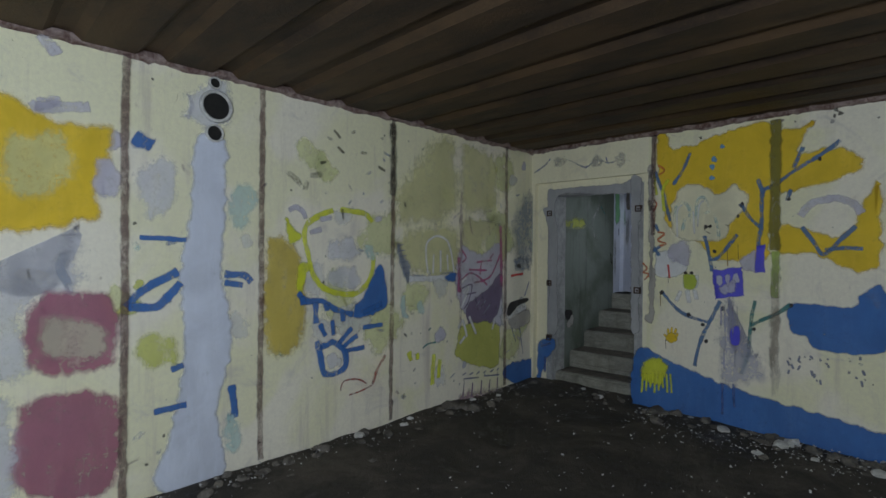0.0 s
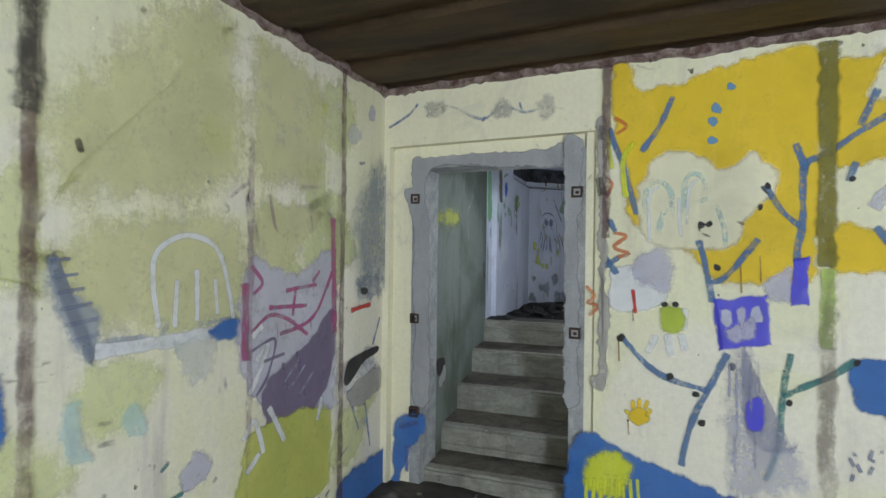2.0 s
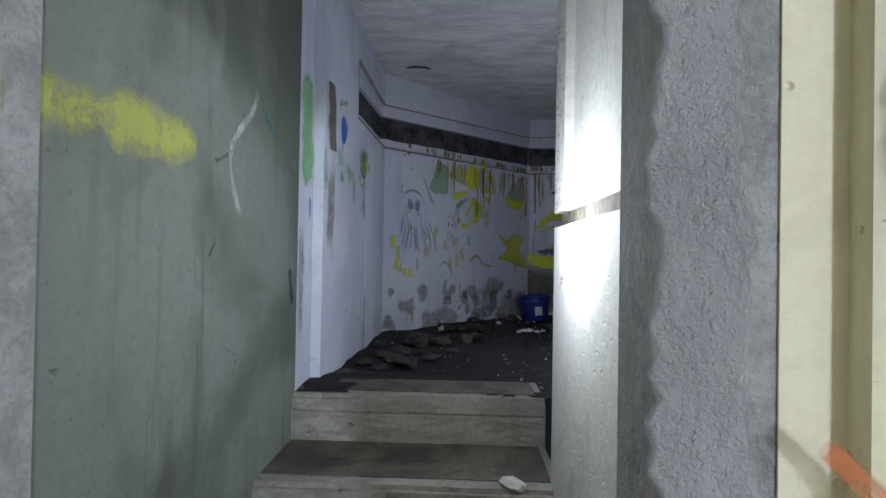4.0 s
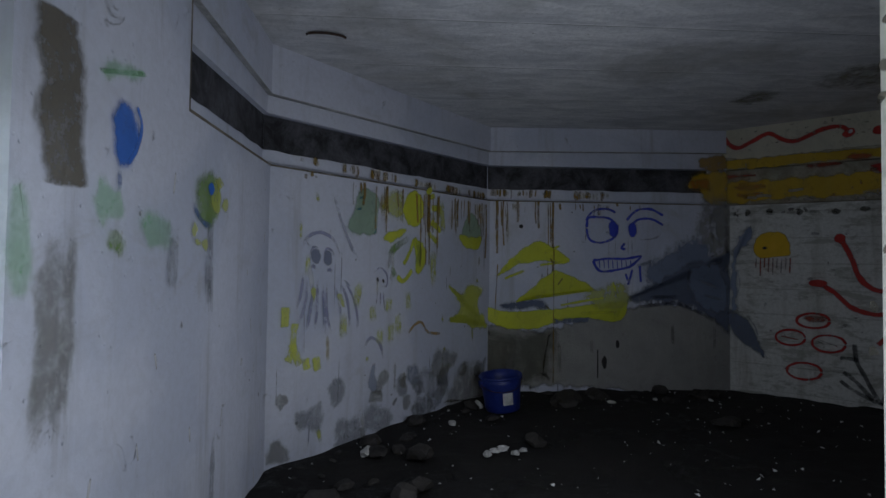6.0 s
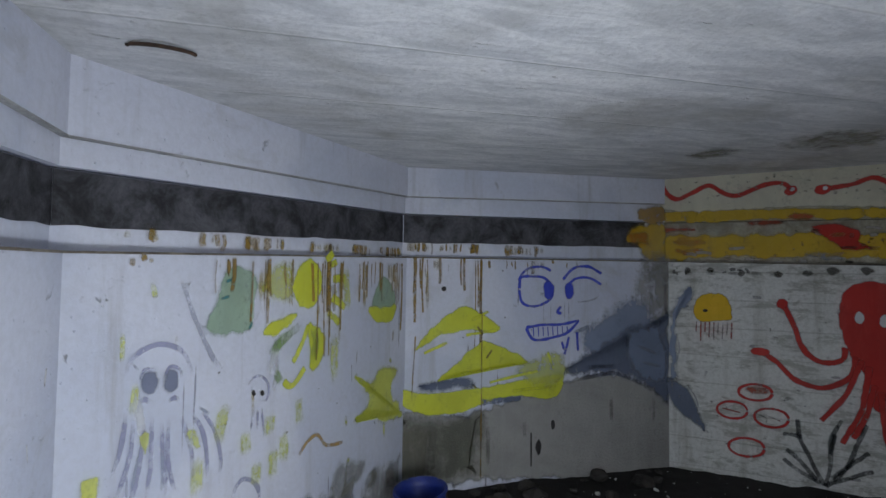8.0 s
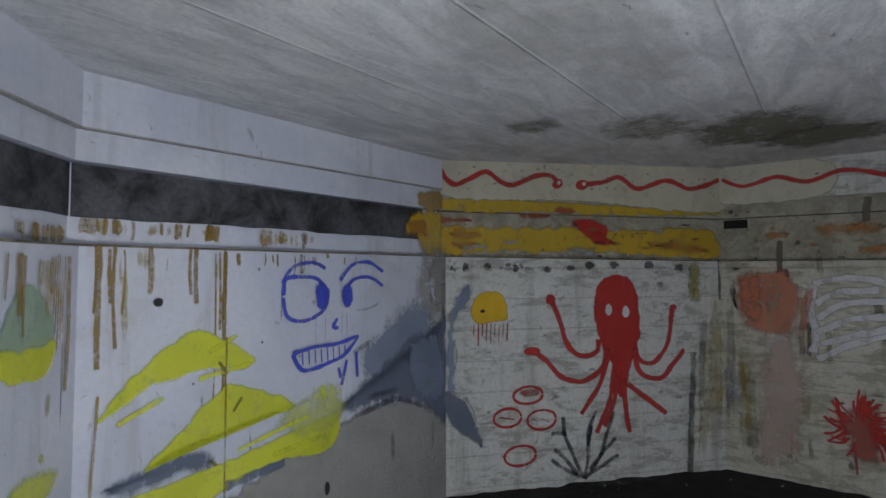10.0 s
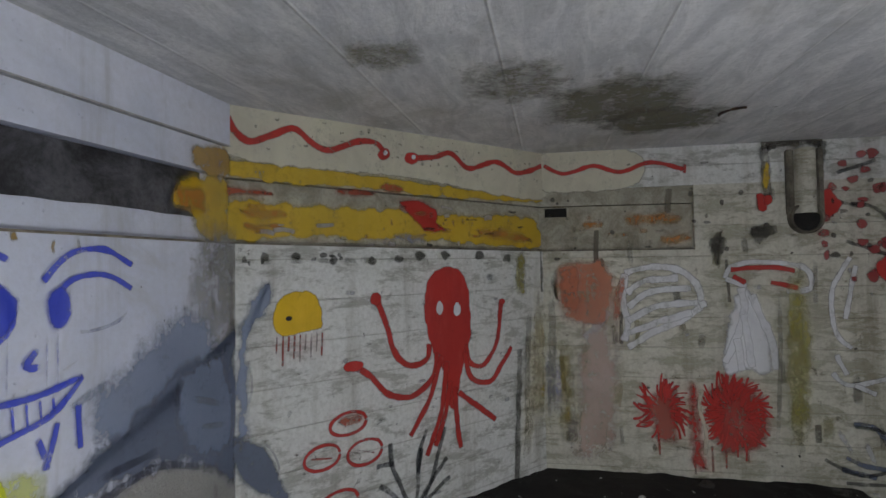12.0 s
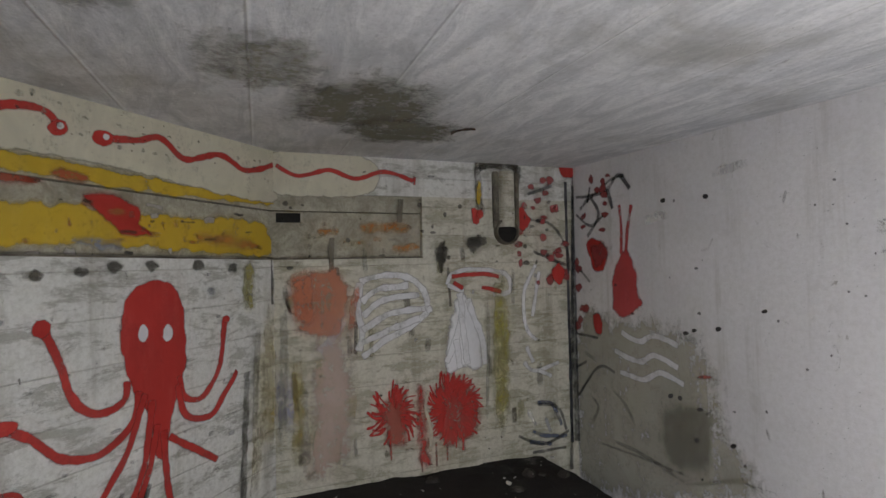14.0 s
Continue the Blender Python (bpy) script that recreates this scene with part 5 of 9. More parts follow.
m.stroke("stroke", "BLUE", 0.04, (3.668, 0.487, 3.855, 0.497))
m.stroke("stroke", "BLUE", 0.04, (3.757, 0.721, 3.836, 0.743))
m.stroke("stroke", "BLUE", 0.05, (4.132, 0.567, 4.153, 0.341))
m.patch("haze", "PALECYAN", 0.06, (4.306, 1.756, 4.276, 1.675, 4.215, 1.583, 4.137, 1.595, 4.092, 1.701, 4.099, 1.796, 4.142, 1.854, 4.214, 1.895, 4.279, 1.85))
m.patch("haze", "LIMEF", 0.06, (3.801, 0.834, 3.802, 0.749, 3.716, 0.748, 3.641, 0.754, 3.567, 0.827, 3.563, 0.906, 3.642, 0.96, 3.716, 0.965, 3.798, 0.896))
m.patch("haze", "PALECYAN", 0.06, (4.216, 0.214, 4.19, 0.142, 4.149, 0.098, 4.097, 0.127, 4.057, 0.212, 4.064, 0.306, 4.093, 0.395, 4.151, 0.362, 4.193, 0.317))
m = Motif(LEFT, "round_face_painting", "lime yellow painted ring with a blue hand below", 0)
m.patch("filling", "WHITEL", 0.03, (4.843, 1.51, 5.056, 1.539, 5.131, 1.471, 5.117, 1.373, 4.857, 1.371))
m.patch("filling", "WHITEL", 0.03, (4.85, 1.283, 5.059, 1.321, 5.124, 1.261, 5.12, 1.136, 4.872, 1.167))
m.patch("ochre", "OCHREM", 0.05, (4.356, 1.49, 4.614, 1.412, 4.643, 0.799, 4.363, 0.756))
m.patch("blot", "LIMEP", 0.02, (4.495, 1.671, 4.537, 1.63, 4.622, 1.543, 4.568, 1.486, 4.512, 1.508))
m.patch("blot", "LIMEP", 0.02, (4.596, 1.315, 4.64, 1.351, 4.716, 1.33, 4.663, 1.247, 4.632, 1.146, 4.589, 1.163))
m.stroke("ring", "LIMEP", 0.045, (4.89, 1.742, 4.757, 1.692, 4.658, 1.614, 4.649, 1.532, 4.682, 1.391, 4.724, 1.257, 4.81, 1.162, 4.95, 1.112, 5.121, 1.108, 5.245, 1.222, 5.276, 1.396))
m.stroke("ring", "LIMEP", 0.045, (4.947, 1.747, 5.082, 1.746, 5.189, 1.727, 5.258, 1.666))
m.patch("dab", "PALECYAN", 0.03, (5.177, 1.49, 5.274, 1.484, 5.283, 1.36, 5.194, 1.393))
m.patch("bluepatch", "BLUE", 0.02, (5.363, 1.318, 5.42, 1.145, 5.405, 0.962, 5.217, 0.908, 5.079, 0.921, 5.092, 1.015, 5.152, 1.061, 5.245, 1.193, 5.294, 1.292))
m.stroke("fringe", "BLUE", 0.05, (4.592, 1.134, 4.665, 1.075, 4.8, 1.059, 4.925, 0.991, 5.078, 0.935))
m.stroke("fringe", "BLUE", 0.05, (4.742, 1.062, 4.751, 0.898))
m.stroke("fringe", "BLUE", 0.05, (4.633, 1.111, 4.644, 1.04))
m.stroke("fringe", "BLUE", 0.05, (4.979, 0.968, 4.986, 0.89))
m.stroke("fringe", "BLUE", 0.05, (4.836, 1.046, 4.844, 0.981))
m.stroke("fringe", "BLUE", 0.05, (5.368, 0.999, 5.169, 0.945))
m.stroke("finger", "BLUE", 0.04, (4.778, 0.896, 4.832, 0.796))
m.stroke("finger", "BLUE", 0.04, (4.883, 0.918, 4.902, 0.795))
m.stroke("finger", "BLUE", 0.04, (4.942, 0.727, 5.071, 0.838))
m.stroke("finger", "BLUE", 0.04, (4.972, 0.692, 5.125, 0.772))
m.stroke("finger", "BLUE", 0.04, (5.011, 0.662, 5.195, 0.669))
m.stroke("finger", "BLUE", 0.04, (5.171, 0.826, 5.381, 0.829))
m.stroke("palm", "BLUE", 0.05, (4.757, 0.775, 4.788, 0.648, 4.826, 0.52, 4.932, 0.506, 5.007, 0.548, 5.005, 0.655, 4.903, 0.743, 4.84, 0.726, 4.776, 0.725))
m.patch("palm_middle", "WHITEL", 0.02, (4.841, 0.655, 4.917, 0.669, 4.984, 0.609, 4.963, 0.536, 4.867, 0.545))
m.stroke("scrawl", "REDTHIN", 0.014, (4.966, 0.356, 5.0, 0.43, 5.13, 0.421, 5.225, 0.368))
m.stroke("scrawl", "REDTHIN", 0.014, (5.274, 0.35, 5.162, 0.324, 5.044, 0.313))
m.stroke("scrawl", "REDTHIN", 0.03, (5.411, 0.577, 5.324, 0.468, 5.274, 0.35))
m.stroke("arc", "LILACP", 0.04, (4.517, 1.717, 4.575, 1.745, 4.636, 1.717, 4.658, 1.661))
m.stroke("arc", "LILACP", 0.04, (4.769, 1.669, 4.88, 1.689))
m.stroke("arc", "LILACP", 0.04, (4.68, 1.568, 4.793, 1.596))
m.stroke("arc", "LILACP", 0.04, (5.282, 1.691, 5.361, 1.702))
m.stroke("scrape", "MOULDF", 0.05, (4.459, 1.989, 4.553, 1.966, 4.645, 1.869))
m.stroke("scrape", "MOULDF", 0.05, (4.654, 1.976, 4.824, 2.01))
m.stroke("scrape", "MOULDF", 0.05, (4.634, 1.851, 4.675, 1.968))
m.stroke("scrape", "MOULD", 0.025, (4.882, 2.35, 4.948, 2.293))
m.stroke("scrape", "MOULD", 0.025, (4.917, 2.229, 4.982, 2.183))
m.stroke("scrape", "MOULD", 0.025, (4.764, 2.083, 4.83, 2.102))
m.stroke("scrape", "MOULD", 0.025, (5.135, 2.214, 5.198, 2.213))
m.stroke("scrape", "MOULD", 0.025, (5.306, 2.124, 5.388, 2.095))
m.stroke("scrape", "MOULD", 0.025, (4.968, 1.762, 4.981, 1.671))
m = Motif(LEFT, "pale_washes", "pale lime washes with a faint white figure", 0)
m.patch("wash", "LIMEW", 0.06, (5.522, 1.993, 5.685, 2.169, 5.772, 2.307, 5.988, 2.485, 6.237, 2.493, 6.271, 2.267, 6.278, 1.875, 6.082, 1.707, 5.783, 1.655, 5.527, 1.643, 5.466, 1.86))
m.patch("wash", "LIMEW", 0.06, (5.471, 1.515, 5.783, 1.655, 6.253, 1.639, 6.261, 1.209, 5.791, 1.208, 5.657, 1.251, 5.531, 1.388))
m.patch("wash", "LIMEW", 0.06, (6.328, 2.476, 6.626, 2.464, 6.852, 2.379, 6.899, 2.026, 6.786, 1.836, 6.372, 1.804, 6.305, 2.075))
m.patch("wash", "LIMEW", 0.06, (6.342, 1.722, 6.713, 1.765, 6.866, 1.707, 6.646, 1.482, 6.578, 1.398, 6.38, 1.361))
m.stroke("figure", "WHITEP", 0.022, (5.885, 1.235, 5.858, 1.413, 5.88, 1.519, 6.005, 1.574, 6.14, 1.521, 6.2, 1.367, 6.232, 1.211))
m.stroke("figure", "WHITEP", 0.022, (5.956, 1.411, 5.949, 1.231))
m.stroke("figure", "WHITEP", 0.022, (6.044, 1.446, 6.047, 1.242))
m.stroke("figure", "WHITEP", 0.022, (6.131, 1.407, 6.145, 1.255))
m.patch("bluemark", "BLUEGREYF", 0.03, (5.529, 1.516, 5.591, 1.419, 5.678, 1.283, 5.658, 1.152, 5.594, 1.223, 5.512, 1.389))
m.stroke("hatch", "BLUEGREY", 0.012, (5.53, 1.484, 5.59, 1.49))
m.stroke("hatch", "BLUEGREY", 0.012, (5.531, 1.436, 5.612, 1.444))
m.stroke("hatch", "BLUEGREY", 0.012, (5.543, 1.388, 5.633, 1.398))
m.stroke("hatch", "BLUEGREY", 0.012, (5.556, 1.339, 5.655, 1.351))
m.stroke("hatch", "BLUEGREY", 0.012, (5.573, 1.29, 5.673, 1.3))
m.stroke("hatch", "BLUEGREY", 0.012, (5.594, 1.24, 5.674, 1.25))
m.stroke("band", "WHITEP", 0.05, (5.658, 1.195, 5.986, 1.188, 6.261, 1.201))
m.stroke("band", "BLUEGREYF", 0.02, (5.657, 1.225, 5.885, 1.218))
m.stroke("band", "BLUEGREYF", 0.02, (6.011, 1.227, 6.261, 1.24))
m.patch("bluespot", "BLUE", 0.015, (6.091, 1.202, 6.261, 1.228, 6.262, 1.154, 6.147, 1.149))
m.patch("smear", "WHITEF", 0.04, (5.935, 1.178, 6.147, 1.171, 6.121, 1.03, 6.041, 0.984, 5.988, 1.046))
m.patch("cyan", "PALECYAN", 0.05, (5.557, 1.033, 5.626, 1.057, 5.62, 0.926, 5.663, 0.852, 5.58, 0.868))
m.patch("cyan", "PALECYAN", 0.05, (5.74, 0.974, 5.817, 0.997, 5.852, 0.887, 5.773, 0.883))
m.stroke("lime", "LIMEP", 0.05, (5.668, 0.569, 5.695, 0.478))
m.stroke("lime", "LIMEP", 0.05, (5.972, 0.504, 5.952, 0.222))
m.stroke("lime", "LIMEP", 0.05, (6.051, 0.446, 6.028, 0.269))
m.stroke("lime", "LIMEP", 0.05, (5.756, 0.545, 5.766, 0.474))
m.stroke("mark", "MOULD", 0.02, (5.602, 0.733, 5.645, 0.691))
m.stroke("mark", "MOULD", 0.02, (5.714, 0.381, 5.749, 0.411))
m.stroke("mark", "MOULD", 0.02, (5.599, 0.174, 5.623, 0.22))
m.stroke("mark", "MOULD", 0.02, (5.597, 1.858, 5.614, 1.811))
m.stroke("mark", "MOULD", 0.02, (5.818, 2.352, 5.799, 2.32))
m.stroke("mark", "TEAL", 0.015, (5.825, 0.572, 5.896, 0.603, 5.996, 0.607))
m.stroke("mark", "TEAL", 0.015, (5.894, 0.72, 5.933, 0.748))
m.patch("shade", "SLATEF", 0.06, (7.156, 1.864, 7.434, 2.113, 7.593, 1.897, 7.607, 1.323, 7.405, 1.229, 7.216, 1.238, 7.12, 1.528))
m.patch("shade", "SLATEF", 0.04, (7.168, 1.361, 7.402, 1.38, 7.455, 1.226, 7.198, 1.23))
m = Motif(LEFT, "purple_graffiti", "purple and magenta graffiti over a lilac ground", 0)
m.patch("ground", "LILACP", 0.03, (6.293, 1.453, 6.627, 1.417, 6.931, 1.5, 6.964, 0.72, 6.823, 0.698, 6.303, 0.892))
m.patch("shape", "PURPLE", 0.015, (6.388, 0.87, 6.514, 0.97, 6.744, 1.066, 6.937, 1.206, 6.969, 1.0, 6.895, 0.799, 6.799, 0.704, 6.643, 0.609, 6.483, 0.635, 6.425, 0.758))
m.patch("lime", "LIMEDULL", 0.02, (6.276, 0.585, 6.339, 0.722, 6.559, 0.731, 6.729, 0.724, 6.924, 0.639, 6.929, 0.422, 6.907, 0.246, 6.65, 0.271, 6.279, 0.427))
m.stroke("line", "MAGENTA", 0.05, (6.294, 1.38, 6.3, 1.038))
m.stroke("line", "MAGENTA", 0.05, (6.931, 1.7, 6.956, 1.064))
m.stroke("line", "MAGENTA", 0.022, (6.547, 1.326, 6.794, 1.344))
m.stroke("line", "MAGENTA", 0.022, (6.628, 1.348, 6.602, 1.198))
m.stroke("line", "MAGENTA", 0.022, (6.752, 1.355, 6.817, 1.417))
m.stroke("line", "MAGENTA", 0.022, (6.511, 1.124, 6.765, 1.18, 6.928, 1.407))
m.stroke("line", "MAGENTA", 0.022, (6.326, 1.452, 6.396, 1.374, 6.335, 1.323))
m.stroke("line", "MAGENTA", 0.022, (6.331, 1.156, 6.435, 1.218, 6.549, 1.199, 6.721, 1.093))
m.stroke("line", "MAGENTA", 0.022, (6.434, 1.256, 6.718, 1.242))
m.stroke("line", "WHITEP", 0.03, (6.357, 1.027, 6.437, 1.089, 6.375, 0.968, 6.319, 0.887))
m.stroke("line", "WHITEP", 0.03, (6.29, 0.696, 6.355, 0.766, 6.418, 0.601))
m.stroke("line", "WHITEP", 0.03, (6.443, 0.804, 6.561, 0.609))
m.stroke("line", "WHITEP", 0.03, (6.332, 1.131, 6.406, 1.183))
m.stroke("line", "WHITEP", 0.03, (6.851, 0.75, 6.805, 0.629))
m.stroke("line", "WHITEP", 0.03, (6.393, 0.616, 6.309, 0.548))
m.stroke("line", "PURPLE", 0.016, (6.333, 1.077, 6.481, 1.108, 6.44, 0.959, 6.363, 0.871))
m.stroke("line", "PURPLE", 0.016, (6.534, 0.992, 6.576, 0.848))
m.stroke("line", "PURPLE", 0.016, (6.635, 1.028, 6.705, 0.788))
m.stroke("line", "PURPLE", 0.016, (6.402, 1.018, 6.553, 1.029))
m.stroke("line", "GREYLINE", 0.014, (6.557, 0.826, 6.746, 0.979))
m.stroke("line", "GREYLINE", 0.014, (6.619, 0.768, 6.818, 0.936))
m.stroke("line", "GREYLINE", 0.014, (6.517, 0.863, 6.678, 1.006))
m.stroke("line", "MAUVE", 0.02, (6.286, 1.792, 6.31, 1.55))
m.stroke("line", "MAUVE", 0.02, (6.179, 1.721, 6.319, 1.825))
m.stroke("line", "MAUVE", 0.02, (6.618, 1.832, 6.807, 1.849))
m.stroke("line", "MAUVE", 0.02, (6.73, 1.73, 6.756, 1.573))
m.stroke("line", "MAUVE", 0.02, (6.423, 1.834, 6.471, 1.631, 6.55, 1.576))
m.stroke("line", "MAUVE", 0.02, (6.136, 1.729, 6.195, 1.688, 6.151, 1.662))
m.stroke("line", "MAUVE", 0.02, (6.339, 1.65, 6.375, 1.526))
m.stroke("run", "MAUVE", 0.01, (6.549, 1.205, 6.559, 1.095))
m.stroke("run", "MAUVE", 0.01, (6.61, 1.198, 6.62, 1.113))
m.stroke("run", "MAUVE", 0.01, (6.674, 1.204, 6.686, 1.076))
m.stroke("run", "MAUVE", 0.01, (6.741, 1.197, 6.748, 1.109))
m.stroke("run", "MAUVE", 0.01, (6.491, 1.211, 6.501, 1.078))
m.stroke("writing", "BLUEGREY", 0.016, (6.352, 0.243, 6.415, 0.257))
m.stroke("writing", "BLUEGREY", 0.016, (6.454, 0.229, 6.519, 0.242))
m.stroke("writing", "BLUEGREY", 0.016, (6.56, 0.213, 6.615, 0.239))
m.stroke("writing", "BLUEGREY", 0.016, (6.672, 0.206, 6.715, 0.228))
m.stroke("writing", "BLUEGREY", 0.016, (6.775, 0.202, 6.836, 0.22))
m.stroke("writing", "BLUEGREY", 0.016, (6.883, 0.198, 6.931, 0.222))
m.stroke("writing", "BLUEGREY", 0.016, (6.378, 0.203, 6.602, 0.179))
m.stroke("writing", "BLUEGREY", 0.016, (6.673, 0.18, 6.932, 0.148))
m.patch("foot", "MAUVE", 0.02, (6.319, 0.075, 6.605, 0.06, 6.984, 0.027, 6.986, -0.089, 6.607, -0.068, 6.346, -0.054))
m.stroke("drip", "PURPLE", 0.02, (6.379, 0.163, 6.369, 0.018))
m.stroke("drip", "PURPLE", 0.02, (6.508, 0.146, 6.497, 0.009))
m.stroke("drip", "PURPLE", 0.02, (6.645, 0.145, 6.634, 0.008))
m.stroke("drip", "PURPLE", 0.02, (6.777, 0.135, 6.764, 0.007))
m.stroke("drip", "PURPLE", 0.02, (6.901, 0.13, 6.896, -0.004))
m.patch("white", "WHITEF", 0.03, (7.026, 0.863, 7.4, 0.821, 7.404, 0.642, 7.059, 0.664))
m.stroke("mark", "REDP", 0.025, (7.11, 1.172, 7.336, 1.191))
m.stroke("mark", "BLUEP", 0.02, (7.362, 0.934, 7.449, 1.101))
m.stroke("mark", "BLUEP", 0.02, (7.271, 0.641, 7.345, 0.307))
m.stroke("mark", "BLUEP", 0.02, (7.086, 0.721, 7.212, 0.454))
m.patch("dot", "DOT", 0.004, (7.3, 1.274, 7.283, 1.256, 7.245, 1.254, 7.215, 1.269, 7.214, 1.29, 7.244, 1.301, 7.282, 1.294))
m.patch("blue", "BLUE", 0.02, (7.0, 0.113, 7.041, 0.222, 7.281, 0.243, 7.655, 0.205, 7.661, -0.034, 7.287, -0.018))
m = Motif(DOOR, "blue_splash", "blue paint splashed on the door surround", -0.055)
m.patch("splash", "BLUE", 0.02, (0.068, 0.35, 0.116, 0.456, 0.291, 0.493, 0.301, 0.37, 0.202, 0.247, 0.123, 0.052, 0.073, 0.023))
m.stroke("run", "BLUEP", 0.03, (0.173, 0.277, 0.171, 0.097))
m.stroke("run", "BLUEP", 0.03, (0.109, 0.375, 0.252, 0.433))
m = Motif(LEFT, "wall_hollow", "dark broken hollow in the painted wall", 0)
m.patch("hole", "DOT", 0.006, (7.05, 0.801, 7.094, 0.882, 7.263, 0.91, 7.426, 0.917, 7.427, 0.881, 7.265, 0.848, 7.085, 0.747))
m.patch("bare", "CONCF", 0.015, (7.098, 0.718, 7.332, 0.782, 7.458, 0.774, 7.433, 0.635, 7.147, 0.607))
m = Motif(AW, "balloon_painting", "blue balloon and green blots on lilac wall", 0)
m.patch("balloon", "BALLOON", 0.02, (0.404, 2.182, 0.4, 2.144, 0.375, 2.112, 0.343, 2.1, 0.312, 2.107, 0.288, 2.132, 0.28, 2.163, 0.287, 2.199, 0.306, 2.226, 0.336, 2.244, 0.368, 2.241, 0.393, 2.22))
m.stroke("loop", "BALLOON", 0.012, (0.389, 2.251, 0.413, 2.209, 0.395, 2.148, 0.355, 2.1))
m.stroke("string", "BLUEF", 0.02, (0.323, 2.092, 0.323, 2.023))
m.stroke("seep", "BROWNP", 0.13, (0.109, 2.355, 0.125, 2.175, 0.141, 2.012))
m.stroke("seep", "MOULDF", 0.12, (0.141, 2.012, 0.125, 1.847, 0.114, 1.444))
m.patch("haze", "GREENF", 0.05, (0.057, 1.898, 0.06, 1.83, 0.037, 1.8, 0.01, 1.804, -0.006, 1.866, -0.011, 1.924, 0.004, 1.995, 0.028, 2.009, 0.055, 1.956))
m.patch("haze", "GREENF", 0.08, (0.433, 2.345, 0.39, 2.308, 0.321, 2.287, 0.268, 2.275, 0.236, 2.278, 0.239, 2.295, 0.266, 2.315, 0.32, 2.334, 0.394, 2.355))
m.patch("haze", "GREENF", 0.1, (0.344, 1.99, 0.324, 1.96, 0.296, 1.948, 0.257, 1.931, 0.235, 1.973, 0.214, 2.011, 0.246, 2.059, 0.286, 2.043, 0.329, 2.038))
m.patch("haze", "GREENF", 0.08, (0.586, 1.941, 0.59, 1.908, 0.518, 1.902, 0.454, 1.901, 0.42, 1.932, 0.408, 1.971, 0.463, 2.008, 0.512, 2.004, 0.584, 1.987))
m.stroke("leaf", "GREENP", 0.05, (0.268, 1.924, 0.326, 1.906, 0.368, 1.868))
m.patch("flower", "GREENP", 0.03, (0.746, 2.068, 0.807, 2.166, 0.92, 2.159, 0.968, 2.074, 0.873, 1.988, 0.766, 2.006))
m.patch("yellow", "LIMEF", 0.03, (0.962, 2.092, 0.948, 2.037, 0.909, 2.033, 0.871, 2.046, 0.861, 2.088, 0.869, 2.134, 0.9, 2.165, 0.948, 2.137))
m.stroke("rim", "BLUEF", 0.02, (0.754, 2.099, 0.739, 2.037, 0.818, 1.99, 0.911, 2.004))
m.patch("spot", "BALLOON", 0.01, (0.895, 2.115, 0.885, 2.098, 0.859, 2.093, 0.838, 2.103, 0.837, 2.12, 0.857, 2.132, 0.882, 2.13))
m.patch("splash", "LIMEF", 0.015, (0.771, 1.967, 0.758, 1.953, 0.741, 1.943, 0.719, 1.96, 0.724, 1.977, 0.736, 1.994, 0.756, 1.984))
m.patch("splash", "LIMEF", 0.015, (0.85, 1.923, 0.838, 1.902, 0.82, 1.901, 0.794, 1.918, 0.793, 1.935, 0.816, 1.946, 0.836, 1.944))
m.patch("splash", "LIMEF", 0.015, (1.027, 2.076, 1.021, 2.053, 0.983, 2.044, 0.951, 2.062, 0.96, 2.085, 0.978, 2.103, 1.017, 2.099))
m.patch("splash", "LIMEF", 0.015, (0.979, 2.146, 0.965, 2.13, 0.935, 2.124, 0.922, 2.129, 0.905, 2.15, 0.934, 2.171, 0.965, 2.161))
m.patch("splash", "LIMEF", 0.015, (0.796, 1.927, 0.783, 1.913, 0.761, 1.914, 0.743, 1.92, 0.739, 1.939, 0.757, 1.945, 0.781, 1.942))
m = Motif(BW, "jellyfish_drawing", "faint violet jellyfish drawn on whitewash", 0)
m.stroke("line", "VIOLETF", 0.02, (0.196, 1.838, 0.193, 1.922, 0.221, 1.993, 0.303, 2.023, 0.394, 1.99, 0.444, 1.893, 0.441, 1.801))
m.stroke("line", "VIOLETF", 0.02, (0.203, 1.837, 0.191, 1.715, 0.152, 1.599))
m.stroke("line", "VIOLETF", 0.02, (0.226, 1.813, 0.22, 1.668, 0.165, 1.514))
m.stroke("line", "VIOLETF", 0.02, (0.262, 1.786, 0.255, 1.638, 0.205, 1.44))
m.stroke("line", "VIOLETF", 0.02, (0.29, 1.802, 0.292, 1.608, 0.272, 1.486))
m.stroke("line", "VIOLETF", 0.02, (0.323, 1.797, 0.335, 1.641, 0.35, 1.506, 0.322, 1.444))
m.stroke("line", "VIOLETF", 0.02, (0.361, 1.78, 0.353, 1.637, 0.398, 1.447))
m.stroke("line", "VIOLETF", 0.02, (0.387, 1.787, 0.447, 1.615, 0.453, 1.43))
m.stroke("line", "VIOLETF", 0.02, (0.413, 1.805, 0.502, 1.65, 0.523, 1.456))
m.stroke("line", "VIOLETF", 0.02, (0.455, 1.799, 0.546, 1.664, 0.58, 1.536, 0.554, 1.419))
m.stroke("line", "VIOLETF", 0.02, (0.237, 1.832, 0.26, 1.846, 0.29, 1.824))
m.stroke("line", "VIOLETF", 0.02, (0.34, 1.816, 0.373, 1.829, 0.4, 1.807))
m.stroke("line", "BLUEGREYF", 0.012, (0.209, 1.983, 0.246, 1.937))
m.stroke("line", "BLUEGREYF", 0.012, (0.253, 1.702, 0.224, 1.521))
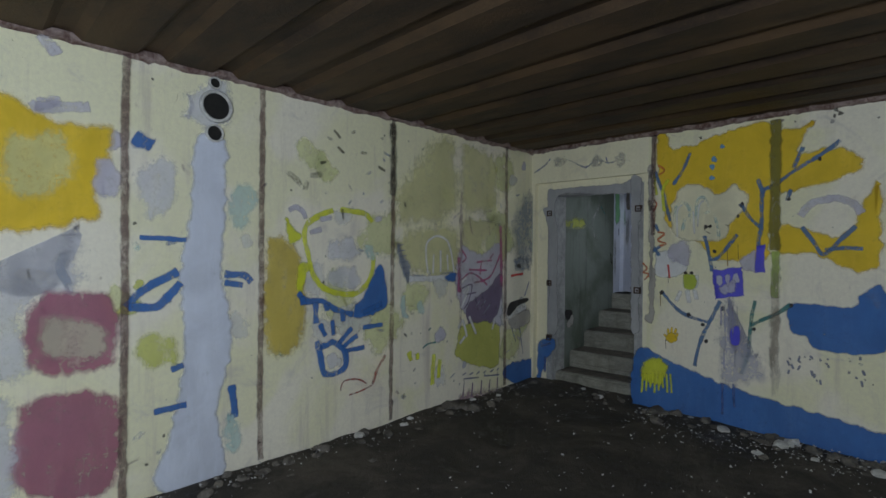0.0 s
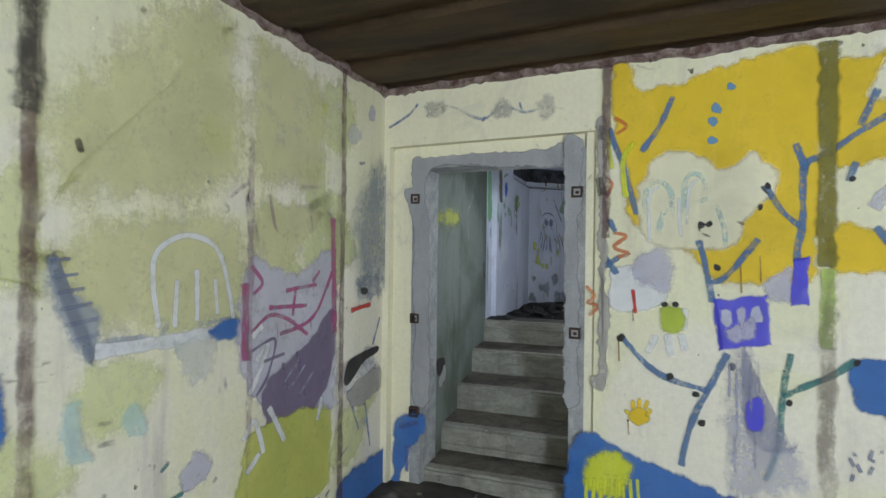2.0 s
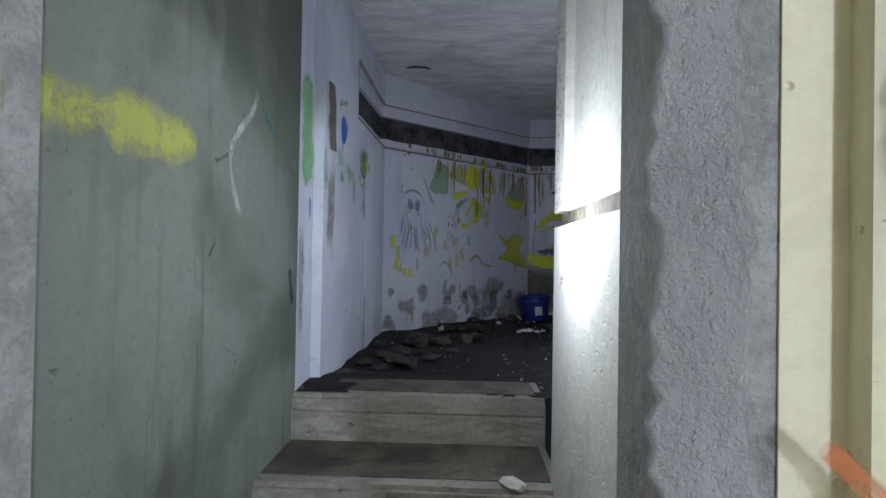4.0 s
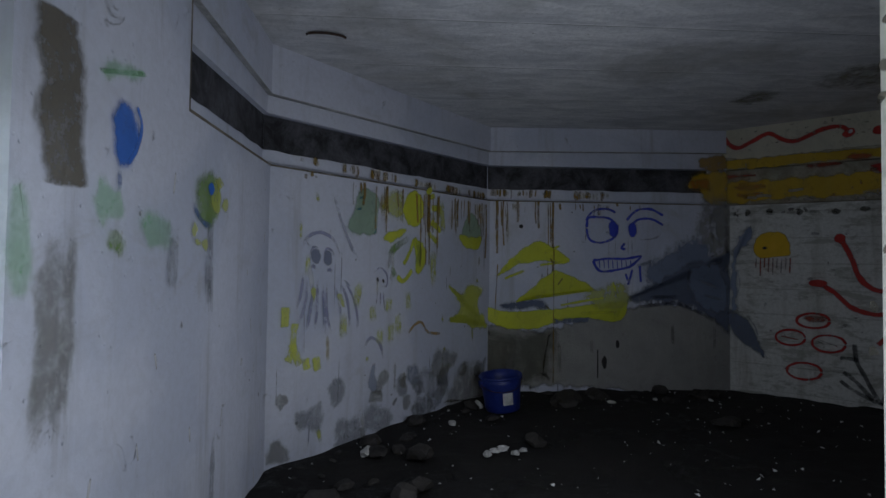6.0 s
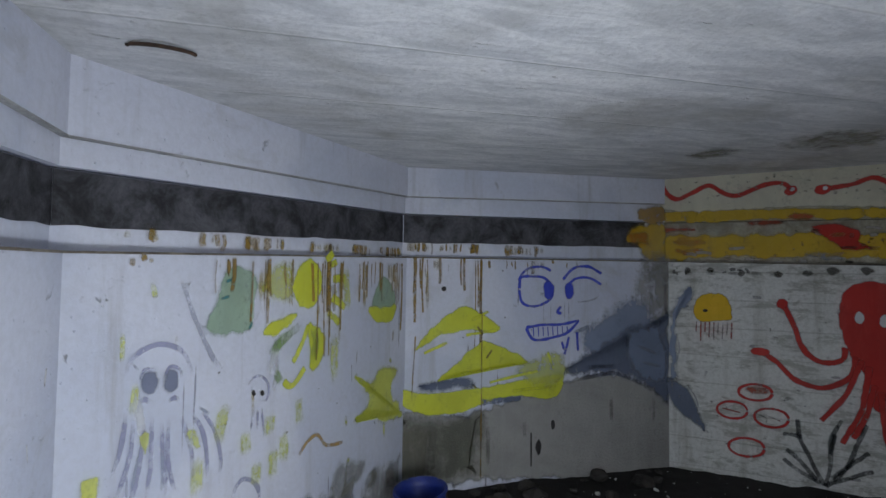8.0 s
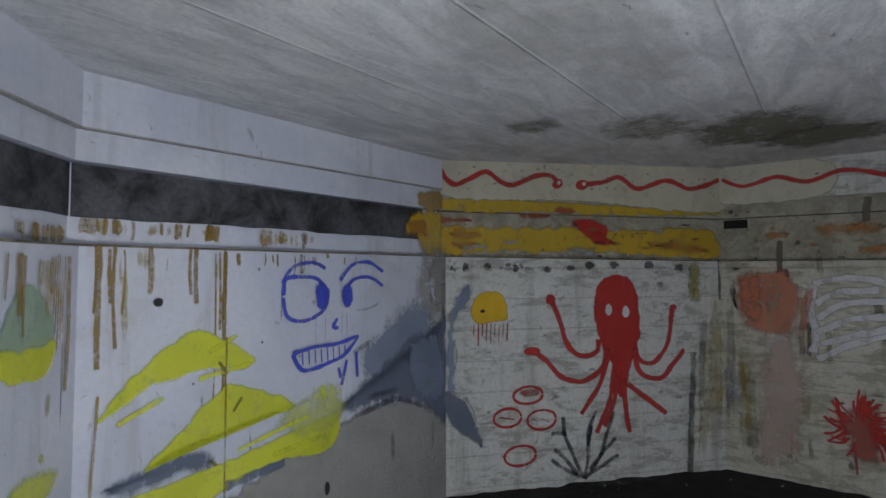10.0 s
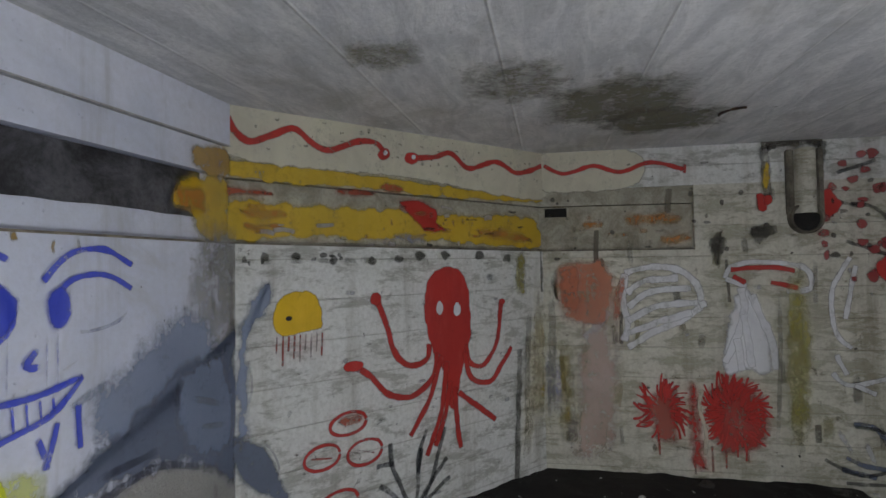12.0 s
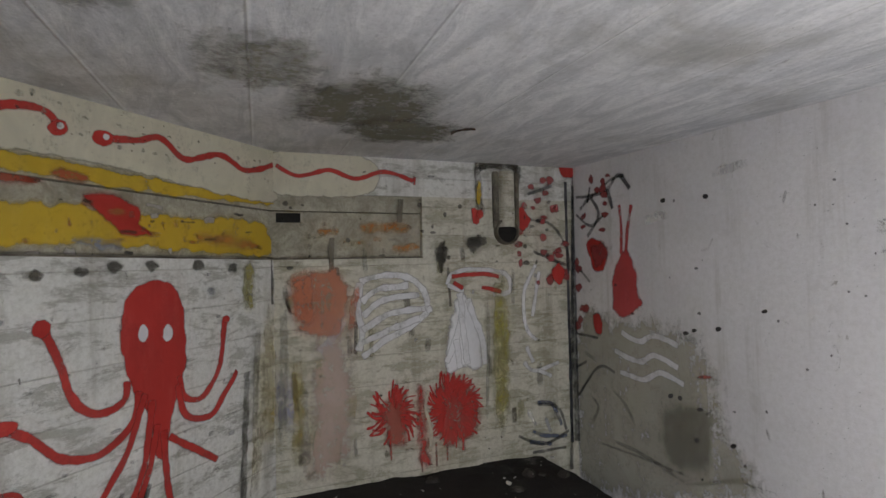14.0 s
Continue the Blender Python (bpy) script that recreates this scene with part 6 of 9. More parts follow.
m.stroke("line", "BLUEGREYF", 0.012, (0.334, 1.685, 0.335, 1.488))
m.stroke("line", "BLUEGREYF", 0.012, (0.47, 1.773, 0.529, 1.728))
m.patch("eye", "BLUEGREY", 0.02, (0.247, 1.89, 0.257, 1.936, 0.301, 1.931, 0.308, 1.874, 0.274, 1.861))
m.patch("eye", "BLUEGREY", 0.02, (0.328, 1.88, 0.351, 1.93, 0.386, 1.916, 0.388, 1.859, 0.349, 1.851))
m.stroke("eye_rim", "VIOLETF", 0.014, (0.24, 1.895, 0.257, 1.945, 0.311, 1.935))
m.stroke("eye_rim", "VIOLETF", 0.014, (0.323, 1.881, 0.351, 1.939, 0.394, 1.917, 0.39, 1.854))
m.patch("lime", "LIMEF", 0.03, (0.417, 1.69, 0.458, 1.694, 0.489, 1.617, 0.446, 1.634))
m.patch("lime", "LIMEF", 0.03, (0.252, 1.724, 0.283, 1.728, 0.271, 1.656))
m.stroke("ray", "GREYLINE", 0.022, (0.371, 2.309, 0.415, 2.173, 0.507, 1.981, 0.586, 1.872, 0.625, 1.817))
m.stroke("small_head", "VIOLETF", 0.014, (0.72, 1.753, 0.708, 1.811, 0.76, 1.836, 0.815, 1.791, 0.806, 1.723, 0.72, 1.753))
m.stroke("small_head", "VIOLETF", 0.014, (0.738, 1.724, 0.722, 1.591))
m.stroke("small_head", "VIOLETF", 0.014, (0.778, 1.718, 0.804, 1.554))
m.stroke("small_head", "VIOLETF", 0.014, (0.76, 1.713, 0.76, 1.595))
m.patch("small_eye", "DOT", 0.006, (0.723, 1.773, 0.74, 1.781, 0.751, 1.758, 0.734, 1.751))
m.patch("small_eye", "DOT", 0.006, (0.769, 1.766, 0.787, 1.774, 0.798, 1.751, 0.78, 1.743))
m.stroke("arch", "VIOLETF", 0.022, (0.635, 1.296, 0.648, 1.395, 0.696, 1.427, 0.767, 1.373, 0.806, 1.238))
m.patch("arch_blot", "BLUEGREYF", 0.02, (0.67, 1.21, 0.718, 1.273, 0.743, 1.112, 0.672, 1.134))
m = Motif(BW, "yellow_green_blots", "lime sun, flower and green blots on whitewash", 0)
m.patch("haze", "LIMEF", 0.04, (0.804, 2.28, 0.948, 2.32, 0.982, 2.138, 0.771, 2.167))
m.patch("bag", "GREENW", 0.015, (0.507, 2.048, 0.522, 2.148, 0.573, 2.271, 0.669, 2.301, 0.733, 2.251, 0.727, 2.094, 0.705, 2.025))
m.stroke("bag_fold", "TEAL", 0.012, (0.552, 2.168, 0.601, 2.178))
m.stroke("bag_fold", "TEAL", 0.012, (0.574, 2.234, 0.622, 2.248))
m.stroke("bag_fold", "TEAL", 0.012, (0.695, 2.031, 0.721, 2.068))
m.patch("sun", "LIMEP", 0.012, (0.946, 2.229, 1.011, 2.317, 1.099, 2.337, 1.162, 2.233, 1.114, 2.113, 1.017, 2.109, 0.965, 2.144))
m.stroke("sun_shade", "OCHRED", 0.02, (1.081, 2.321, 1.096, 2.128))
m.stroke("ray", "LIMEP", 0.04, (1.208, 2.305, 1.272, 2.33))
m.stroke("ray", "LIMEP", 0.04, (1.234, 2.235, 1.352, 2.243))
m.stroke("ray", "LIMEP", 0.04, (1.232, 2.148, 1.346, 2.086))
m.stroke("ray", "LIMEP", 0.04, (1.2, 2.074, 1.301, 2.008))
m.stroke("ray", "LIMEP", 0.04, (1.183, 2.326, 1.24, 2.375))
m.patch("petal", "LIMEP", 0.015, (0.776, 2.018, 0.875, 2.076, 0.984, 2.087, 0.96, 2.042, 0.839, 1.993))
m.patch("petal", "LIMEP", 0.015, (1.063, 2.026, 1.179, 1.959, 1.169, 1.833, 1.082, 1.819))
m.stroke("petal", "GREENP", 0.05, (0.821, 1.857, 0.841, 1.928, 0.937, 1.99, 1.049, 2.041))
m.stroke("petal", "GREENP", 0.05, (1.062, 2.041, 1.119, 1.934, 1.073, 1.814))
m.stroke("petal", "GREENP", 0.05, (0.844, 1.847, 0.904, 1.771))
m.stroke("petal", "LIMEP", 0.03, (0.961, 1.856, 1.022, 1.941, 1.063, 2.026))
m.stroke("petal", "LIMEP", 0.03, (0.903, 1.785, 0.964, 1.754, 1.047, 1.823))
m.patch("drop", "LIMEP", 0.012, (1.566, 2.07, 1.837, 2.08, 1.825, 1.989, 1.705, 1.97, 1.604, 2.0))
m.patch("tip", "GREENW", 0.012, (1.59, 2.08, 1.711, 2.251, 1.807, 2.173, 1.837, 2.073))
m.patch("blob", "LIMEM", 0.025, (1.448, 1.705, 1.589, 1.652, 1.686, 1.714, 1.875, 1.676, 1.823, 1.552, 1.954, 1.381, 1.747, 1.373, 1.606, 1.458, 1.444, 1.464, 1.567, 1.56))
m.stroke("squiggle", "OCHRED", 0.02, (1.016, 1.422, 1.079, 1.47, 1.146, 1.478, 1.219, 1.408, 1.349, 1.386))
m.stroke("run", "LIMEM", 0.05, (0.092, 1.648, 0.092, 1.541))
m.stroke("run", "LIMEM", 0.05, (0.157, 1.561, 0.141, 1.426, 0.112, 1.368))
m.stroke("run", "LIMEM", 0.05, (0.139, 1.466, 0.186, 1.339))
m.stroke("run", "LIMEM", 0.05, (0.287, 1.374, 0.302, 1.295))
m.stroke("run", "LIMEM", 0.05, (0.218, 1.378, 0.231, 1.311))
m.stroke("run", "LIMEF", 0.06, (0.83, 1.674, 0.826, 1.555))
m.stroke("run", "LIMEF", 0.06, (0.69, 1.636, 0.711, 1.504))
m.stroke("run", "LIMEF", 0.06, (0.853, 1.522, 0.858, 1.36))
m.stroke("run", "LIMEF", 0.06, (1.344, 2.334, 1.363, 2.044))
m.stroke("run", "LIMEF", 0.06, (0.909, 1.591, 0.923, 1.396))
m.stroke("run", "LIMEF", 0.06, (0.763, 1.491, 0.749, 1.365))
m.stroke("run", "LIMEF", 0.06, (1.251, 1.986, 1.27, 1.673))
m.stroke("run", "LIMEF", 0.06, (0.588, 1.778, 0.564, 1.589))
m.stroke("run", "LIMEF", 0.06, (0.475, 1.609, 0.467, 1.426))
m.stroke("run", "LIMEF", 0.06, (1.007, 1.714, 1.016, 1.541))
m.patch("square", "SLATEF", 0.015, (1.009, 1.21, 1.108, 1.212, 1.139, 1.08, 1.016, 1.112))
m.patch("damp", "MOULDF", 0.05, (1.544, 1.097, 1.695, 1.155, 1.897, 1.08, 1.954, 0.786, 1.611, 0.806, 1.384, 0.893))
m.patch("damp", "MOULDF", 0.06, (1.271, 1.272, 1.541, 1.231, 1.487, 1.114, 1.276, 1.087))
RUN_TOP, STRIP = 2.33, (2.35, 2.43)
m = Motif(BW, "rust_runs", "brown rust runs below the viewing slit", 0)
for u0, u1, count, drop in ((0.18, 0.35, 3, 0.06), (0.5, 0.62, 5, 0.15), (0.7, 0.95, 14, 0.3), (1.1, 1.32, 16, 0.5), (1.4, 1.9, 18, 0.3), (1.85, 1.97, 5, 0.5)):
    for _ in range(count):
        u, d = random.uniform(u0, u1), drop * random.uniform(0.3, 1.0)
        z = RUN_TOP + random.uniform(-0.01, 0.01)
        m.stroke("run", random.choice(("RUSTP", "RUSTP", "OCHREF")), random.choice((0.008, 0.012, 0.02)), (u, z, u + 0.006 * random.uniform(-1, 1), z - 0.5 * d, u + 0.008 * random.uniform(-1, 1), z - d))
m = Motif(BW, "rust_blots", "brown rust blots on the strip under the black band", -0.045)
for u0, u1, count, drop in ((0.18, 0.35, 3, 0.06), (0.5, 0.62, 5, 0.15), (0.7, 0.95, 14, 0.3), (1.1, 1.32, 16, 0.5), (1.4, 1.9, 18, 0.3), (1.85, 1.97, 5, 0.5)):
    for _ in range(count):
        u = random.uniform(u0, u1)
        m.stroke("blot", random.choice(("RUSTP", "OCHREF")), random.uniform(0.012, 0.035), (u, STRIP[1], u + 0.01 * random.uniform(-1, 1), 0.5 * (STRIP[0] + STRIP[1]), u + 0.01 * random.uniform(-1, 1), STRIP[0] + random.uniform(0.0, 0.04)))
RUN_TOP, STRIP = 2.365, (2.38, 2.47)
m = Motif(CW, "rust_runs", "brown rust runs below the viewing slit", 0)
for u0, u1, count, drop in ((0.02, 0.16, 7, 0.5), (0.2, 0.4, 6, 0.25), (0.44, 0.52, 6, 0.7), (0.7, 0.98, 8, 0.12), (0.02, 1.3, 8, 0.1)):
    for _ in range(count):
        u, d = random.uniform(u0, u1), drop * random.uniform(0.3, 1.0)
        z = RUN_TOP + random.uniform(-0.01, 0.01)
        m.stroke("run", random.choice(("RUSTP", "RUSTP", "OCHREF")), random.choice((0.008, 0.012, 0.02)), (u, z, u + 0.006 * random.uniform(-1, 1), z - 0.5 * d, u + 0.008 * random.uniform(-1, 1), z - d))
m = Motif(CW, "rust_blots", "brown rust blots on the strip under the black band", -0.045)
for u0, u1, count, drop in ((0.02, 0.16, 7, 0.5), (0.2, 0.4, 6, 0.25), (0.44, 0.52, 6, 0.7), (0.7, 0.98, 8, 0.12), (0.02, 1.3, 8, 0.1)):
    for _ in range(count):
        u = random.uniform(u0, u1)
        m.stroke("blot", random.choice(("RUSTP", "OCHREF")), random.uniform(0.012, 0.035), (u, STRIP[1], u + 0.01 * random.uniform(-1, 1), 0.5 * (STRIP[0] + STRIP[1]), u + 0.01 * random.uniform(-1, 1), STRIP[0] + random.uniform(0.0, 0.04)))
m = Motif(CW, "bare_concrete", "bare stained concrete below the whitewash", 0)
m.patch("concrete", "CONCW", 0.04, (-0.063, 1.377, 0.366, 1.339, 0.784, 1.44, 1.135, 1.528, 1.364, 1.559, 1.599, 1.544, 1.889, 1.429, 2.008, 1.33, 2.004, 0.82, 0.575, 0.902, -0.057, 0.947))
m.patch("flaked", "CONCWF", 0.1, (1.747, 2.396, 2.015, 2.41, 2.011, 1.846, 1.843, 1.912, 1.697, 2.104))
m.patch("flaked", "CONCWF", 0.06, (1.82, 2.32, 2.015, 2.367, 2.013, 2.019, 1.893, 2.062))
m.patch("mould", "MOULDO", 0.05, (-0.063, 1.377, 0.224, 1.346, 0.53, 1.352, 0.524, 1.041, 0.451, 0.93, -0.045, 0.946))
m.patch("mould", "MOULDF", 0.04, (-0.038, 1.264, 0.166, 1.253, 0.129, 0.99, -0.034, 0.964))
m.stroke("run", "MOULDF", 0.03, (1.97, 2.366, 1.976, 1.846))
m.stroke("run", "MOULDF", 0.03, (1.845, 2.299, 1.853, 2.019))
m.stroke("run", "MOULDF", 0.03, (0.572, 1.311, 0.566, 0.961))
m.stroke("run", "MOULDF", 0.03, (0.827, 1.299, 0.837, 1.14))
m.stroke("run", "MOULDF", 0.03, (1.504, 1.434, 1.513, 1.185))
m.stroke("run", "MOULDF", 0.03, (1.865, 1.421, 1.868, 1.167))
m = Motif(CW, "whale_painting", "slate blue whale painted across the wall", 0)
m.patch("wash", "SLATEM", 0.08, (1.272, 1.854, 1.505, 2.019, 1.697, 2.104, 1.892, 1.933, 1.695, 1.722, 1.364, 1.645))
m.patch("body", "SLATE", 0.04, (1.135, 1.643, 1.364, 1.728, 1.648, 1.884, 1.892, 1.912, 2.012, 1.976, 2.008, 1.352, 1.791, 1.466, 1.551, 1.557, 1.318, 1.564, 1.135, 1.577))
m.patch("belly", "SLATEM", 0.04, (1.648, 1.85, 1.942, 1.868, 1.964, 1.503, 1.695, 1.553))
m.stroke("line", "NAVY", 0.03, (1.046, 1.483, 1.364, 1.554, 1.599, 1.548, 1.939, 1.384))
m.stroke("line", "NAVY", 0.03, (1.272, 1.615, 1.599, 1.619))
m.stroke("line", "NAVY", 0.03, (1.648, 1.85, 1.638, 1.723))
m.stroke("stroke", "SLATEF", 0.03, (1.18, 1.855, 1.364, 1.915))
m.stroke("stroke", "SLATEF", 0.03, (1.696, 1.765, 1.94, 1.675))
m.stroke("stroke", "SLATEF", 0.03, (1.744, 1.637, 1.965, 1.589))
m = Motif(CW, "blue_face_drawing", "blue drawn eyes and grinning mouth on whitewash", 0)
m.stroke("line", "INK", 0.02, (0.786, 2.167, 0.799, 2.244, 0.899, 2.254, 0.991, 2.234, 1.038, 2.149, 1.005, 2.084, 0.9, 2.049, 0.809, 2.074, 0.786, 2.167))
m.stroke("line", "INK", 0.02, (0.777, 2.222, 0.831, 2.295, 0.945, 2.323, 1.028, 2.291))
m.stroke("line", "INK", 0.02, (1.116, 2.232, 1.201, 2.312, 1.319, 2.327, 1.429, 2.277))
m.stroke("line", "INK", 0.02, (1.154, 2.163, 1.201, 2.233, 1.319, 2.249, 1.429, 2.198))
m.stroke("line", "INK", 0.02, (0.837, 1.904, 0.901, 1.819, 1.061, 1.836, 1.164, 1.87, 1.248, 1.948))
m.stroke("line", "INK", 0.02, (0.837, 1.904, 0.969, 1.921, 1.108, 1.922, 1.248, 1.948))
m.stroke("line", "INK", 0.02, (1.107, 2.051, 1.075, 2.007, 1.117, 1.999))
m.stroke("line", "INK", 0.02, (1.108, 1.806, 1.131, 1.741))
m.stroke("line", "INK", 0.02, (1.168, 1.836, 1.131, 1.707))
m.stroke("line", "INK", 0.02, (1.229, 1.87, 1.239, 1.732))
m.stroke("line", "INKF", 0.014, (1.429, 2.198, 1.391, 2.11, 1.272, 2.078, 1.177, 2.094))
m.stroke("tooth", "INK", 0.008, (0.891, 1.913, 0.896, 1.84))
m.stroke("tooth", "INK", 0.008, (0.928, 1.913, 0.933, 1.84))
m.stroke("tooth", "INK", 0.008, (0.965, 1.913, 0.969, 1.84))
m.stroke("tooth", "INK", 0.008, (1.001, 1.913, 1.006, 1.84))
m.stroke("tooth", "INK", 0.008, (1.038, 1.913, 1.043, 1.84))
m.stroke("tooth", "INK", 0.008, (1.075, 1.913, 1.08, 1.84))
m.stroke("tooth", "INK", 0.008, (1.112, 1.913, 1.117, 1.853))
m.stroke("tooth", "INK", 0.008, (1.15, 1.913, 1.154, 1.866))
m.stroke("tooth", "INK", 0.008, (1.187, 1.913, 1.192, 1.879))
m.patch("pupil", "INK", 0.012, (1.047, 2.162, 1.037, 2.118, 1.013, 2.094, 0.985, 2.102, 0.966, 2.137, 0.966, 2.184, 0.984, 2.221, 1.012, 2.229, 1.037, 2.206))
m.patch("pupil", "INK", 0.012, (1.21, 2.16, 1.2, 2.115, 1.175, 2.091, 1.147, 2.099, 1.129, 2.135, 1.128, 2.182, 1.147, 2.219, 1.175, 2.228, 1.2, 2.204))
m.stroke("drip", "INKF", 0.006, (0.969, 2.105, 0.969, 1.913))
m.stroke("drip", "INKF", 0.006, (1.024, 2.106, 1.024, 1.913))
m.stroke("drip", "INKF", 0.006, (1.131, 2.107, 1.131, 1.913))
m.stroke("drip", "INKF", 0.006, (1.163, 2.107, 1.164, 1.913))
m = Motif(CW, "lime_brush_strokes", "lime yellow brush strokes with dark shadows", 0)
m.patch("shadow", "SLATE", 0.03, (0.091, 1.553, 0.363, 1.599, 0.466, 1.549, 0.446, 1.511, 0.163, 1.505))
m.patch("stroke", "LIMEP", 0.012, (0.065, 1.775, 0.158, 1.904, 0.359, 2.043, 0.483, 2.019, 0.644, 1.916, 0.589, 1.873, 0.443, 1.89, 0.239, 1.864))
m.patch("stroke", "LIMEP", 0.012, (0.21, 1.568, 0.322, 1.67, 0.485, 1.803, 0.59, 1.809, 0.86, 1.673, 0.739, 1.652, 0.528, 1.626, 0.363, 1.606))
m.patch("stroke", "LIMEP", 0.012, (-0.061, 1.528, 0.007, 1.404, 0.284, 1.347, 0.488, 1.392, 0.784, 1.444, 1.046, 1.41, 1.126, 1.569, 0.913, 1.563, 0.697, 1.542, 0.446, 1.511, 0.163, 1.497))
m.patch("haze", "LIMEF", 0.05, (0.783, 1.619, 1.001, 1.735, 1.144, 1.691, 1.126, 1.529, 0.914, 1.495))
m.stroke("streak", "LIMEP", 0.02, (0.442, 1.96, 0.567, 2.019))
m.stroke("streak", "LIMEP", 0.02, (0.12, 1.751, 0.28, 1.818))
m.stroke("streak", "LIMEP", 0.02, (0.402, 1.863, 0.631, 1.892))
m.stroke("streak", "LIMEP", 0.02, (0.57, 1.546, 0.935, 1.607))
m.stroke("streak", "LIMEP", 0.02, (0.74, 1.481, 1.068, 1.498))
m.stroke("streak", "LIMEP", 0.02, (1.001, 1.735, 1.046, 1.612))
m.stroke("streak", "OLIVE", 0.014, (0.484, 1.921, 0.526, 1.861))
m.stroke("streak", "OLIVE", 0.014, (0.548, 1.704, 0.59, 1.762))
m.stroke("streak", "OLIVE", 0.014, (0.446, 1.542, 0.487, 1.509))
m.stroke("shadow", "SLATE", 0.04, (0.521, 1.418, 0.805, 1.431))
m.stroke("run", "RUSTP", 0.01, (0.517, 2.019, 0.517, 0.925))
m.stroke("run", "RUSTP", 0.01, (0.063, 1.866, 0.045, 1.486))
m.stroke("crack", "DOT", 0.01, (0.88, 1.195, 0.881, 0.965))
m.patch("chip", "DOT", 0.01, (0.955, 1.087, 0.95, 1.051, 0.931, 1.036, 0.912, 1.07, 0.916, 1.112, 0.93, 1.148, 0.95, 1.136))
m.patch("chip", "DOT", 0.006, (1.059, 1.24, 1.055, 1.21, 1.036, 1.204, 1.03, 1.241, 1.035, 1.266, 1.053, 1.265))
m.patch("chip", "DOT", 0.005, (0.267, 2.168, 0.258, 2.153, 0.241, 2.153, 0.233, 2.167, 0.241, 2.182, 0.258, 2.182))
m = Motif(DW, "octopus_painting", "red painted octopus with white eyes", 0)
m.patch("body", "REDP", 0.012, (1.041, 2.018, 1.073, 2.178, 1.14, 2.239, 1.237, 2.252, 1.322, 2.221, 1.371, 2.121, 1.387, 1.943, 1.378, 1.785, 1.314, 1.626, 1.273, 1.428, 1.227, 1.427, 1.183, 1.623, 1.096, 1.78, 1.059, 1.899))
m.stroke("tentacle", "REDP", 0.036, (1.078, 1.819, 1.058, 1.732, 0.94, 1.71, 0.844, 1.796, 0.786, 1.975, 0.727, 2.095))
m.stroke("tentacle", "REDP", 0.036, (1.134, 1.761, 1.095, 1.622, 0.959, 1.54, 0.803, 1.576, 0.686, 1.693, 0.587, 1.751))
m.stroke("tentacle", "REDP", 0.036, (1.162, 1.742, 1.074, 1.503, 0.937, 1.322))
m.stroke("tentacle", "REDP", 0.036, (1.2, 1.703, 1.158, 1.426, 1.051, 1.187))
m.stroke("tentacle", "REDP", 0.036, (1.229, 1.585, 1.181, 1.387, 1.11, 1.228))
m.stroke("tentacle", "REDP", 0.036, (1.26, 1.546, 1.272, 1.35, 1.301, 1.175))
m.stroke("tentacle", "REDP", 0.036, (1.286, 1.507, 1.419, 1.412, 1.587, 1.288))
m.stroke("tentacle", "REDP", 0.036, (1.347, 1.784, 1.384, 1.667, 1.498, 1.649, 1.606, 1.789, 1.648, 2.025))
m.stroke("tentacle", "REDP", 0.036, (1.339, 1.745, 1.383, 1.588, 1.534, 1.532, 1.65, 1.633, 1.735, 1.732))
m.patch("tip", "REDP", 0.008, (0.763, 2.087, 0.752, 2.061, 0.727, 2.05, 0.702, 2.061, 0.692, 2.086, 0.703, 2.112, 0.728, 2.123, 0.753, 2.113))
m.patch("tip", "REDP", 0.008, (0.659, 1.753, 0.641, 1.73, 0.599, 1.72, 0.558, 1.728, 0.54, 1.751, 0.558, 1.774, 0.599, 1.784, 0.642, 1.775))
m.patch("tip", "REDP", 0.006, (1.683, 2.026, 1.672, 2.01, 1.65, 2.006, 1.632, 2.017, 1.632, 2.034, 1.65, 2.045, 1.672, 2.041))
m.patch("eye", "WHITEP", 0.006, (1.18, 2.016, 1.172, 1.985, 1.153, 1.972, 1.134, 1.984, 1.127, 2.015, 1.134, 2.046, 1.154, 2.059, 1.173, 2.047))
m.patch("eye", "WHITEP", 0.006, (1.312, 2.002, 1.303, 1.971, 1.284, 1.957, 1.265, 1.97, 1.258, 2.001, 1.265, 2.032, 1.285, 2.045, 1.304, 2.032))
m = Motif(DW, "sun_jellyfish_painting", "ochre yellow painted jellyfish with red dripping arms", 0)
m.patch("bell", "ORANGEY", 0.012, (0.185, 1.987, 0.202, 2.089, 0.25, 2.138, 0.323, 2.151, 0.39, 2.124, 0.426, 2.031, 0.418, 1.962, 0.29, 1.944, 0.21, 1.947))
m.patch("eye", "DOT", 0.003, (0.274, 2.021, 0.266, 2.01, 0.25, 2.01, 0.242, 2.021, 0.25, 2.031, 0.266, 2.031))
m.stroke("arm", "REDTHIN", 0.01, (0.201, 1.943, 0.197, 1.856))
m.stroke("arm", "REDTHIN", 0.01, (0.23, 1.943, 0.226, 1.794))
m.stroke("arm", "REDTHIN", 0.01, (0.258, 1.944, 0.254, 1.862))
m.stroke("arm", "REDTHIN", 0.01, (0.286, 1.944, 0.281, 1.825))
m.stroke("arm", "REDTHIN", 0.01, (0.313, 1.944, 0.31, 1.804))
m.stroke("arm", "REDTHIN", 0.01, (0.342, 1.945, 0.337, 1.856))
m.stroke("arm", "REDTHIN", 0.01, (0.37, 1.945, 0.365, 1.819))
m.stroke("arm", "REDTHIN", 0.01, (0.398, 1.946, 0.394, 1.844))
m.stroke("arm", "REDTHIN", 0.01, (0.425, 1.946, 0.422, 1.823))
m = Motif(DW, "shell_painting", "red outlined shells painted on concrete", 0)
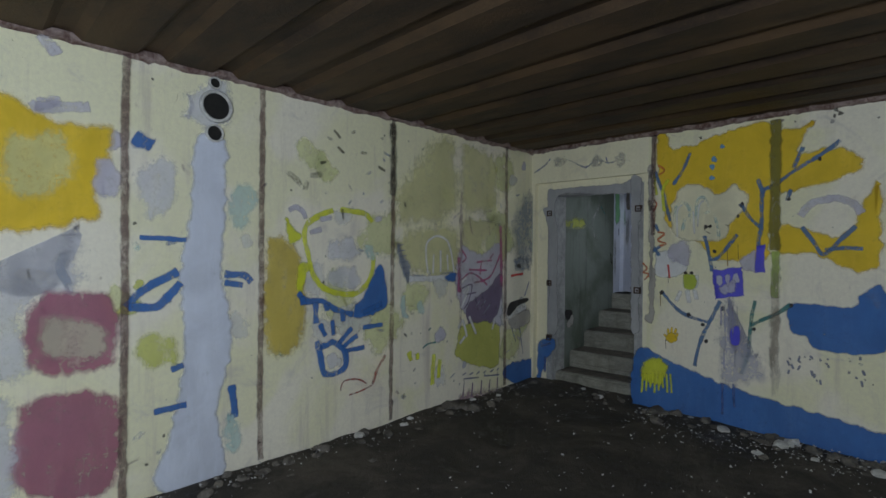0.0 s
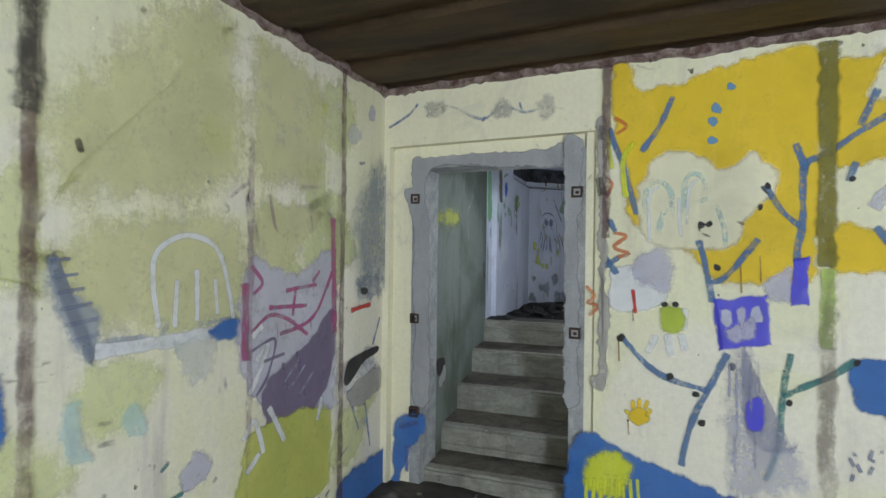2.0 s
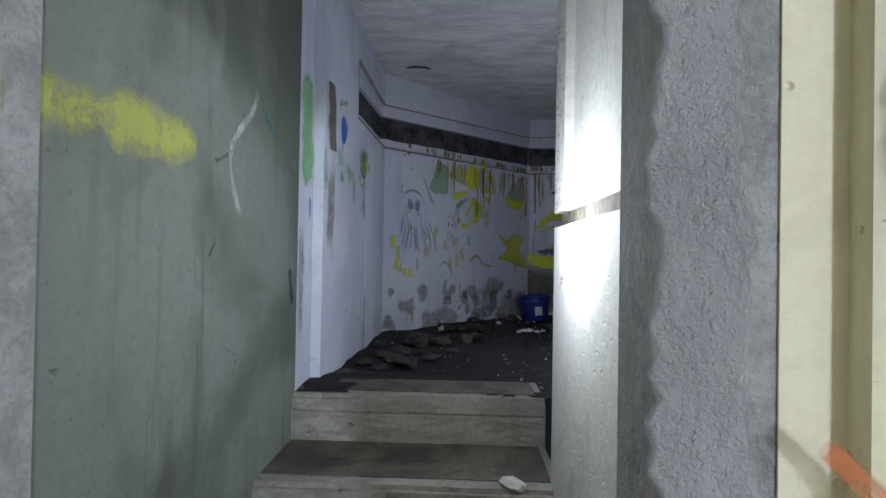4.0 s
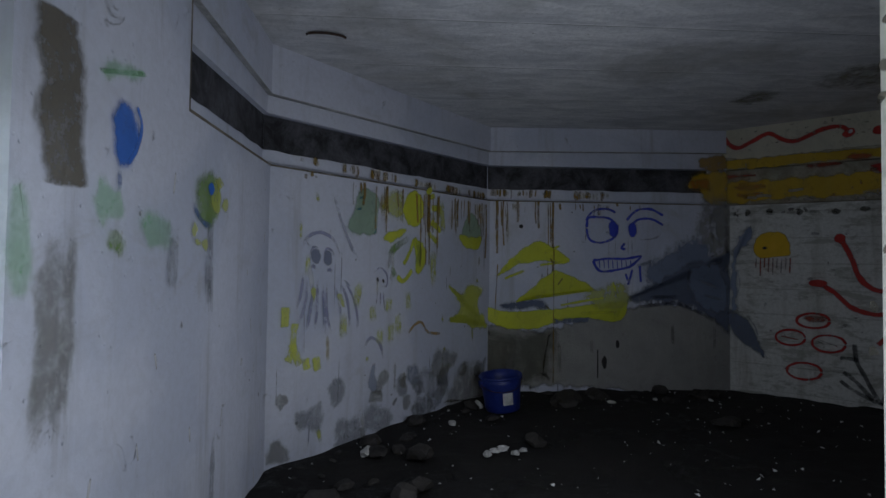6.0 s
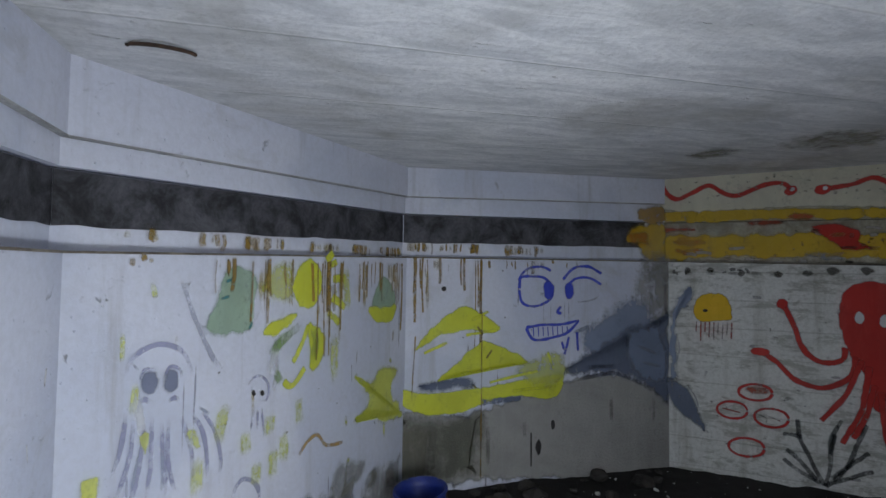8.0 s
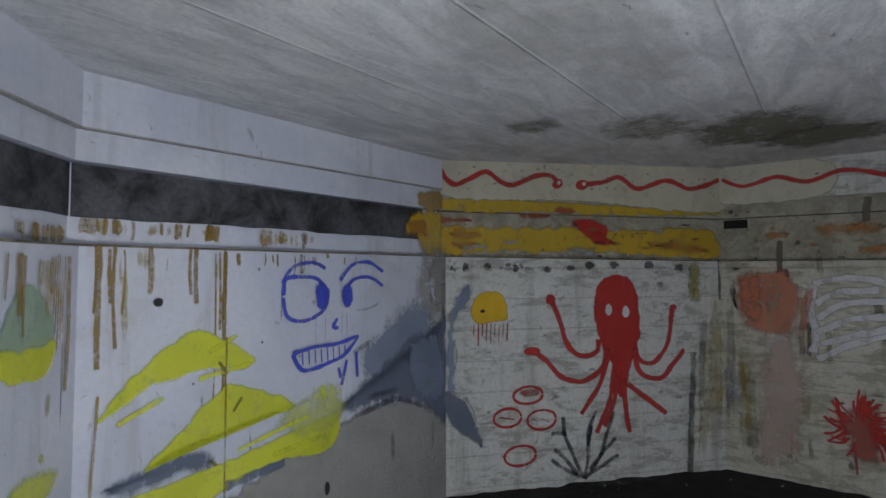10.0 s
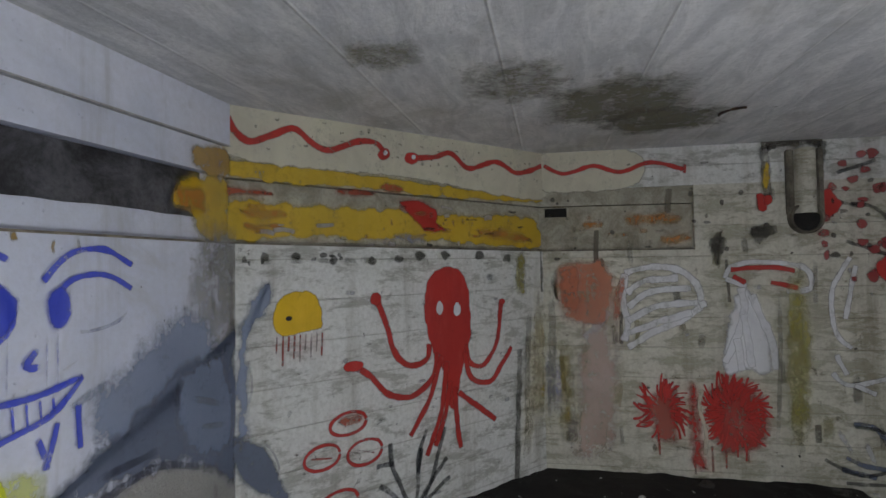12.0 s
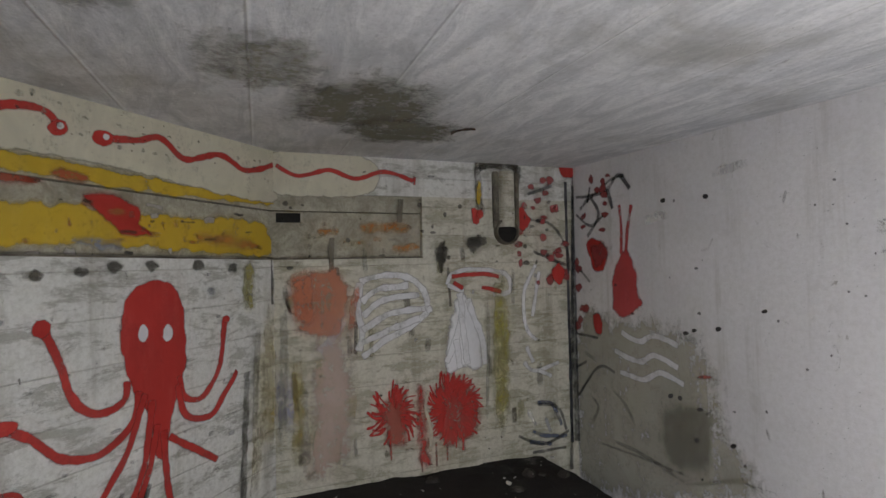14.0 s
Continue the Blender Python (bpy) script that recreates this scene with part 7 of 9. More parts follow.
m.stroke("shell", "REDP", 0.018, (0.518, 1.331, 0.496, 1.292, 0.44, 1.27, 0.376, 1.276, 0.334, 1.306, 0.335, 1.347, 0.377, 1.379, 0.442, 1.388, 0.497, 1.368, 0.518, 1.33))
m.stroke("shell", "REDP", 0.018, (0.669, 1.47, 0.644, 1.433, 0.583, 1.413, 0.514, 1.418, 0.469, 1.446, 0.471, 1.485, 0.516, 1.515, 0.586, 1.523, 0.647, 1.504, 0.669, 1.469))
m.stroke("shell", "REDP", 0.018, (0.761, 1.305, 0.737, 1.264, 0.677, 1.241, 0.608, 1.247, 0.564, 1.279, 0.564, 1.323, 0.61, 1.357, 0.679, 1.366, 0.739, 1.345, 0.761, 1.304))
m.stroke("shell", "REDP", 0.018, (0.619, 1.084, 0.593, 1.043, 0.527, 1.019, 0.454, 1.024, 0.406, 1.056, 0.406, 1.1, 0.456, 1.134, 0.53, 1.144, 0.595, 1.123, 0.619, 1.083))
m.patch("filling", "REDF", 0.015, (0.653, 1.485, 0.63, 1.462, 0.574, 1.452, 0.518, 1.46, 0.496, 1.482, 0.518, 1.505, 0.575, 1.515, 0.63, 1.507))
m.stroke("stripe", "REDTHIN", 0.01, (0.605, 1.325, 0.714, 1.288))
m.stroke("stripe", "REDTHIN", 0.01, (0.36, 1.335, 0.479, 1.314))
m = Motif(DW, "seaweed_painting", "black painted seaweed on concrete", 0)
m.stroke("weed", "BLACKP", 0.028, (0.952, 0.891, 0.985, 1.028, 0.994, 1.205, 1.054, 1.344))
m.stroke("weed", "BLACKP", 0.028, (0.96, 0.891, 1.07, 1.031, 1.129, 1.189, 1.187, 1.328))
m.stroke("weed", "BLACKP", 0.028, (0.952, 0.902, 0.876, 1.064, 0.82, 1.2, 0.809, 1.318))
m.stroke("weed", "BLACKP", 0.028, (0.832, 1.201, 0.722, 1.209))
m.stroke("weed", "BLACKP", 0.028, (0.934, 0.909, 0.798, 0.983, 0.721, 1.04))
m.stroke("weed", "BLACKP", 0.028, (0.914, 0.928, 0.799, 1.062, 0.741, 1.107))
m.stroke("weed", "BLACKP", 0.028, (0.972, 0.911, 1.127, 0.994, 1.215, 1.036))
m.stroke("weed", "BLACKP", 0.028, (0.992, 0.95, 1.108, 1.071, 1.194, 1.152))
m.stroke("weed", "BLACKP", 0.028, (0.985, 1.107, 1.014, 1.245))
m = Motif(DW, "whale_tail_painting", "slate blue whale tail painted on concrete", 0)
m.patch("fluke", "SLATEM", 0.025, (0.008, 1.666, 0.025, 1.977, 0.08, 2.129, 0.165, 2.207, 0.172, 2.131, 0.106, 2.001, 0.067, 1.85, 0.085, 1.68, 0.057, 1.508, 0.007, 1.503))
m.patch("fluke", "SLATE", 0.018, (-0.02, 1.5, 0.061, 1.508, 0.16, 1.412, 0.226, 1.274, 0.258, 1.146, 0.169, 1.2, 0.075, 1.289, -0.001, 1.382))
m.stroke("edge", "WHITEF", 0.012, (0.071, 1.85, 0.086, 1.723, 0.058, 1.614))
m.stroke("edge", "WHITEF", 0.012, (0.107, 1.512, 0.189, 1.395, 0.218, 1.273))
m = Motif(DW, "snake_painting", "two red painted snakes on pale wall strip", 0)
m.patch("ground", "CREAMW", 0.012, (-0.008, 3.007, 2.06, 3.057, 2.05, 2.713, 0.948, 2.753, -0.008, 2.762))
m.stroke("snake", "REDP", 0.034, (-0.022, 2.948, 0.012, 2.877, 0.089, 2.842, 0.186, 2.888, 0.289, 2.933, 0.375, 2.874, 0.479, 2.853, 0.632, 2.917, 0.737, 2.924, 0.791, 2.871))
m.stroke("snake", "REDP", 0.034, (0.956, 2.867, 1.112, 2.89, 1.249, 2.929, 1.393, 2.855, 1.621, 2.92, 1.819, 2.867, 2.057, 2.942))
m.patch("head", "REDP", 0.008, (0.825, 2.873, 0.813, 2.847, 0.787, 2.833, 0.76, 2.839, 0.749, 2.861, 0.76, 2.887, 0.787, 2.901, 0.815, 2.896))
m.patch("head", "REDP", 0.008, (1.017, 2.876, 1.001, 2.85, 0.966, 2.835, 0.932, 2.84, 0.919, 2.861, 0.932, 2.886, 0.967, 2.901, 1.002, 2.897))
m.patch("eye", "WHITEP", 0.004, (0.813, 2.88, 0.807, 2.868, 0.793, 2.863, 0.782, 2.869, 0.783, 2.881, 0.793, 2.891, 0.807, 2.89))
m.patch("eye", "WHITEP", 0.004, (0.998, 2.879, 0.992, 2.866, 0.977, 2.861, 0.965, 2.867, 0.965, 2.88, 0.977, 2.89, 0.992, 2.89))
m = Motif(EW, "snake_tail_painting", "red painted snake tail on pale strip", 0)
m.patch("ground", "CREAMW", 0.012, (0.01, 3.029, 0.607, 3.018, 0.619, 2.784, 0.005, 2.77))
m.stroke("snake", "REDP", 0.03, (0.016, 2.945, 0.157, 2.88, 0.345, 2.924, 0.529, 2.877, 0.715, 2.931, 0.932, 2.876))
m.stroke("tip", "REDP", 0.02, (0.933, 2.914, 0.931, 2.843))
m = Motif(DW, "yellow_slit_paint", "yellow, orange and red paint along the blocked slit", -0.045)
m.patch("yellow", "SLITY", 0.02, (0.009, 2.569, 0.211, 2.58, 0.595, 2.582, 1.278, 2.572, 1.94, 2.585, 2.062, 2.508, 2.058, 2.37, 1.276, 2.394, 0.456, 2.402, 0.01, 2.389))
m.patch("blot", "REDF", 0.02, (0.524, 2.656, 0.653, 2.683, 0.76, 2.666, 0.729, 2.635, 0.566, 2.628))
m.patch("blot", "REDP", 0.02, (0.906, 2.622, 1.048, 2.649, 1.179, 2.581, 1.159, 2.517, 1.237, 2.473, 1.082, 2.467, 0.975, 2.552))
m.patch("blot", "ORANGEF", 0.02, (0.06, 2.47, 0.211, 2.474, 0.257, 2.452, 0.101, 2.436))
m.patch("blot", "SLATEF", 0.02, (0.871, 2.444, 1.045, 2.45, 1.081, 2.39, 0.905, 2.401))
m.patch("blot", "ORANGEF", 0.02, (0.039, 2.538, 0.234, 2.541, 0.257, 2.494, 0.08, 2.49))
m.patch("blot", "ORANGEF", 0.02, (1.491, 2.484, 1.831, 2.491, 1.99, 2.41, 1.63, 2.42))
m.patch("blot", "REDF", 0.02, (-0.021, 2.634, 0.122, 2.634, 0.2, 2.611, -0.001, 2.591))
m = Motif(DW, "yellow_strip_paint", "yellow paint on the upper slit strip", -0.02)
m.patch("yellow", "SLITY", 0.012, (-0.007, 2.75, 0.37, 2.758, 0.763, 2.748, 1.261, 2.735, 2.028, 2.713, 2.027, 2.686, 1.26, 2.665, 0.583, 2.672, 0.272, 2.664, -0.003, 2.677))
m.patch("blot", "REDF", 0.02, (0.761, 2.7, 0.893, 2.72, 0.925, 2.679, 0.793, 2.664))
m = Motif(EW, "orange_slit_paint", "orange paint on the grey blocked slit", -0.045)
m.patch("blot", "ORANGEF", 0.02, (0.496, 2.707, 0.72, 2.712, 0.867, 2.671, 0.532, 2.664))
m.patch("blot", "ORANGEF", 0.02, (0.568, 2.591, 0.865, 2.595, 0.882, 2.527, 0.603, 2.514))
m.patch("blot", "ORANGEF", 0.02, (0.267, 2.54, 0.417, 2.545, 0.398, 2.499, 0.285, 2.494))
m.patch("blot", "ORANGEF", 0.02, (0.787, 2.435, 0.972, 2.442, 0.97, 2.394, 0.805, 2.385))
m.patch("yellow", "SLITY", 0.015, (0.08, 2.679, 0.233, 2.732, 0.422, 2.747, 0.27, 2.686, 0.118, 2.651))
m = Motif(CW, "yellow_slit_end", "yellow and orange paint overlapping the black band", -0.045)
m.patch("yellow", "SLITY", 0.03, (1.699, 2.625, 1.845, 2.664, 2.0, 2.645, 2.0, 2.395, 1.819, 2.391, 1.764, 2.469, 1.668, 2.525))
m.patch("blot", "ORANGEF", 0.02, (1.683, 2.585, 1.846, 2.594, 1.874, 2.494, 1.71, 2.507))
m = Motif(CW, "yellow_strip_end", "yellow paint on the strip above the band", -0.02)
m.patch("yellow", "OCHRED", 0.02, (1.739, 2.758, 1.963, 2.786, 1.974, 2.662, 1.767, 2.668))
m = Motif(EW, "coral_painting", "bushy red painted coral on stained concrete", 0)
m.patch("core", "REDM", 0.03, (1.035, 1.422, 1.185, 1.484, 1.337, 1.428, 1.4, 1.268, 1.378, 1.102, 1.261, 1.024, 1.132, 1.027, 1.05, 1.156))
m.patch("core", "REDM", 0.03, (0.912, 1.443, 0.981, 1.436, 0.994, 1.048, 1.028, 0.92, 0.942, 0.926, 0.906, 1.176))
m.patch("core", "REDTHIN", 0.03, (0.661, 1.352, 0.78, 1.458, 0.859, 1.411, 0.852, 1.1, 0.725, 1.081, 0.673, 1.201))
for cu, cz, r, count in ((1.193, 1.274, 0.27, 90), (0.749, 1.281, 0.22, 60)):
    for k in range(count):
        a = random.uniform(-0.5, 3.7) if k % 3 else random.uniform(0, math.tau)
        b = a + random.uniform(-0.35, 0.35)
        p, q = r * random.uniform(0.25, 0.6), r * random.uniform(0.75, 1.15)
        m.stroke("twig", "REDP", random.uniform(0.009, 0.018), (cu + 0.72 * p * math.cos(a), cz + p * math.sin(a), cu + 0.74 * (p + q) / 2 * math.cos((a + b) / 2 + 0.1), cz + (p + q) / 2 * math.sin((a + b) / 2 + 0.1), cu + 0.76 * q * math.cos(b), cz + q * math.sin(b)))
m.stroke("gap", "PALEP", 0.025, (1.002, 1.433, 0.979, 1.32, 1.017, 1.161, 1.005, 1.008))
m.stroke("run", "REDTHIN", 0.014, (1.049, 1.079, 1.053, 0.904))
m.stroke("run", "REDTHIN", 0.014, (1.132, 1.047, 1.134, 0.93))
m.stroke("run", "REDTHIN", 0.014, (0.726, 1.107, 0.732, 0.994))
m.stroke("run", "REDTHIN", 0.014, (0.943, 0.979, 0.949, 0.883))
m.stroke("run", "REDTHIN", 0.014, (1.262, 1.047, 1.268, 0.967))
m = Motif(EW, "white_jelly_drawings", "white painted striped shell and mushroom figure", 0)
m.stroke("line", "WHITEP", 0.045, (0.534, 2.19, 0.649, 2.224, 0.827, 2.226, 0.967, 2.136, 1.001, 1.978, 0.86, 1.87, 0.7, 1.798, 0.545, 1.698))
m.stroke("line", "WHITEP", 0.045, (0.538, 2.19, 0.52, 2.023, 0.547, 1.854, 0.523, 1.737))
m.stroke("line", "WHITEP", 0.045, (0.549, 1.965, 0.705, 2.07, 0.954, 2.09))
m.stroke("line", "WHITEP", 0.045, (0.548, 1.873, 0.742, 1.973, 0.993, 1.994))
m.stroke("line", "WHITEP", 0.045, (0.546, 1.791, 0.74, 1.867, 0.951, 1.934))
m.stroke("line", "WHITEP", 0.045, (0.543, 2.059, 0.667, 2.14, 0.874, 2.155))
m.stroke("line", "WHITEP", 0.045, (0.993, 1.979, 1.044, 1.996))
m.stroke("comma", "WHITEP", 0.055, (0.422, 1.943, 0.362, 1.849, 0.265, 1.759))
m.stroke("cap", "WHITEP", 0.035, (1.157, 2.149, 1.203, 2.231, 1.38, 2.255, 1.619, 2.216, 1.653, 2.089, 1.512, 2.066))
m.stroke("cap", "WHITEP", 0.035, (1.157, 2.149, 1.287, 2.1))
m.stroke("cap_red", "REDP", 0.03, (1.189, 2.208, 1.424, 2.221, 1.571, 2.196))
m.stroke("cap_red", "REDP", 0.03, (1.201, 2.167, 1.279, 2.12))
m.stroke("cap_red", "REDP", 0.03, (1.422, 2.127, 1.587, 2.088))
m.patch("veil", "WHITEP", 0.03, (1.211, 2.027, 1.338, 2.021, 1.417, 1.59, 1.274, 1.563, 1.136, 1.568))
m.stroke("stalk", "WHITEP", 0.045, (1.252, 2.093, 1.261, 1.924, 1.199, 1.729, 1.136, 1.607))
m.stroke("stalk", "WHITEP", 0.045, (1.312, 2.05, 1.354, 1.919, 1.421, 1.752, 1.439, 1.568))
m.stroke("stalk", "WHITEP", 0.045, (1.265, 1.924, 1.301, 1.58))
m.stroke("stalk", "WHITEP", 0.045, (1.218, 1.767, 1.243, 1.558))
m.stroke("scribble", "WHITEP", 0.03, (1.882, 2.281, 1.772, 2.063, 1.789, 1.809, 1.875, 1.71))
m.stroke("scribble", "WHITEP", 0.03, (1.91, 2.229, 1.841, 1.89))
m.stroke("scribble", "WHITEP", 0.03, (1.758, 1.559, 1.853, 1.483, 2.066, 1.531))
m.stroke("scribble", "WHITEP", 0.03, (1.785, 1.674, 1.84, 1.543))
m.stroke("scribble", "WHITEP", 0.03, (1.878, 1.485, 2.001, 1.43))
m.stroke("scribble", "SLATE", 0.03, (1.861, 1.245, 1.995, 1.217, 2.076, 1.048))
m.stroke("scribble", "SLATE", 0.03, (1.815, 1.041, 1.922, 0.993, 2.124, 0.964))
m.stroke("scribble", "SLATE", 0.03, (1.789, 0.97, 1.985, 0.92))
m.stroke("scribble", "WHITEF", 0.03, (1.772, 1.223, 1.864, 1.043))
m.stroke("scribble", "WHITEF", 0.03, (1.918, 1.162, 1.987, 0.983))
m = Motif(EW, "salmon_wash", "salmon orange and pink wash running down concrete", 0)
m.patch("wash", "SALMON", 0.02, (0.093, 2.233, 0.261, 2.279, 0.442, 2.23, 0.447, 1.898, 0.362, 1.823, 0.151, 1.875, 0.097, 1.992))
m.patch("wash", "SALMON", 0.03, (0.114, 2.204, 0.243, 2.236, 0.239, 1.93, 0.135, 1.954))
m.patch("wash", "PINKF", 0.05, (0.255, 1.839, 0.479, 1.822, 0.468, 1.091, 0.173, 0.961, 0.198, 1.487))
m.stroke("run", "SALMON", 0.05, (0.554, 2.226, 0.494, 2.043, 0.463, 1.75))
m.stroke("run", "OLIVEF", 0.12, (1.602, 2.279, 1.585, 1.657, 1.551, 0.923))
m.stroke("run", "MOULDF", 0.03, (1.481, 2.281, 1.463, 1.586, 1.429, 0.983))
m.stroke("run", "MOULDF", 0.03, (1.683, 2.319, 1.676, 1.9))
m.stroke("stain", "BROWNP", 0.09, (1.39, 3.015, 1.584, 3.033, 1.752, 3.033))
m.stroke("stain", "MOULD", 0.06, (1.408, 3.003, 1.426, 2.653))
m.stroke("stain", "MOULD", 0.06, (1.752, 3.02, 1.709, 2.699))
m.stroke("stain", "MOULD", 0.06, (1.318, 2.447, 1.476, 2.467))
m.patch("blot", "MOULD", 0.03, (1.057, 2.409, 1.164, 2.428, 1.14, 2.309, 1.067, 2.31))
m.stroke("crack", "BLACKP", 0.06, (2.251, 3.023, 2.234, 2.354, 2.222, 1.692, 2.216, 0.907))
m.patch("spot", "REDP", 0.01, (1.36, 2.693, 1.414, 2.685, 1.416, 2.591, 1.37, 2.59))
m.patch("spot", "REDP", 0.01, (2.105, 3.06, 2.236, 3.058, 2.26, 2.979, 2.153, 2.947))
m.stroke("run", "OCHREF", 0.08, (-0.067, 2.001, -0.055, 1.516, -0.078, 0.937))
m.stroke("run", "OLIVEF", 0.05, (-0.17, 2.334, -0.147, 2.109))
m.stroke("run", "OLIVEF", 0.1, (1.569, 2.446, 1.555, 1.577, 1.526, 0.866))
m.stroke("seam", "MOULD", 0.05, (-0.121, 2.142, -0.151, 1.698, -0.183, 0.99))
m.stroke("seam", "MOULD", 0.03, (-0.02, 2.366, -0.016, 2.068))
m.stroke("run", "LILACWASH", 0.06, (0.03, 1.715, 0.041, 1.227))
m.stroke("run", "MOULDF", 0.08, (0.148, 1.705, 0.19, 0.923))
m = Motif(EW, "blossom_branch_painting", "dark painted branch with red blossoms", 0)
m.stroke("branch", "BLACKP", 0.024, (1.888, 2.617, 2.038, 2.575, 2.162, 2.399, 2.182, 2.222))
m.stroke("branch", "BLACKP", 0.024, (1.856, 2.38, 2.029, 2.313, 2.157, 2.267))
m.stroke("branch", "BLACKP", 0.024, (1.79, 2.637, 1.937, 2.596))
m.stroke("branch", "BLACKP", 0.024, (1.819, 2.809, 2.047, 2.881))
m.stroke("branch", "BLACKP", 0.024, (1.87, 1.232, 2.045, 1.189, 2.116, 1.008))
m.stroke("branch", "BLACKP", 0.024, (1.811, 0.883, 2.112, 0.88))
m.stroke("branch", "BLACKP", 0.024, (1.695, 1.025, 1.911, 0.931, 2.142, 1.004))
m.patch("blossom", "BLOSSOM", 0.006, (2.116, 2.141, 2.108, 2.122, 2.087, 2.114, 2.069, 2.129, 2.069, 2.154, 2.089, 2.166, 2.11, 2.165))
m.patch("blossom", "BLOSSOM", 0.006, (2.169, 2.216, 2.162, 2.191, 2.121, 2.187, 2.106, 2.205, 2.102, 2.233, 2.124, 2.242, 2.158, 2.243))
m.patch("blossom", "BLOSSOM", 0.006, (1.989, 2.376, 1.974, 2.351, 1.946, 2.35, 1.926, 2.362, 1.924, 2.391, 1.949, 2.396, 1.977, 2.392))
m.patch("blossom", "BLOSSOM", 0.006, (2.087, 2.711, 2.067, 2.679, 2.034, 2.671, 2.016, 2.7, 2.016, 2.722, 2.034, 2.734, 2.072, 2.741))
m.patch("blossom", "BLOSSOM", 0.006, (1.896, 2.708, 1.882, 2.693, 1.864, 2.687, 1.85, 2.7, 1.842, 2.716, 1.864, 2.724, 1.887, 2.721))
m.patch("blossom", "BLOSSOM", 0.006, (2.051, 2.174, 2.032, 2.159, 2.005, 2.149, 1.978, 2.166, 1.978, 2.19, 2.009, 2.206, 2.03, 2.198))
m.patch("blossom", "BLOSSOM", 0.006, (2.086, 2.363, 2.081, 2.34, 2.056, 2.34, 2.031, 2.35, 2.035, 2.375, 2.056, 2.385, 2.08, 2.386))
m.patch("blossom", "BLOSSOM", 0.006, (2.046, 2.328, 2.045, 2.307, 2.008, 2.298, 1.988, 2.32, 1.981, 2.34, 2.007, 2.347, 2.047, 2.346))
m.patch("blossom", "BLOSSOM", 0.006, (1.996, 2.924, 1.972, 2.896, 1.95, 2.894, 1.931, 2.906, 1.933, 2.933, 1.953, 2.946, 1.975, 2.944))
m.patch("blossom", "BLOSSOM", 0.006, (1.796, 2.57, 1.794, 2.534, 1.758, 2.542, 1.724, 2.556, 1.729, 2.589, 1.76, 2.6, 1.792, 2.591))
m.patch("blossom", "BLOSSOM", 0.006, (1.983, 2.48, 1.971, 2.46, 1.942, 2.452, 1.926, 2.463, 1.916, 2.498, 1.943, 2.52, 1.974, 2.511))
m.patch("blossom", "BLOSSOM", 0.006, (2.111, 2.392, 2.106, 2.367, 2.088, 2.361, 2.077, 2.379, 2.076, 2.403, 2.088, 2.409, 2.107, 2.413))
m.patch("blossom", "BLOSSOM", 0.006, (1.884, 2.866, 1.878, 2.848, 1.848, 2.847, 1.829, 2.853, 1.827, 2.872, 1.847, 2.887, 1.876, 2.888))
m.patch("blossom", "BLOSSOM", 0.006, (2.012, 2.822, 1.987, 2.807, 1.964, 2.798, 1.946, 2.81, 1.95, 2.83, 1.966, 2.849, 1.995, 2.841))
m.patch("blossom", "BLOSSOM", 0.006, (1.783, 2.537, 1.776, 2.51, 1.743, 2.498, 1.73, 2.52, 1.724, 2.551, 1.749, 2.559, 1.779, 2.56))
m.patch("blossom", "BLOSSOM", 0.006, (2.184, 2.178, 2.172, 2.148, 2.139, 2.151, 2.117, 2.17, 2.123, 2.191, 2.139, 2.203, 2.171, 2.209))
m.patch("blossom", "BLOSSOM", 0.006, (1.917, 2.144, 1.911, 2.121, 1.89, 2.124, 1.879, 2.137, 1.876, 2.156, 1.893, 2.163, 1.915, 2.16))
m.patch("blossom", "BLOSSOM", 0.006, (1.765, 2.297, 1.762, 2.274, 1.744, 2.259, 1.731, 2.283, 1.733, 2.309, 1.746, 2.324, 1.765, 2.327))
m.patch("blossom", "BLOSSOM", 0.006, (2.101, 2.709, 2.085, 2.674, 2.065, 2.677, 2.046, 2.694, 2.049, 2.723, 2.067, 2.742, 2.088, 2.745))
m.patch("blossom", "BLOSSOM", 0.006, (1.996, 2.64, 1.986, 2.621, 1.956, 2.622, 1.929, 2.629, 1.935, 2.649, 1.957, 2.653, 1.981, 2.651))
m.patch("blossom", "BLOSSOM", 0.006, (1.942, 2.764, 1.927, 2.743, 1.899, 2.73, 1.883, 2.75, 1.871, 2.773, 1.9, 2.788, 1.936, 2.791))
m.patch("blossom", "BLOSSOM", 0.006, (1.829, 2.719, 1.809, 2.694, 1.786, 2.694, 1.763, 2.707, 1.767, 2.731, 1.789, 2.754, 1.81, 2.739))
m.patch("blossom", "BLOSSOM", 0.006, (2.187, 2.437, 2.179, 2.419, 2.139, 2.416, 2.101, 2.426, 2.117, 2.447, 2.136, 2.463, 2.177, 2.451))
m.patch("blossom", "BLOSSOM", 0.006, (1.972, 2.607, 1.967, 2.589, 1.939, 2.583, 1.924, 2.594, 1.927, 2.622, 1.941, 2.63, 1.974, 2.63))
m.patch("blossom", "BLOSSOM", 0.006, (1.76, 2.365, 1.755, 2.344, 1.735, 2.343, 1.724, 2.355, 1.722, 2.377, 1.736, 2.388, 1.752, 2.378))
m.patch("blossom", "BLOSSOM", 0.006, (2.034, 2.156, 2.029, 2.127, 1.993, 2.122, 1.977, 2.14, 1.962, 2.173, 1.996, 2.186, 2.037, 2.194))
m.patch("blossom", "BLOSSOM", 0.006, (1.773, 2.428, 1.767, 2.409, 1.734, 2.406, 1.696, 2.417, 1.703, 2.442, 1.734, 2.46, 1.771, 2.444))
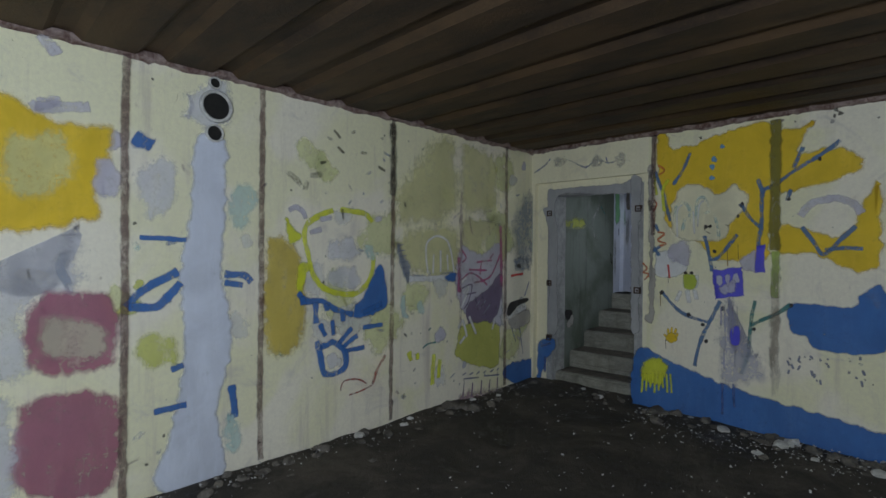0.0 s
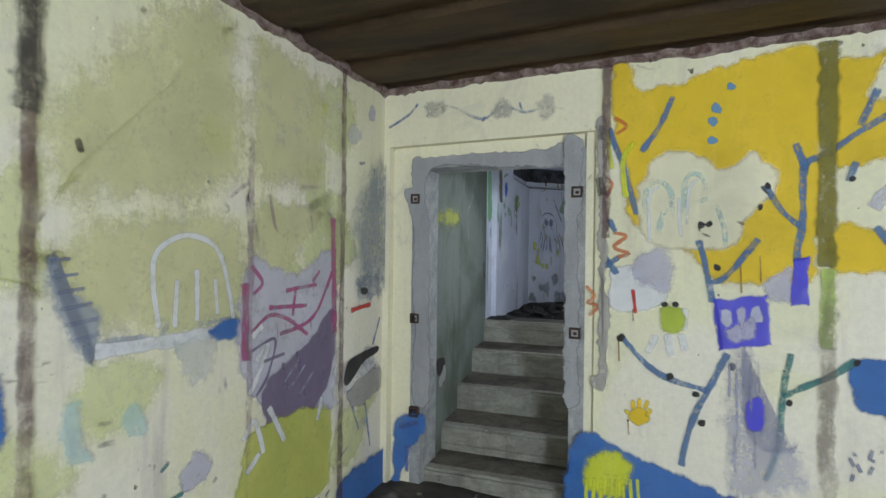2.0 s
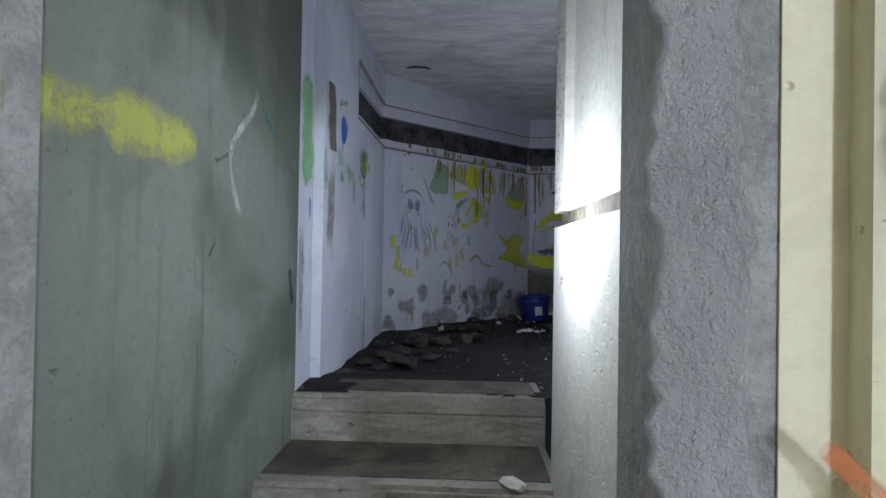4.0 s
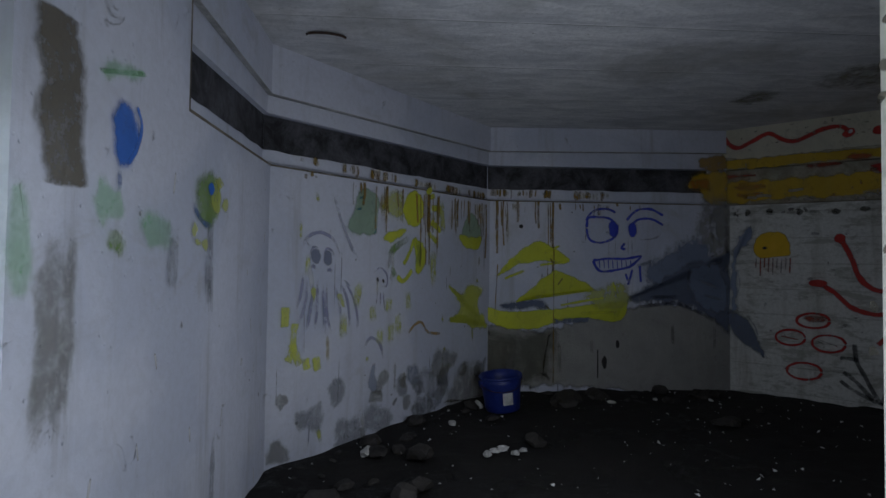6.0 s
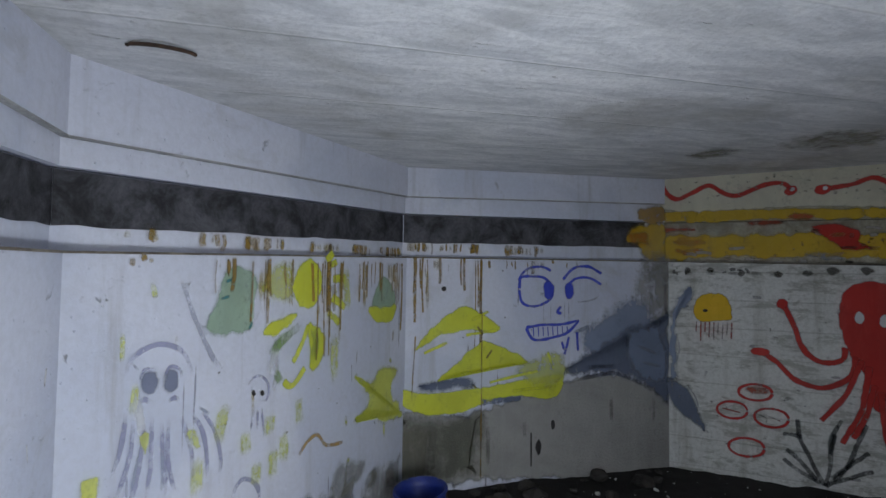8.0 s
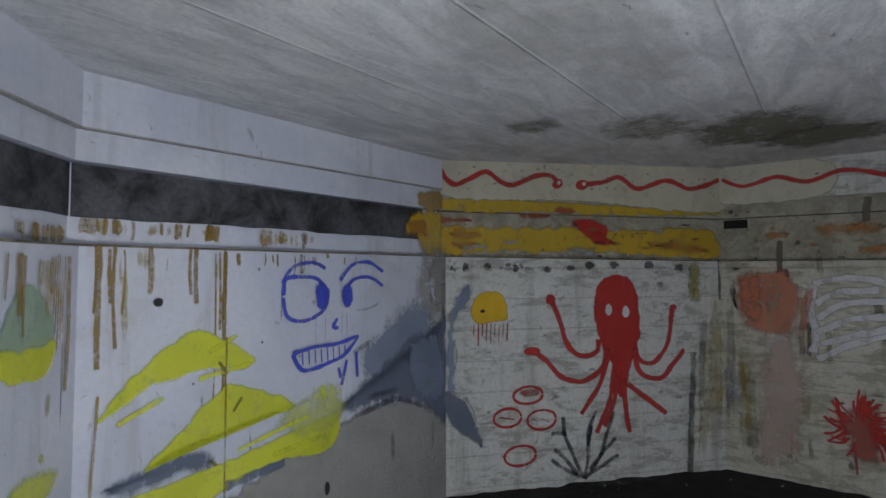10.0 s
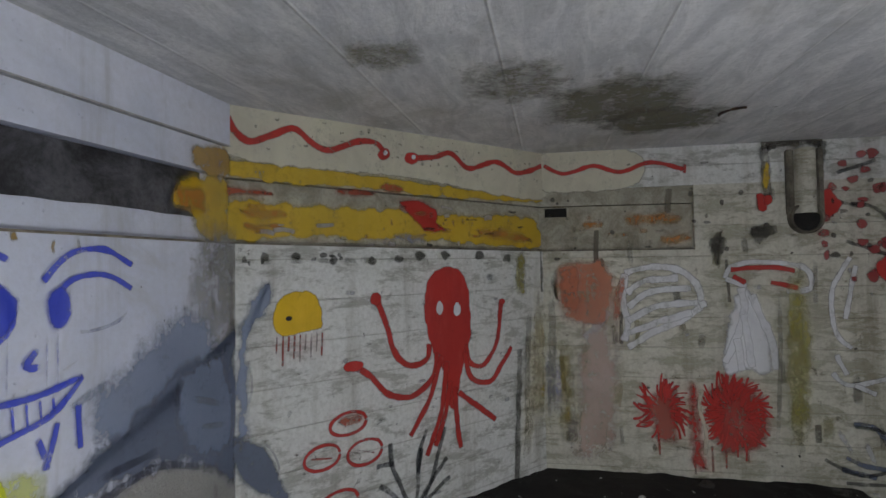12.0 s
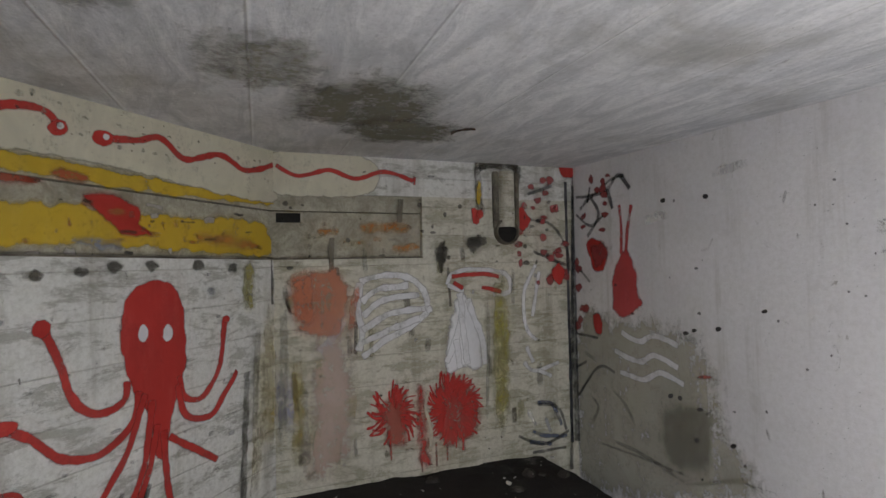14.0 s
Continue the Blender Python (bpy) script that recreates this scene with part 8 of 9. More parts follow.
m.patch("blossom", "BLOSSOM", 0.006, (2.06, 2.926, 2.046, 2.902, 2.01, 2.881, 1.998, 2.909, 1.99, 2.944, 2.015, 2.96, 2.047, 2.949))
m.patch("blossom", "BLOSSOM", 0.006, (2.131, 2.344, 2.108, 2.321, 2.079, 2.32, 2.058, 2.333, 2.047, 2.354, 2.076, 2.372, 2.115, 2.359))
m.patch("blossom", "BLOSSOM", 0.006, (2.12, 2.38, 2.106, 2.365, 2.077, 2.363, 2.06, 2.373, 2.051, 2.39, 2.079, 2.402, 2.109, 2.393))
m.patch("blossom", "REDP", 0.012, (2.142, 2.201, 2.125, 2.159, 2.083, 2.116, 2.044, 2.153, 2.032, 2.181, 2.019, 2.231, 2.052, 2.261, 2.092, 2.294, 2.123, 2.251))
m.patch("blossom", "REDP", 0.012, (1.852, 2.616, 1.833, 2.581, 1.774, 2.536, 1.733, 2.567, 1.686, 2.587, 1.686, 2.646, 1.732, 2.697, 1.784, 2.712, 1.819, 2.652))
m.stroke("corner_line", "BLACKP", 0.03, (2.236, 2.888, 2.208, 2.222, 2.182, 1.608, 2.152, 0.701))
m.stroke("stain", "MOULD", 0.05, (1.422, 2.983, 1.585, 3.025, 1.737, 2.998))
m.patch("stain", "MOULD", 0.03, (1.433, 2.439, 1.397, 2.395, 1.36, 2.378, 1.323, 2.395, 1.306, 2.439, 1.315, 2.477, 1.364, 2.504, 1.411, 2.485))
m.patch("stain", "MOULD", 0.03, (1.15, 2.368, 1.142, 2.293, 1.116, 2.229, 1.085, 2.285, 1.076, 2.369, 1.096, 2.447, 1.121, 2.46, 1.15, 2.463))
m.patch("hole", "MOULD", 0.006, (0.09, 2.699, 0.086, 2.684, 0.063, 2.685, 0.054, 2.699, 0.064, 2.713, 0.081, 2.715))
m.patch("hole", "MOULD", 0.006, (0.717, 2.363, 0.699, 2.354, 0.68, 2.357, 0.663, 2.364, 0.674, 2.372, 0.703, 2.374))
m.patch("hole", "MOULD", 0.006, (2.026, 2.755, 2.017, 2.739, 1.995, 2.739, 1.989, 2.754, 1.996, 2.765, 2.018, 2.769))
m.patch("hole", "MOULD", 0.006, (1.283, 2.707, 1.274, 2.687, 1.254, 2.69, 1.249, 2.706, 1.257, 2.722, 1.274, 2.725))
m.patch("hole", "MOULD", 0.006, (1.077, 2.912, 1.057, 2.904, 1.032, 2.904, 1.024, 2.91, 1.033, 2.916, 1.059, 2.919))
m.patch("hole", "MOULD", 0.006, (1.829, 2.288, 1.814, 2.274, 1.778, 2.275, 1.765, 2.29, 1.787, 2.309, 1.814, 2.308))
m.patch("hole", "MOULD", 0.006, (1.094, 2.407, 1.087, 2.397, 1.077, 2.398, 1.07, 2.407, 1.077, 2.416, 1.089, 2.416))
m.patch("hole", "MOULD", 0.006, (1.805, 2.632, 1.799, 2.616, 1.788, 2.617, 1.784, 2.632, 1.788, 2.654, 1.798, 2.648))
m.patch("hole", "MOULD", 0.006, (0.115, 2.674, 0.112, 2.662, 0.097, 2.664, 0.093, 2.673, 0.1, 2.683, 0.111, 2.683))
m.patch("hole", "MOULD", 0.006, (1.998, 2.544, 1.99, 2.533, 1.977, 2.532, 1.971, 2.544, 1.979, 2.552, 1.99, 2.554))
m.patch("hole", "MOULD", 0.006, (1.185, 2.341, 1.178, 2.33, 1.16, 2.33, 1.155, 2.341, 1.163, 2.355, 1.183, 2.355))
m.patch("hole", "MOULD", 0.006, (0.978, 2.709, 0.97, 2.695, 0.953, 2.692, 0.943, 2.708, 0.951, 2.726, 0.973, 2.726))
m.patch("hole", "MOULD", 0.006, (2.005, 2.35, 1.993, 2.33, 1.979, 2.337, 1.972, 2.35, 1.982, 2.364, 1.994, 2.364))
m.patch("hole", "MOULD", 0.006, (1.807, 2.418, 1.797, 2.401, 1.781, 2.404, 1.773, 2.418, 1.779, 2.433, 1.798, 2.433))
m.patch("hole", "MOULD", 0.006, (1.148, 2.32, 1.142, 2.312, 1.132, 2.311, 1.129, 2.32, 1.133, 2.332, 1.142, 2.331))
m.patch("hole", "MOULD", 0.006, (0.477, 2.466, 0.468, 2.45, 0.453, 2.454, 0.449, 2.466, 0.456, 2.481, 0.47, 2.478))
m.patch("hole", "MOULD", 0.006, (0.119, 2.297, 0.105, 2.281, 0.082, 2.283, 0.072, 2.298, 0.087, 2.31, 0.108, 2.306))
m.patch("hole", "MOULD", 0.006, (1.897, 2.301, 1.89, 2.289, 1.879, 2.282, 1.875, 2.301, 1.881, 2.318, 1.891, 2.315))
m.patch("hole", "MOULD", 0.006, (1.084, 2.518, 1.073, 2.508, 1.05, 2.51, 1.034, 2.518, 1.048, 2.53, 1.073, 2.529))
m.patch("hole", "MOULD", 0.006, (1.399, 2.466, 1.386, 2.454, 1.362, 2.455, 1.347, 2.466, 1.355, 2.475, 1.394, 2.477))
m.patch("hole", "MOULD", 0.006, (0.59, 2.921, 0.585, 2.916, 0.569, 2.912, 0.564, 2.92, 0.572, 2.925, 0.586, 2.928))
m.patch("hole", "MOULD", 0.006, (1.428, 2.492, 1.416, 2.479, 1.398, 2.477, 1.389, 2.492, 1.402, 2.504, 1.419, 2.505))
m.patch("hole", "MOULD", 0.006, (1.88, 2.568, 1.862, 2.552, 1.831, 2.548, 1.826, 2.568, 1.83, 2.585, 1.862, 2.581))
m.patch("hole", "MOULD", 0.006, (1.064, 2.563, 1.059, 2.548, 1.049, 2.548, 1.044, 2.563, 1.052, 2.573, 1.06, 2.576))
m.patch("hole", "MOULD", 0.006, (0.991, 2.531, 0.985, 2.518, 0.971, 2.519, 0.96, 2.531, 0.97, 2.541, 0.987, 2.538))
m.patch("hole", "MOULD", 0.006, (1.16, 2.65, 1.155, 2.63, 1.141, 2.632, 1.135, 2.649, 1.143, 2.665, 1.157, 2.661))
m.patch("spot", "SLITY", 0.012, (1.442, 2.818, 1.432, 2.731, 1.415, 2.715, 1.396, 2.741, 1.394, 2.817, 1.398, 2.879, 1.42, 2.902, 1.438, 2.884))
m.patch("spot", "REDP", 0.008, (1.45, 2.653, 1.439, 2.627, 1.415, 2.62, 1.396, 2.638, 1.397, 2.666, 1.417, 2.685, 1.44, 2.679))
m = Motif(FRONT, "crayfish_painting", "red painted crayfish with two feelers", 0)
m.patch("body", "CRAY", 0.02, (0.443, 2.026, 0.469, 2.224, 0.543, 2.349, 0.61, 2.358, 0.673, 2.226, 0.693, 2.077, 0.741, 2.025, 0.678, 1.972, 0.59, 1.912, 0.496, 1.912, 0.44, 1.954))
m.stroke("feeler", "CRAY", 0.03, (0.543, 2.341, 0.552, 2.534, 0.536, 2.684))
m.stroke("feeler", "CRAY", 0.03, (0.587, 2.34, 0.618, 2.529, 0.656, 2.67))
m = Motif(FRONT, "corner_paintings", "branches, red blots and pale waves by the corner", 0)
m.patch("bare", "CONCO", 0.06, (0.026, 1.87, 0.468, 1.929, 1.013, 1.918, 1.276, 1.673, 1.334, 1.383, 1.482, 1.057, 0.467, 0.625, -0.028, 0.72))
m.patch("green_patch", "MOULDF", 0.03, (0.88, 1.381, 1.239, 1.473, 1.201, 1.087, 0.89, 1.073))
m.stroke("wave", "WHITEP", 0.04, (0.519, 1.805, 0.679, 1.765, 0.829, 1.817, 1.016, 1.783))
m.stroke("wave", "WHITEP", 0.04, (0.445, 1.67, 0.673, 1.631, 0.824, 1.692, 1.01, 1.648))
m.stroke("wave", "WHITEP", 0.04, (0.496, 1.531, 0.719, 1.522, 0.867, 1.594, 1.048, 1.556))
m.stroke("branch", "BLACKP", 0.03, (0.093, 2.691, 0.227, 2.77, 0.418, 2.806, 0.539, 2.887, 0.645, 2.774))
m.stroke("branch", "BLACKP", 0.03, (0.227, 2.77, 0.318, 2.635, 0.18, 2.477))
m.stroke("branch", "BLACKP", 0.03, (0.418, 2.806, 0.471, 2.659))
m.stroke("crease", "MOULDF", 0.03, (0.245, 1.021, 0.647, 1.033, 0.974, 0.991, 1.172, 0.95))
m.stroke("crease", "MOULDF", 0.03, (0.071, 1.614, 0.269, 1.561))
m.stroke("crease", "MOULDF", 0.03, (0.092, 1.317, 0.254, 1.229, 0.113, 1.024))
m.stroke("crease", "MOULDF", 0.03, (0.356, 1.416, 0.553, 1.305, 0.652, 1.145))
m.patch("blossom", "REDP", 0.02, (0.178, 2.435, 0.309, 2.449, 0.398, 2.344, 0.349, 2.223, 0.236, 2.243))
m.patch("blossom", "REDP", 0.02, (0.219, 1.887, 0.298, 1.914, 0.317, 1.773, 0.246, 1.765))
m.stroke("branch", "BLACKP", 0.022, (0.054, 2.792, 0.26, 2.787, 0.451, 2.862, 0.595, 2.877))
m.stroke("branch", "BLACKP", 0.022, (0.048, 2.661, 0.217, 2.56, 0.38, 2.629))
m.stroke("branch", "BLACKP", 0.022, (0.005, 1.736, 0.277, 1.735))
m.stroke("branch", "BLACKP", 0.022, (0.044, 2.265, 0.198, 2.138))
m.stroke("branch", "BLACKP", 0.022, (-0.007, 1.47, 0.136, 1.539))
m.stroke("branch", "BLACKP", 0.022, (0.019, 1.257, 0.267, 1.52, 0.449, 1.514))
m.stroke("branch", "BLACKP", 0.022, (0.191, 2.732, 0.23, 2.854))
m.patch("blossom", "BLOSSOM", 0.006, (0.409, 2.81, 0.389, 2.791, 0.36, 2.786, 0.331, 2.81, 0.345, 2.836, 0.361, 2.845, 0.396, 2.84))
m.patch("blossom", "BLOSSOM", 0.006, (0.404, 2.862, 0.395, 2.835, 0.369, 2.839, 0.349, 2.859, 0.346, 2.879, 0.373, 2.894, 0.396, 2.883))
m.patch("blossom", "BLOSSOM", 0.006, (0.074, 2.289, 0.062, 2.263, 0.032, 2.25, 0.014, 2.276, 0.018, 2.302, 0.038, 2.326, 0.061, 2.321))
m.patch("blossom", "BLOSSOM", 0.006, (0.177, 2.641, 0.17, 2.628, 0.148, 2.62, 0.135, 2.634, 0.123, 2.657, 0.148, 2.661, 0.168, 2.664))
m.patch("blossom", "BLOSSOM", 0.006, (0.418, 2.707, 0.409, 2.689, 0.386, 2.69, 0.365, 2.706, 0.374, 2.722, 0.385, 2.728, 0.407, 2.72))
m.patch("blossom", "BLOSSOM", 0.006, (0.141, 1.94, 0.131, 1.922, 0.087, 1.916, 0.058, 1.921, 0.069, 1.943, 0.089, 1.964, 0.139, 1.961))
m.patch("blossom", "BLOSSOM", 0.006, (0.166, 2.625, 0.149, 2.609, 0.13, 2.611, 0.11, 2.621, 0.104, 2.642, 0.131, 2.651, 0.158, 2.642))
m.patch("blossom", "BLOSSOM", 0.006, (0.272, 2.901, 0.266, 2.868, 0.236, 2.87, 0.212, 2.894, 0.215, 2.923, 0.243, 2.948, 0.261, 2.93))
m.patch("blossom", "BLOSSOM", 0.006, (0.086, 1.803, 0.053, 1.773, 0.016, 1.762, -0.02, 1.777, -0.024, 1.808, 0.022, 1.829, 0.052, 1.831))
m.patch("blossom", "BLOSSOM", 0.006, (0.395, 2.52, 0.375, 2.505, 0.344, 2.505, 0.313, 2.517, 0.318, 2.531, 0.346, 2.54, 0.38, 2.535))
m.patch("blossom", "BLOSSOM", 0.006, (0.143, 1.935, 0.142, 1.915, 0.108, 1.901, 0.091, 1.92, 0.089, 1.946, 0.11, 1.962, 0.135, 1.955))
m.patch("blossom", "BLOSSOM", 0.006, (0.11, 2.238, 0.094, 2.22, 0.053, 2.202, 0.022, 2.224, 0.014, 2.25, 0.056, 2.269, 0.094, 2.261))
m.patch("blossom", "BLOSSOM", 0.006, (0.107, 2.098, 0.081, 2.074, 0.052, 2.058, 0.023, 2.078, 0.017, 2.108, 0.054, 2.122, 0.08, 2.13))
m.patch("blossom", "BLOSSOM", 0.006, (0.171, 2.558, 0.147, 2.549, 0.123, 2.54, 0.1, 2.557, 0.107, 2.569, 0.126, 2.574, 0.158, 2.575))
m.patch("blossom", "BLOSSOM", 0.006, (0.347, 2.81, 0.335, 2.798, 0.308, 2.784, 0.274, 2.808, 0.277, 2.831, 0.309, 2.84, 0.336, 2.826))
m.patch("blossom", "BLOSSOM", 0.006, (0.106, 1.855, 0.091, 1.829, 0.065, 1.813, 0.041, 1.832, 0.045, 1.865, 0.069, 1.883, 0.095, 1.88))
m.patch("blossom", "BLOSSOM", 0.006, (0.189, 1.941, 0.168, 1.919, 0.141, 1.907, 0.123, 1.926, 0.123, 1.95, 0.142, 1.975, 0.183, 1.959))
m.patch("blossom", "BLOSSOM", 0.006, (0.279, 2.321, 0.274, 2.309, 0.245, 2.3, 0.223, 2.316, 0.227, 2.332, 0.246, 2.341, 0.275, 2.333))
m.patch("blossom", "BLOSSOM", 0.006, (0.433, 2.626, 0.411, 2.61, 0.38, 2.604, 0.355, 2.624, 0.348, 2.644, 0.384, 2.65, 0.414, 2.643))
m.patch("blossom", "BLOSSOM", 0.006, (0.425, 2.76, 0.415, 2.743, 0.377, 2.745, 0.358, 2.753, 0.344, 2.782, 0.377, 2.795, 0.414, 2.789))
m.patch("blossom", "BLOSSOM", 0.006, (0.463, 2.894, 0.458, 2.884, 0.422, 2.888, 0.409, 2.894, 0.404, 2.91, 0.426, 2.92, 0.453, 2.91))
m.patch("blossom", "BLOSSOM", 0.006, (0.356, 2.36, 0.344, 2.338, 0.301, 2.327, 0.268, 2.346, 0.273, 2.38, 0.306, 2.393, 0.345, 2.379))
m.patch("blossom", "BLOSSOM", 0.03, (0.416, 2.344, 0.373, 2.294, 0.312, 2.254, 0.268, 2.237, 0.242, 2.303, 0.219, 2.39, 0.273, 2.422, 0.324, 2.43, 0.376, 2.432))
m.patch("red_spot", "REDTHIN", 0.008, (1.245, 1.642, 1.225, 1.628, 1.181, 1.617, 1.144, 1.616, 1.145, 1.627, 1.182, 1.642, 1.226, 1.648))
m.stroke("crease", "MOULDF", 0.02, (0.005, 0.948, 0.746, 1.012, 1.249, 1.035))
m.patch("hole", "DOT", 0.004, (1.582, 2.031, 1.573, 2.023, 1.556, 2.021, 1.548, 2.028, 1.557, 2.039, 1.574, 2.042))
m.patch("hole", "DOT", 0.004, (1.313, 1.918, 1.301, 1.904, 1.283, 1.901, 1.277, 1.914, 1.286, 1.923, 1.3, 1.926))
m.patch("hole", "DOT", 0.004, (1.031, 1.476, 1.022, 1.46, 1.007, 1.461, 0.999, 1.468, 1.005, 1.484, 1.023, 1.485))
m.patch("hole", "DOT", 0.004, (0.964, 1.477, 0.952, 1.459, 0.928, 1.454, 0.925, 1.468, 0.93, 1.478, 0.955, 1.485))
m.patch("hole", "DOT", 0.004, (1.177, 1.447, 1.164, 1.433, 1.147, 1.429, 1.133, 1.436, 1.142, 1.447, 1.166, 1.457))
m.patch("hole", "DOT", 0.004, (1.153, 1.89, 1.142, 1.88, 1.123, 1.876, 1.118, 1.886, 1.128, 1.897, 1.142, 1.898))
m.patch("hole", "DOT", 0.004, (0.951, 2.66, 0.947, 2.65, 0.922, 2.649, 0.912, 2.665, 0.922, 2.673, 0.95, 2.674))
m.patch("hole", "DOT", 0.004, (1.262, 2.644, 1.249, 2.633, 1.232, 2.636, 1.225, 2.649, 1.233, 2.66, 1.253, 2.658))
m.patch("hole", "DOT", 0.004, (1.627, 1.119, 1.623, 1.11, 1.608, 1.099, 1.597, 1.106, 1.608, 1.118, 1.62, 1.127))
m.patch("hole", "DOT", 0.004, (1.383, 1.309, 1.373, 1.297, 1.357, 1.29, 1.344, 1.296, 1.358, 1.314, 1.375, 1.317))
m.patch("hole", "DOT", 0.004, (1.098, 1.867, 1.081, 1.854, 1.061, 1.853, 1.053, 1.862, 1.061, 1.872, 1.083, 1.876))
m.patch("hole", "DOT", 0.004, (1.143, 1.263, 1.135, 1.248, 1.117, 1.245, 1.111, 1.253, 1.115, 1.267, 1.137, 1.275))
m.patch("pock", "MOULD", 0.004, (1.179, 2.244, 1.173, 2.24, 1.158, 2.239, 1.152, 2.244, 1.161, 2.252, 1.173, 2.25))
m.patch("pock", "MOULD", 0.004, (0.499, 2.128, 0.49, 2.116, 0.476, 2.117, 0.465, 2.126, 0.476, 2.139, 0.489, 2.136))
m.patch("pock", "MOULD", 0.004, (1.167, 1.051, 1.16, 1.042, 1.154, 1.041, 1.149, 1.044, 1.154, 1.055, 1.163, 1.057))
m.patch("pock", "MOULD", 0.004, (1.875, 1.863, 1.871, 1.858, 1.866, 1.855, 1.862, 1.861, 1.867, 1.867, 1.872, 1.868))
m.patch("pock", "MOULD", 0.004, (0.662, 1.943, 0.649, 1.933, 0.628, 1.935, 0.615, 1.939, 0.631, 1.949, 0.646, 1.951))
m.patch("pock", "MOULD", 0.004, (2.059, 2.308, 2.056, 2.302, 2.051, 2.302, 2.049, 2.308, 2.051, 2.314, 2.056, 2.314))
m.patch("pock", "MOULD", 0.004, (1.918, 2.634, 1.915, 2.628, 1.907, 2.63, 1.902, 2.636, 1.908, 2.641, 1.916, 2.638))
m.patch("pock", "MOULD", 0.004, (1.957, 2.147, 1.952, 2.142, 1.945, 2.141, 1.942, 2.146, 1.945, 2.153, 1.952, 2.151))
m.patch("pock", "MOULD", 0.004, (1.185, 1.99, 1.183, 1.98, 1.168, 1.982, 1.16, 1.988, 1.171, 1.996, 1.182, 1.999))
m.patch("pock", "MOULD", 0.004, (1.03, 2.649, 1.021, 2.642, 1.015, 2.64, 1.012, 2.651, 1.014, 2.659, 1.023, 2.66))
m.patch("pock", "MOULD", 0.004, (2.018, 2.132, 2.015, 2.127, 2.008, 2.127, 2.007, 2.132, 2.009, 2.136, 2.016, 2.136))
m.patch("pock", "MOULD", 0.004, (1.96, 2.436, 1.955, 2.431, 1.949, 2.432, 1.947, 2.437, 1.949, 2.442, 1.957, 2.442))
m.patch("pock", "MOULD", 0.004, (1.77, 1.782, 1.766, 1.774, 1.76, 1.775, 1.755, 1.779, 1.76, 1.787, 1.768, 1.786))
m.patch("pock", "MOULD", 0.004, (1.389, 1.49, 1.382, 1.481, 1.373, 1.481, 1.368, 1.484, 1.372, 1.492, 1.384, 1.493))
m = Motif(PASS, "green_spray", "bright green sprayed blot on the wall end", 0)
m.patch("spray", "GREENS", 0.07, (1.70, 2.28, 1.82, 2.30, 1.88, 2.15, 1.86, 1.85, 1.74, 1.82, 1.69, 2.0))
m.stroke("mark", "BLUEF", 0.03, (1.82, 1.78, 1.83, 1.62))
m.stroke("seep", "MOULDF", 0.08, (1.70, 1.7, 1.71, 1.4, 1.70, 1.0))
m = Motif(PASS, "passage_stains", "lime blot and white crack on mouldy passage wall", 0)
m.patch("blot", "LIMEF", 0.03, (0.251, 1.791, 0.724, 1.84, 0.731, 1.721, 0.255, 1.693))
m.stroke("crack", "WHITEF", 0.03, (1.251, 2.235, 1.17, 1.997, 0.994, 1.809, 1.066, 1.624, 1.273, 1.496))
m.stroke("mark", "TEAL", 0.02, (1.238, 2.009, 1.36, 1.924))
m.stroke("mark", "MOULD", 0.04, (1.555, 1.423, 1.601, 1.27))
m.patch("hole", "DOT", 0.008, (0.287, 0.765, 0.441, 0.757, 0.467, 0.698, 0.339, 0.65))
m.patch("chip", "CONCF", 0.02, (0.34, 0.638, 0.498, 0.709, 0.489, 0.582, 0.357, 0.558))
m = Motif(DW, "anchor_holes", "row of dark holes in the concrete wall", 0)
m.patch("hole", "MOULD", 0.01, (-0.025, 2.288, -0.026, 2.272, -0.043, 2.266, -0.057, 2.282, -0.052, 2.296, -0.044, 2.304, -0.029, 2.306))
m.patch("hole", "MOULD", 0.01, (0.066, 2.298, 0.066, 2.285, 0.05, 2.282, 0.041, 2.288, 0.04, 2.309, 0.049, 2.321, 0.062, 2.317))
m.patch("hole", "MOULD", 0.01, (0.162, 2.318, 0.157, 2.299, 0.138, 2.293, 0.123, 2.308, 0.127, 2.325, 0.138, 2.335, 0.152, 2.331))
m.patch("hole", "MOULD", 0.01, (0.318, 2.313, 0.306, 2.3, 0.289, 2.298, 0.272, 2.305, 0.269, 2.321, 0.287, 2.333, 0.304, 2.329))
m.patch("hole", "MOULD", 0.01, (0.511, 2.298, 0.501, 2.283, 0.484, 2.27, 0.465, 2.288, 0.468, 2.306, 0.484, 2.322, 0.508, 2.312))
m.patch("hole", "MOULD", 0.01, (0.74, 2.293, 0.728, 2.27, 0.703, 2.262, 0.681, 2.282, 0.69, 2.302, 0.705, 2.32, 0.726, 2.307))
m.patch("hole", "MOULD", 0.01, (0.91, 2.298, 0.897, 2.28, 0.87, 2.272, 0.845, 2.289, 0.851, 2.311, 0.868, 2.321, 0.899, 2.319))
m.patch("hole", "MOULD", 0.01, (1.054, 2.32, 1.03, 2.302, 1.006, 2.287, 0.98, 2.311, 0.978, 2.334, 1.007, 2.343, 1.03, 2.344))
m.patch("hole", "MOULD", 0.01, (1.243, 2.319, 1.222, 2.299, 1.19, 2.283, 1.17, 2.304, 1.16, 2.333, 1.194, 2.353, 1.224, 2.335))
m.patch("hole", "MOULD", 0.01, (1.509, 2.316, 1.498, 2.296, 1.463, 2.292, 1.431, 2.303, 1.432, 2.327, 1.463, 2.349, 1.495, 2.34))
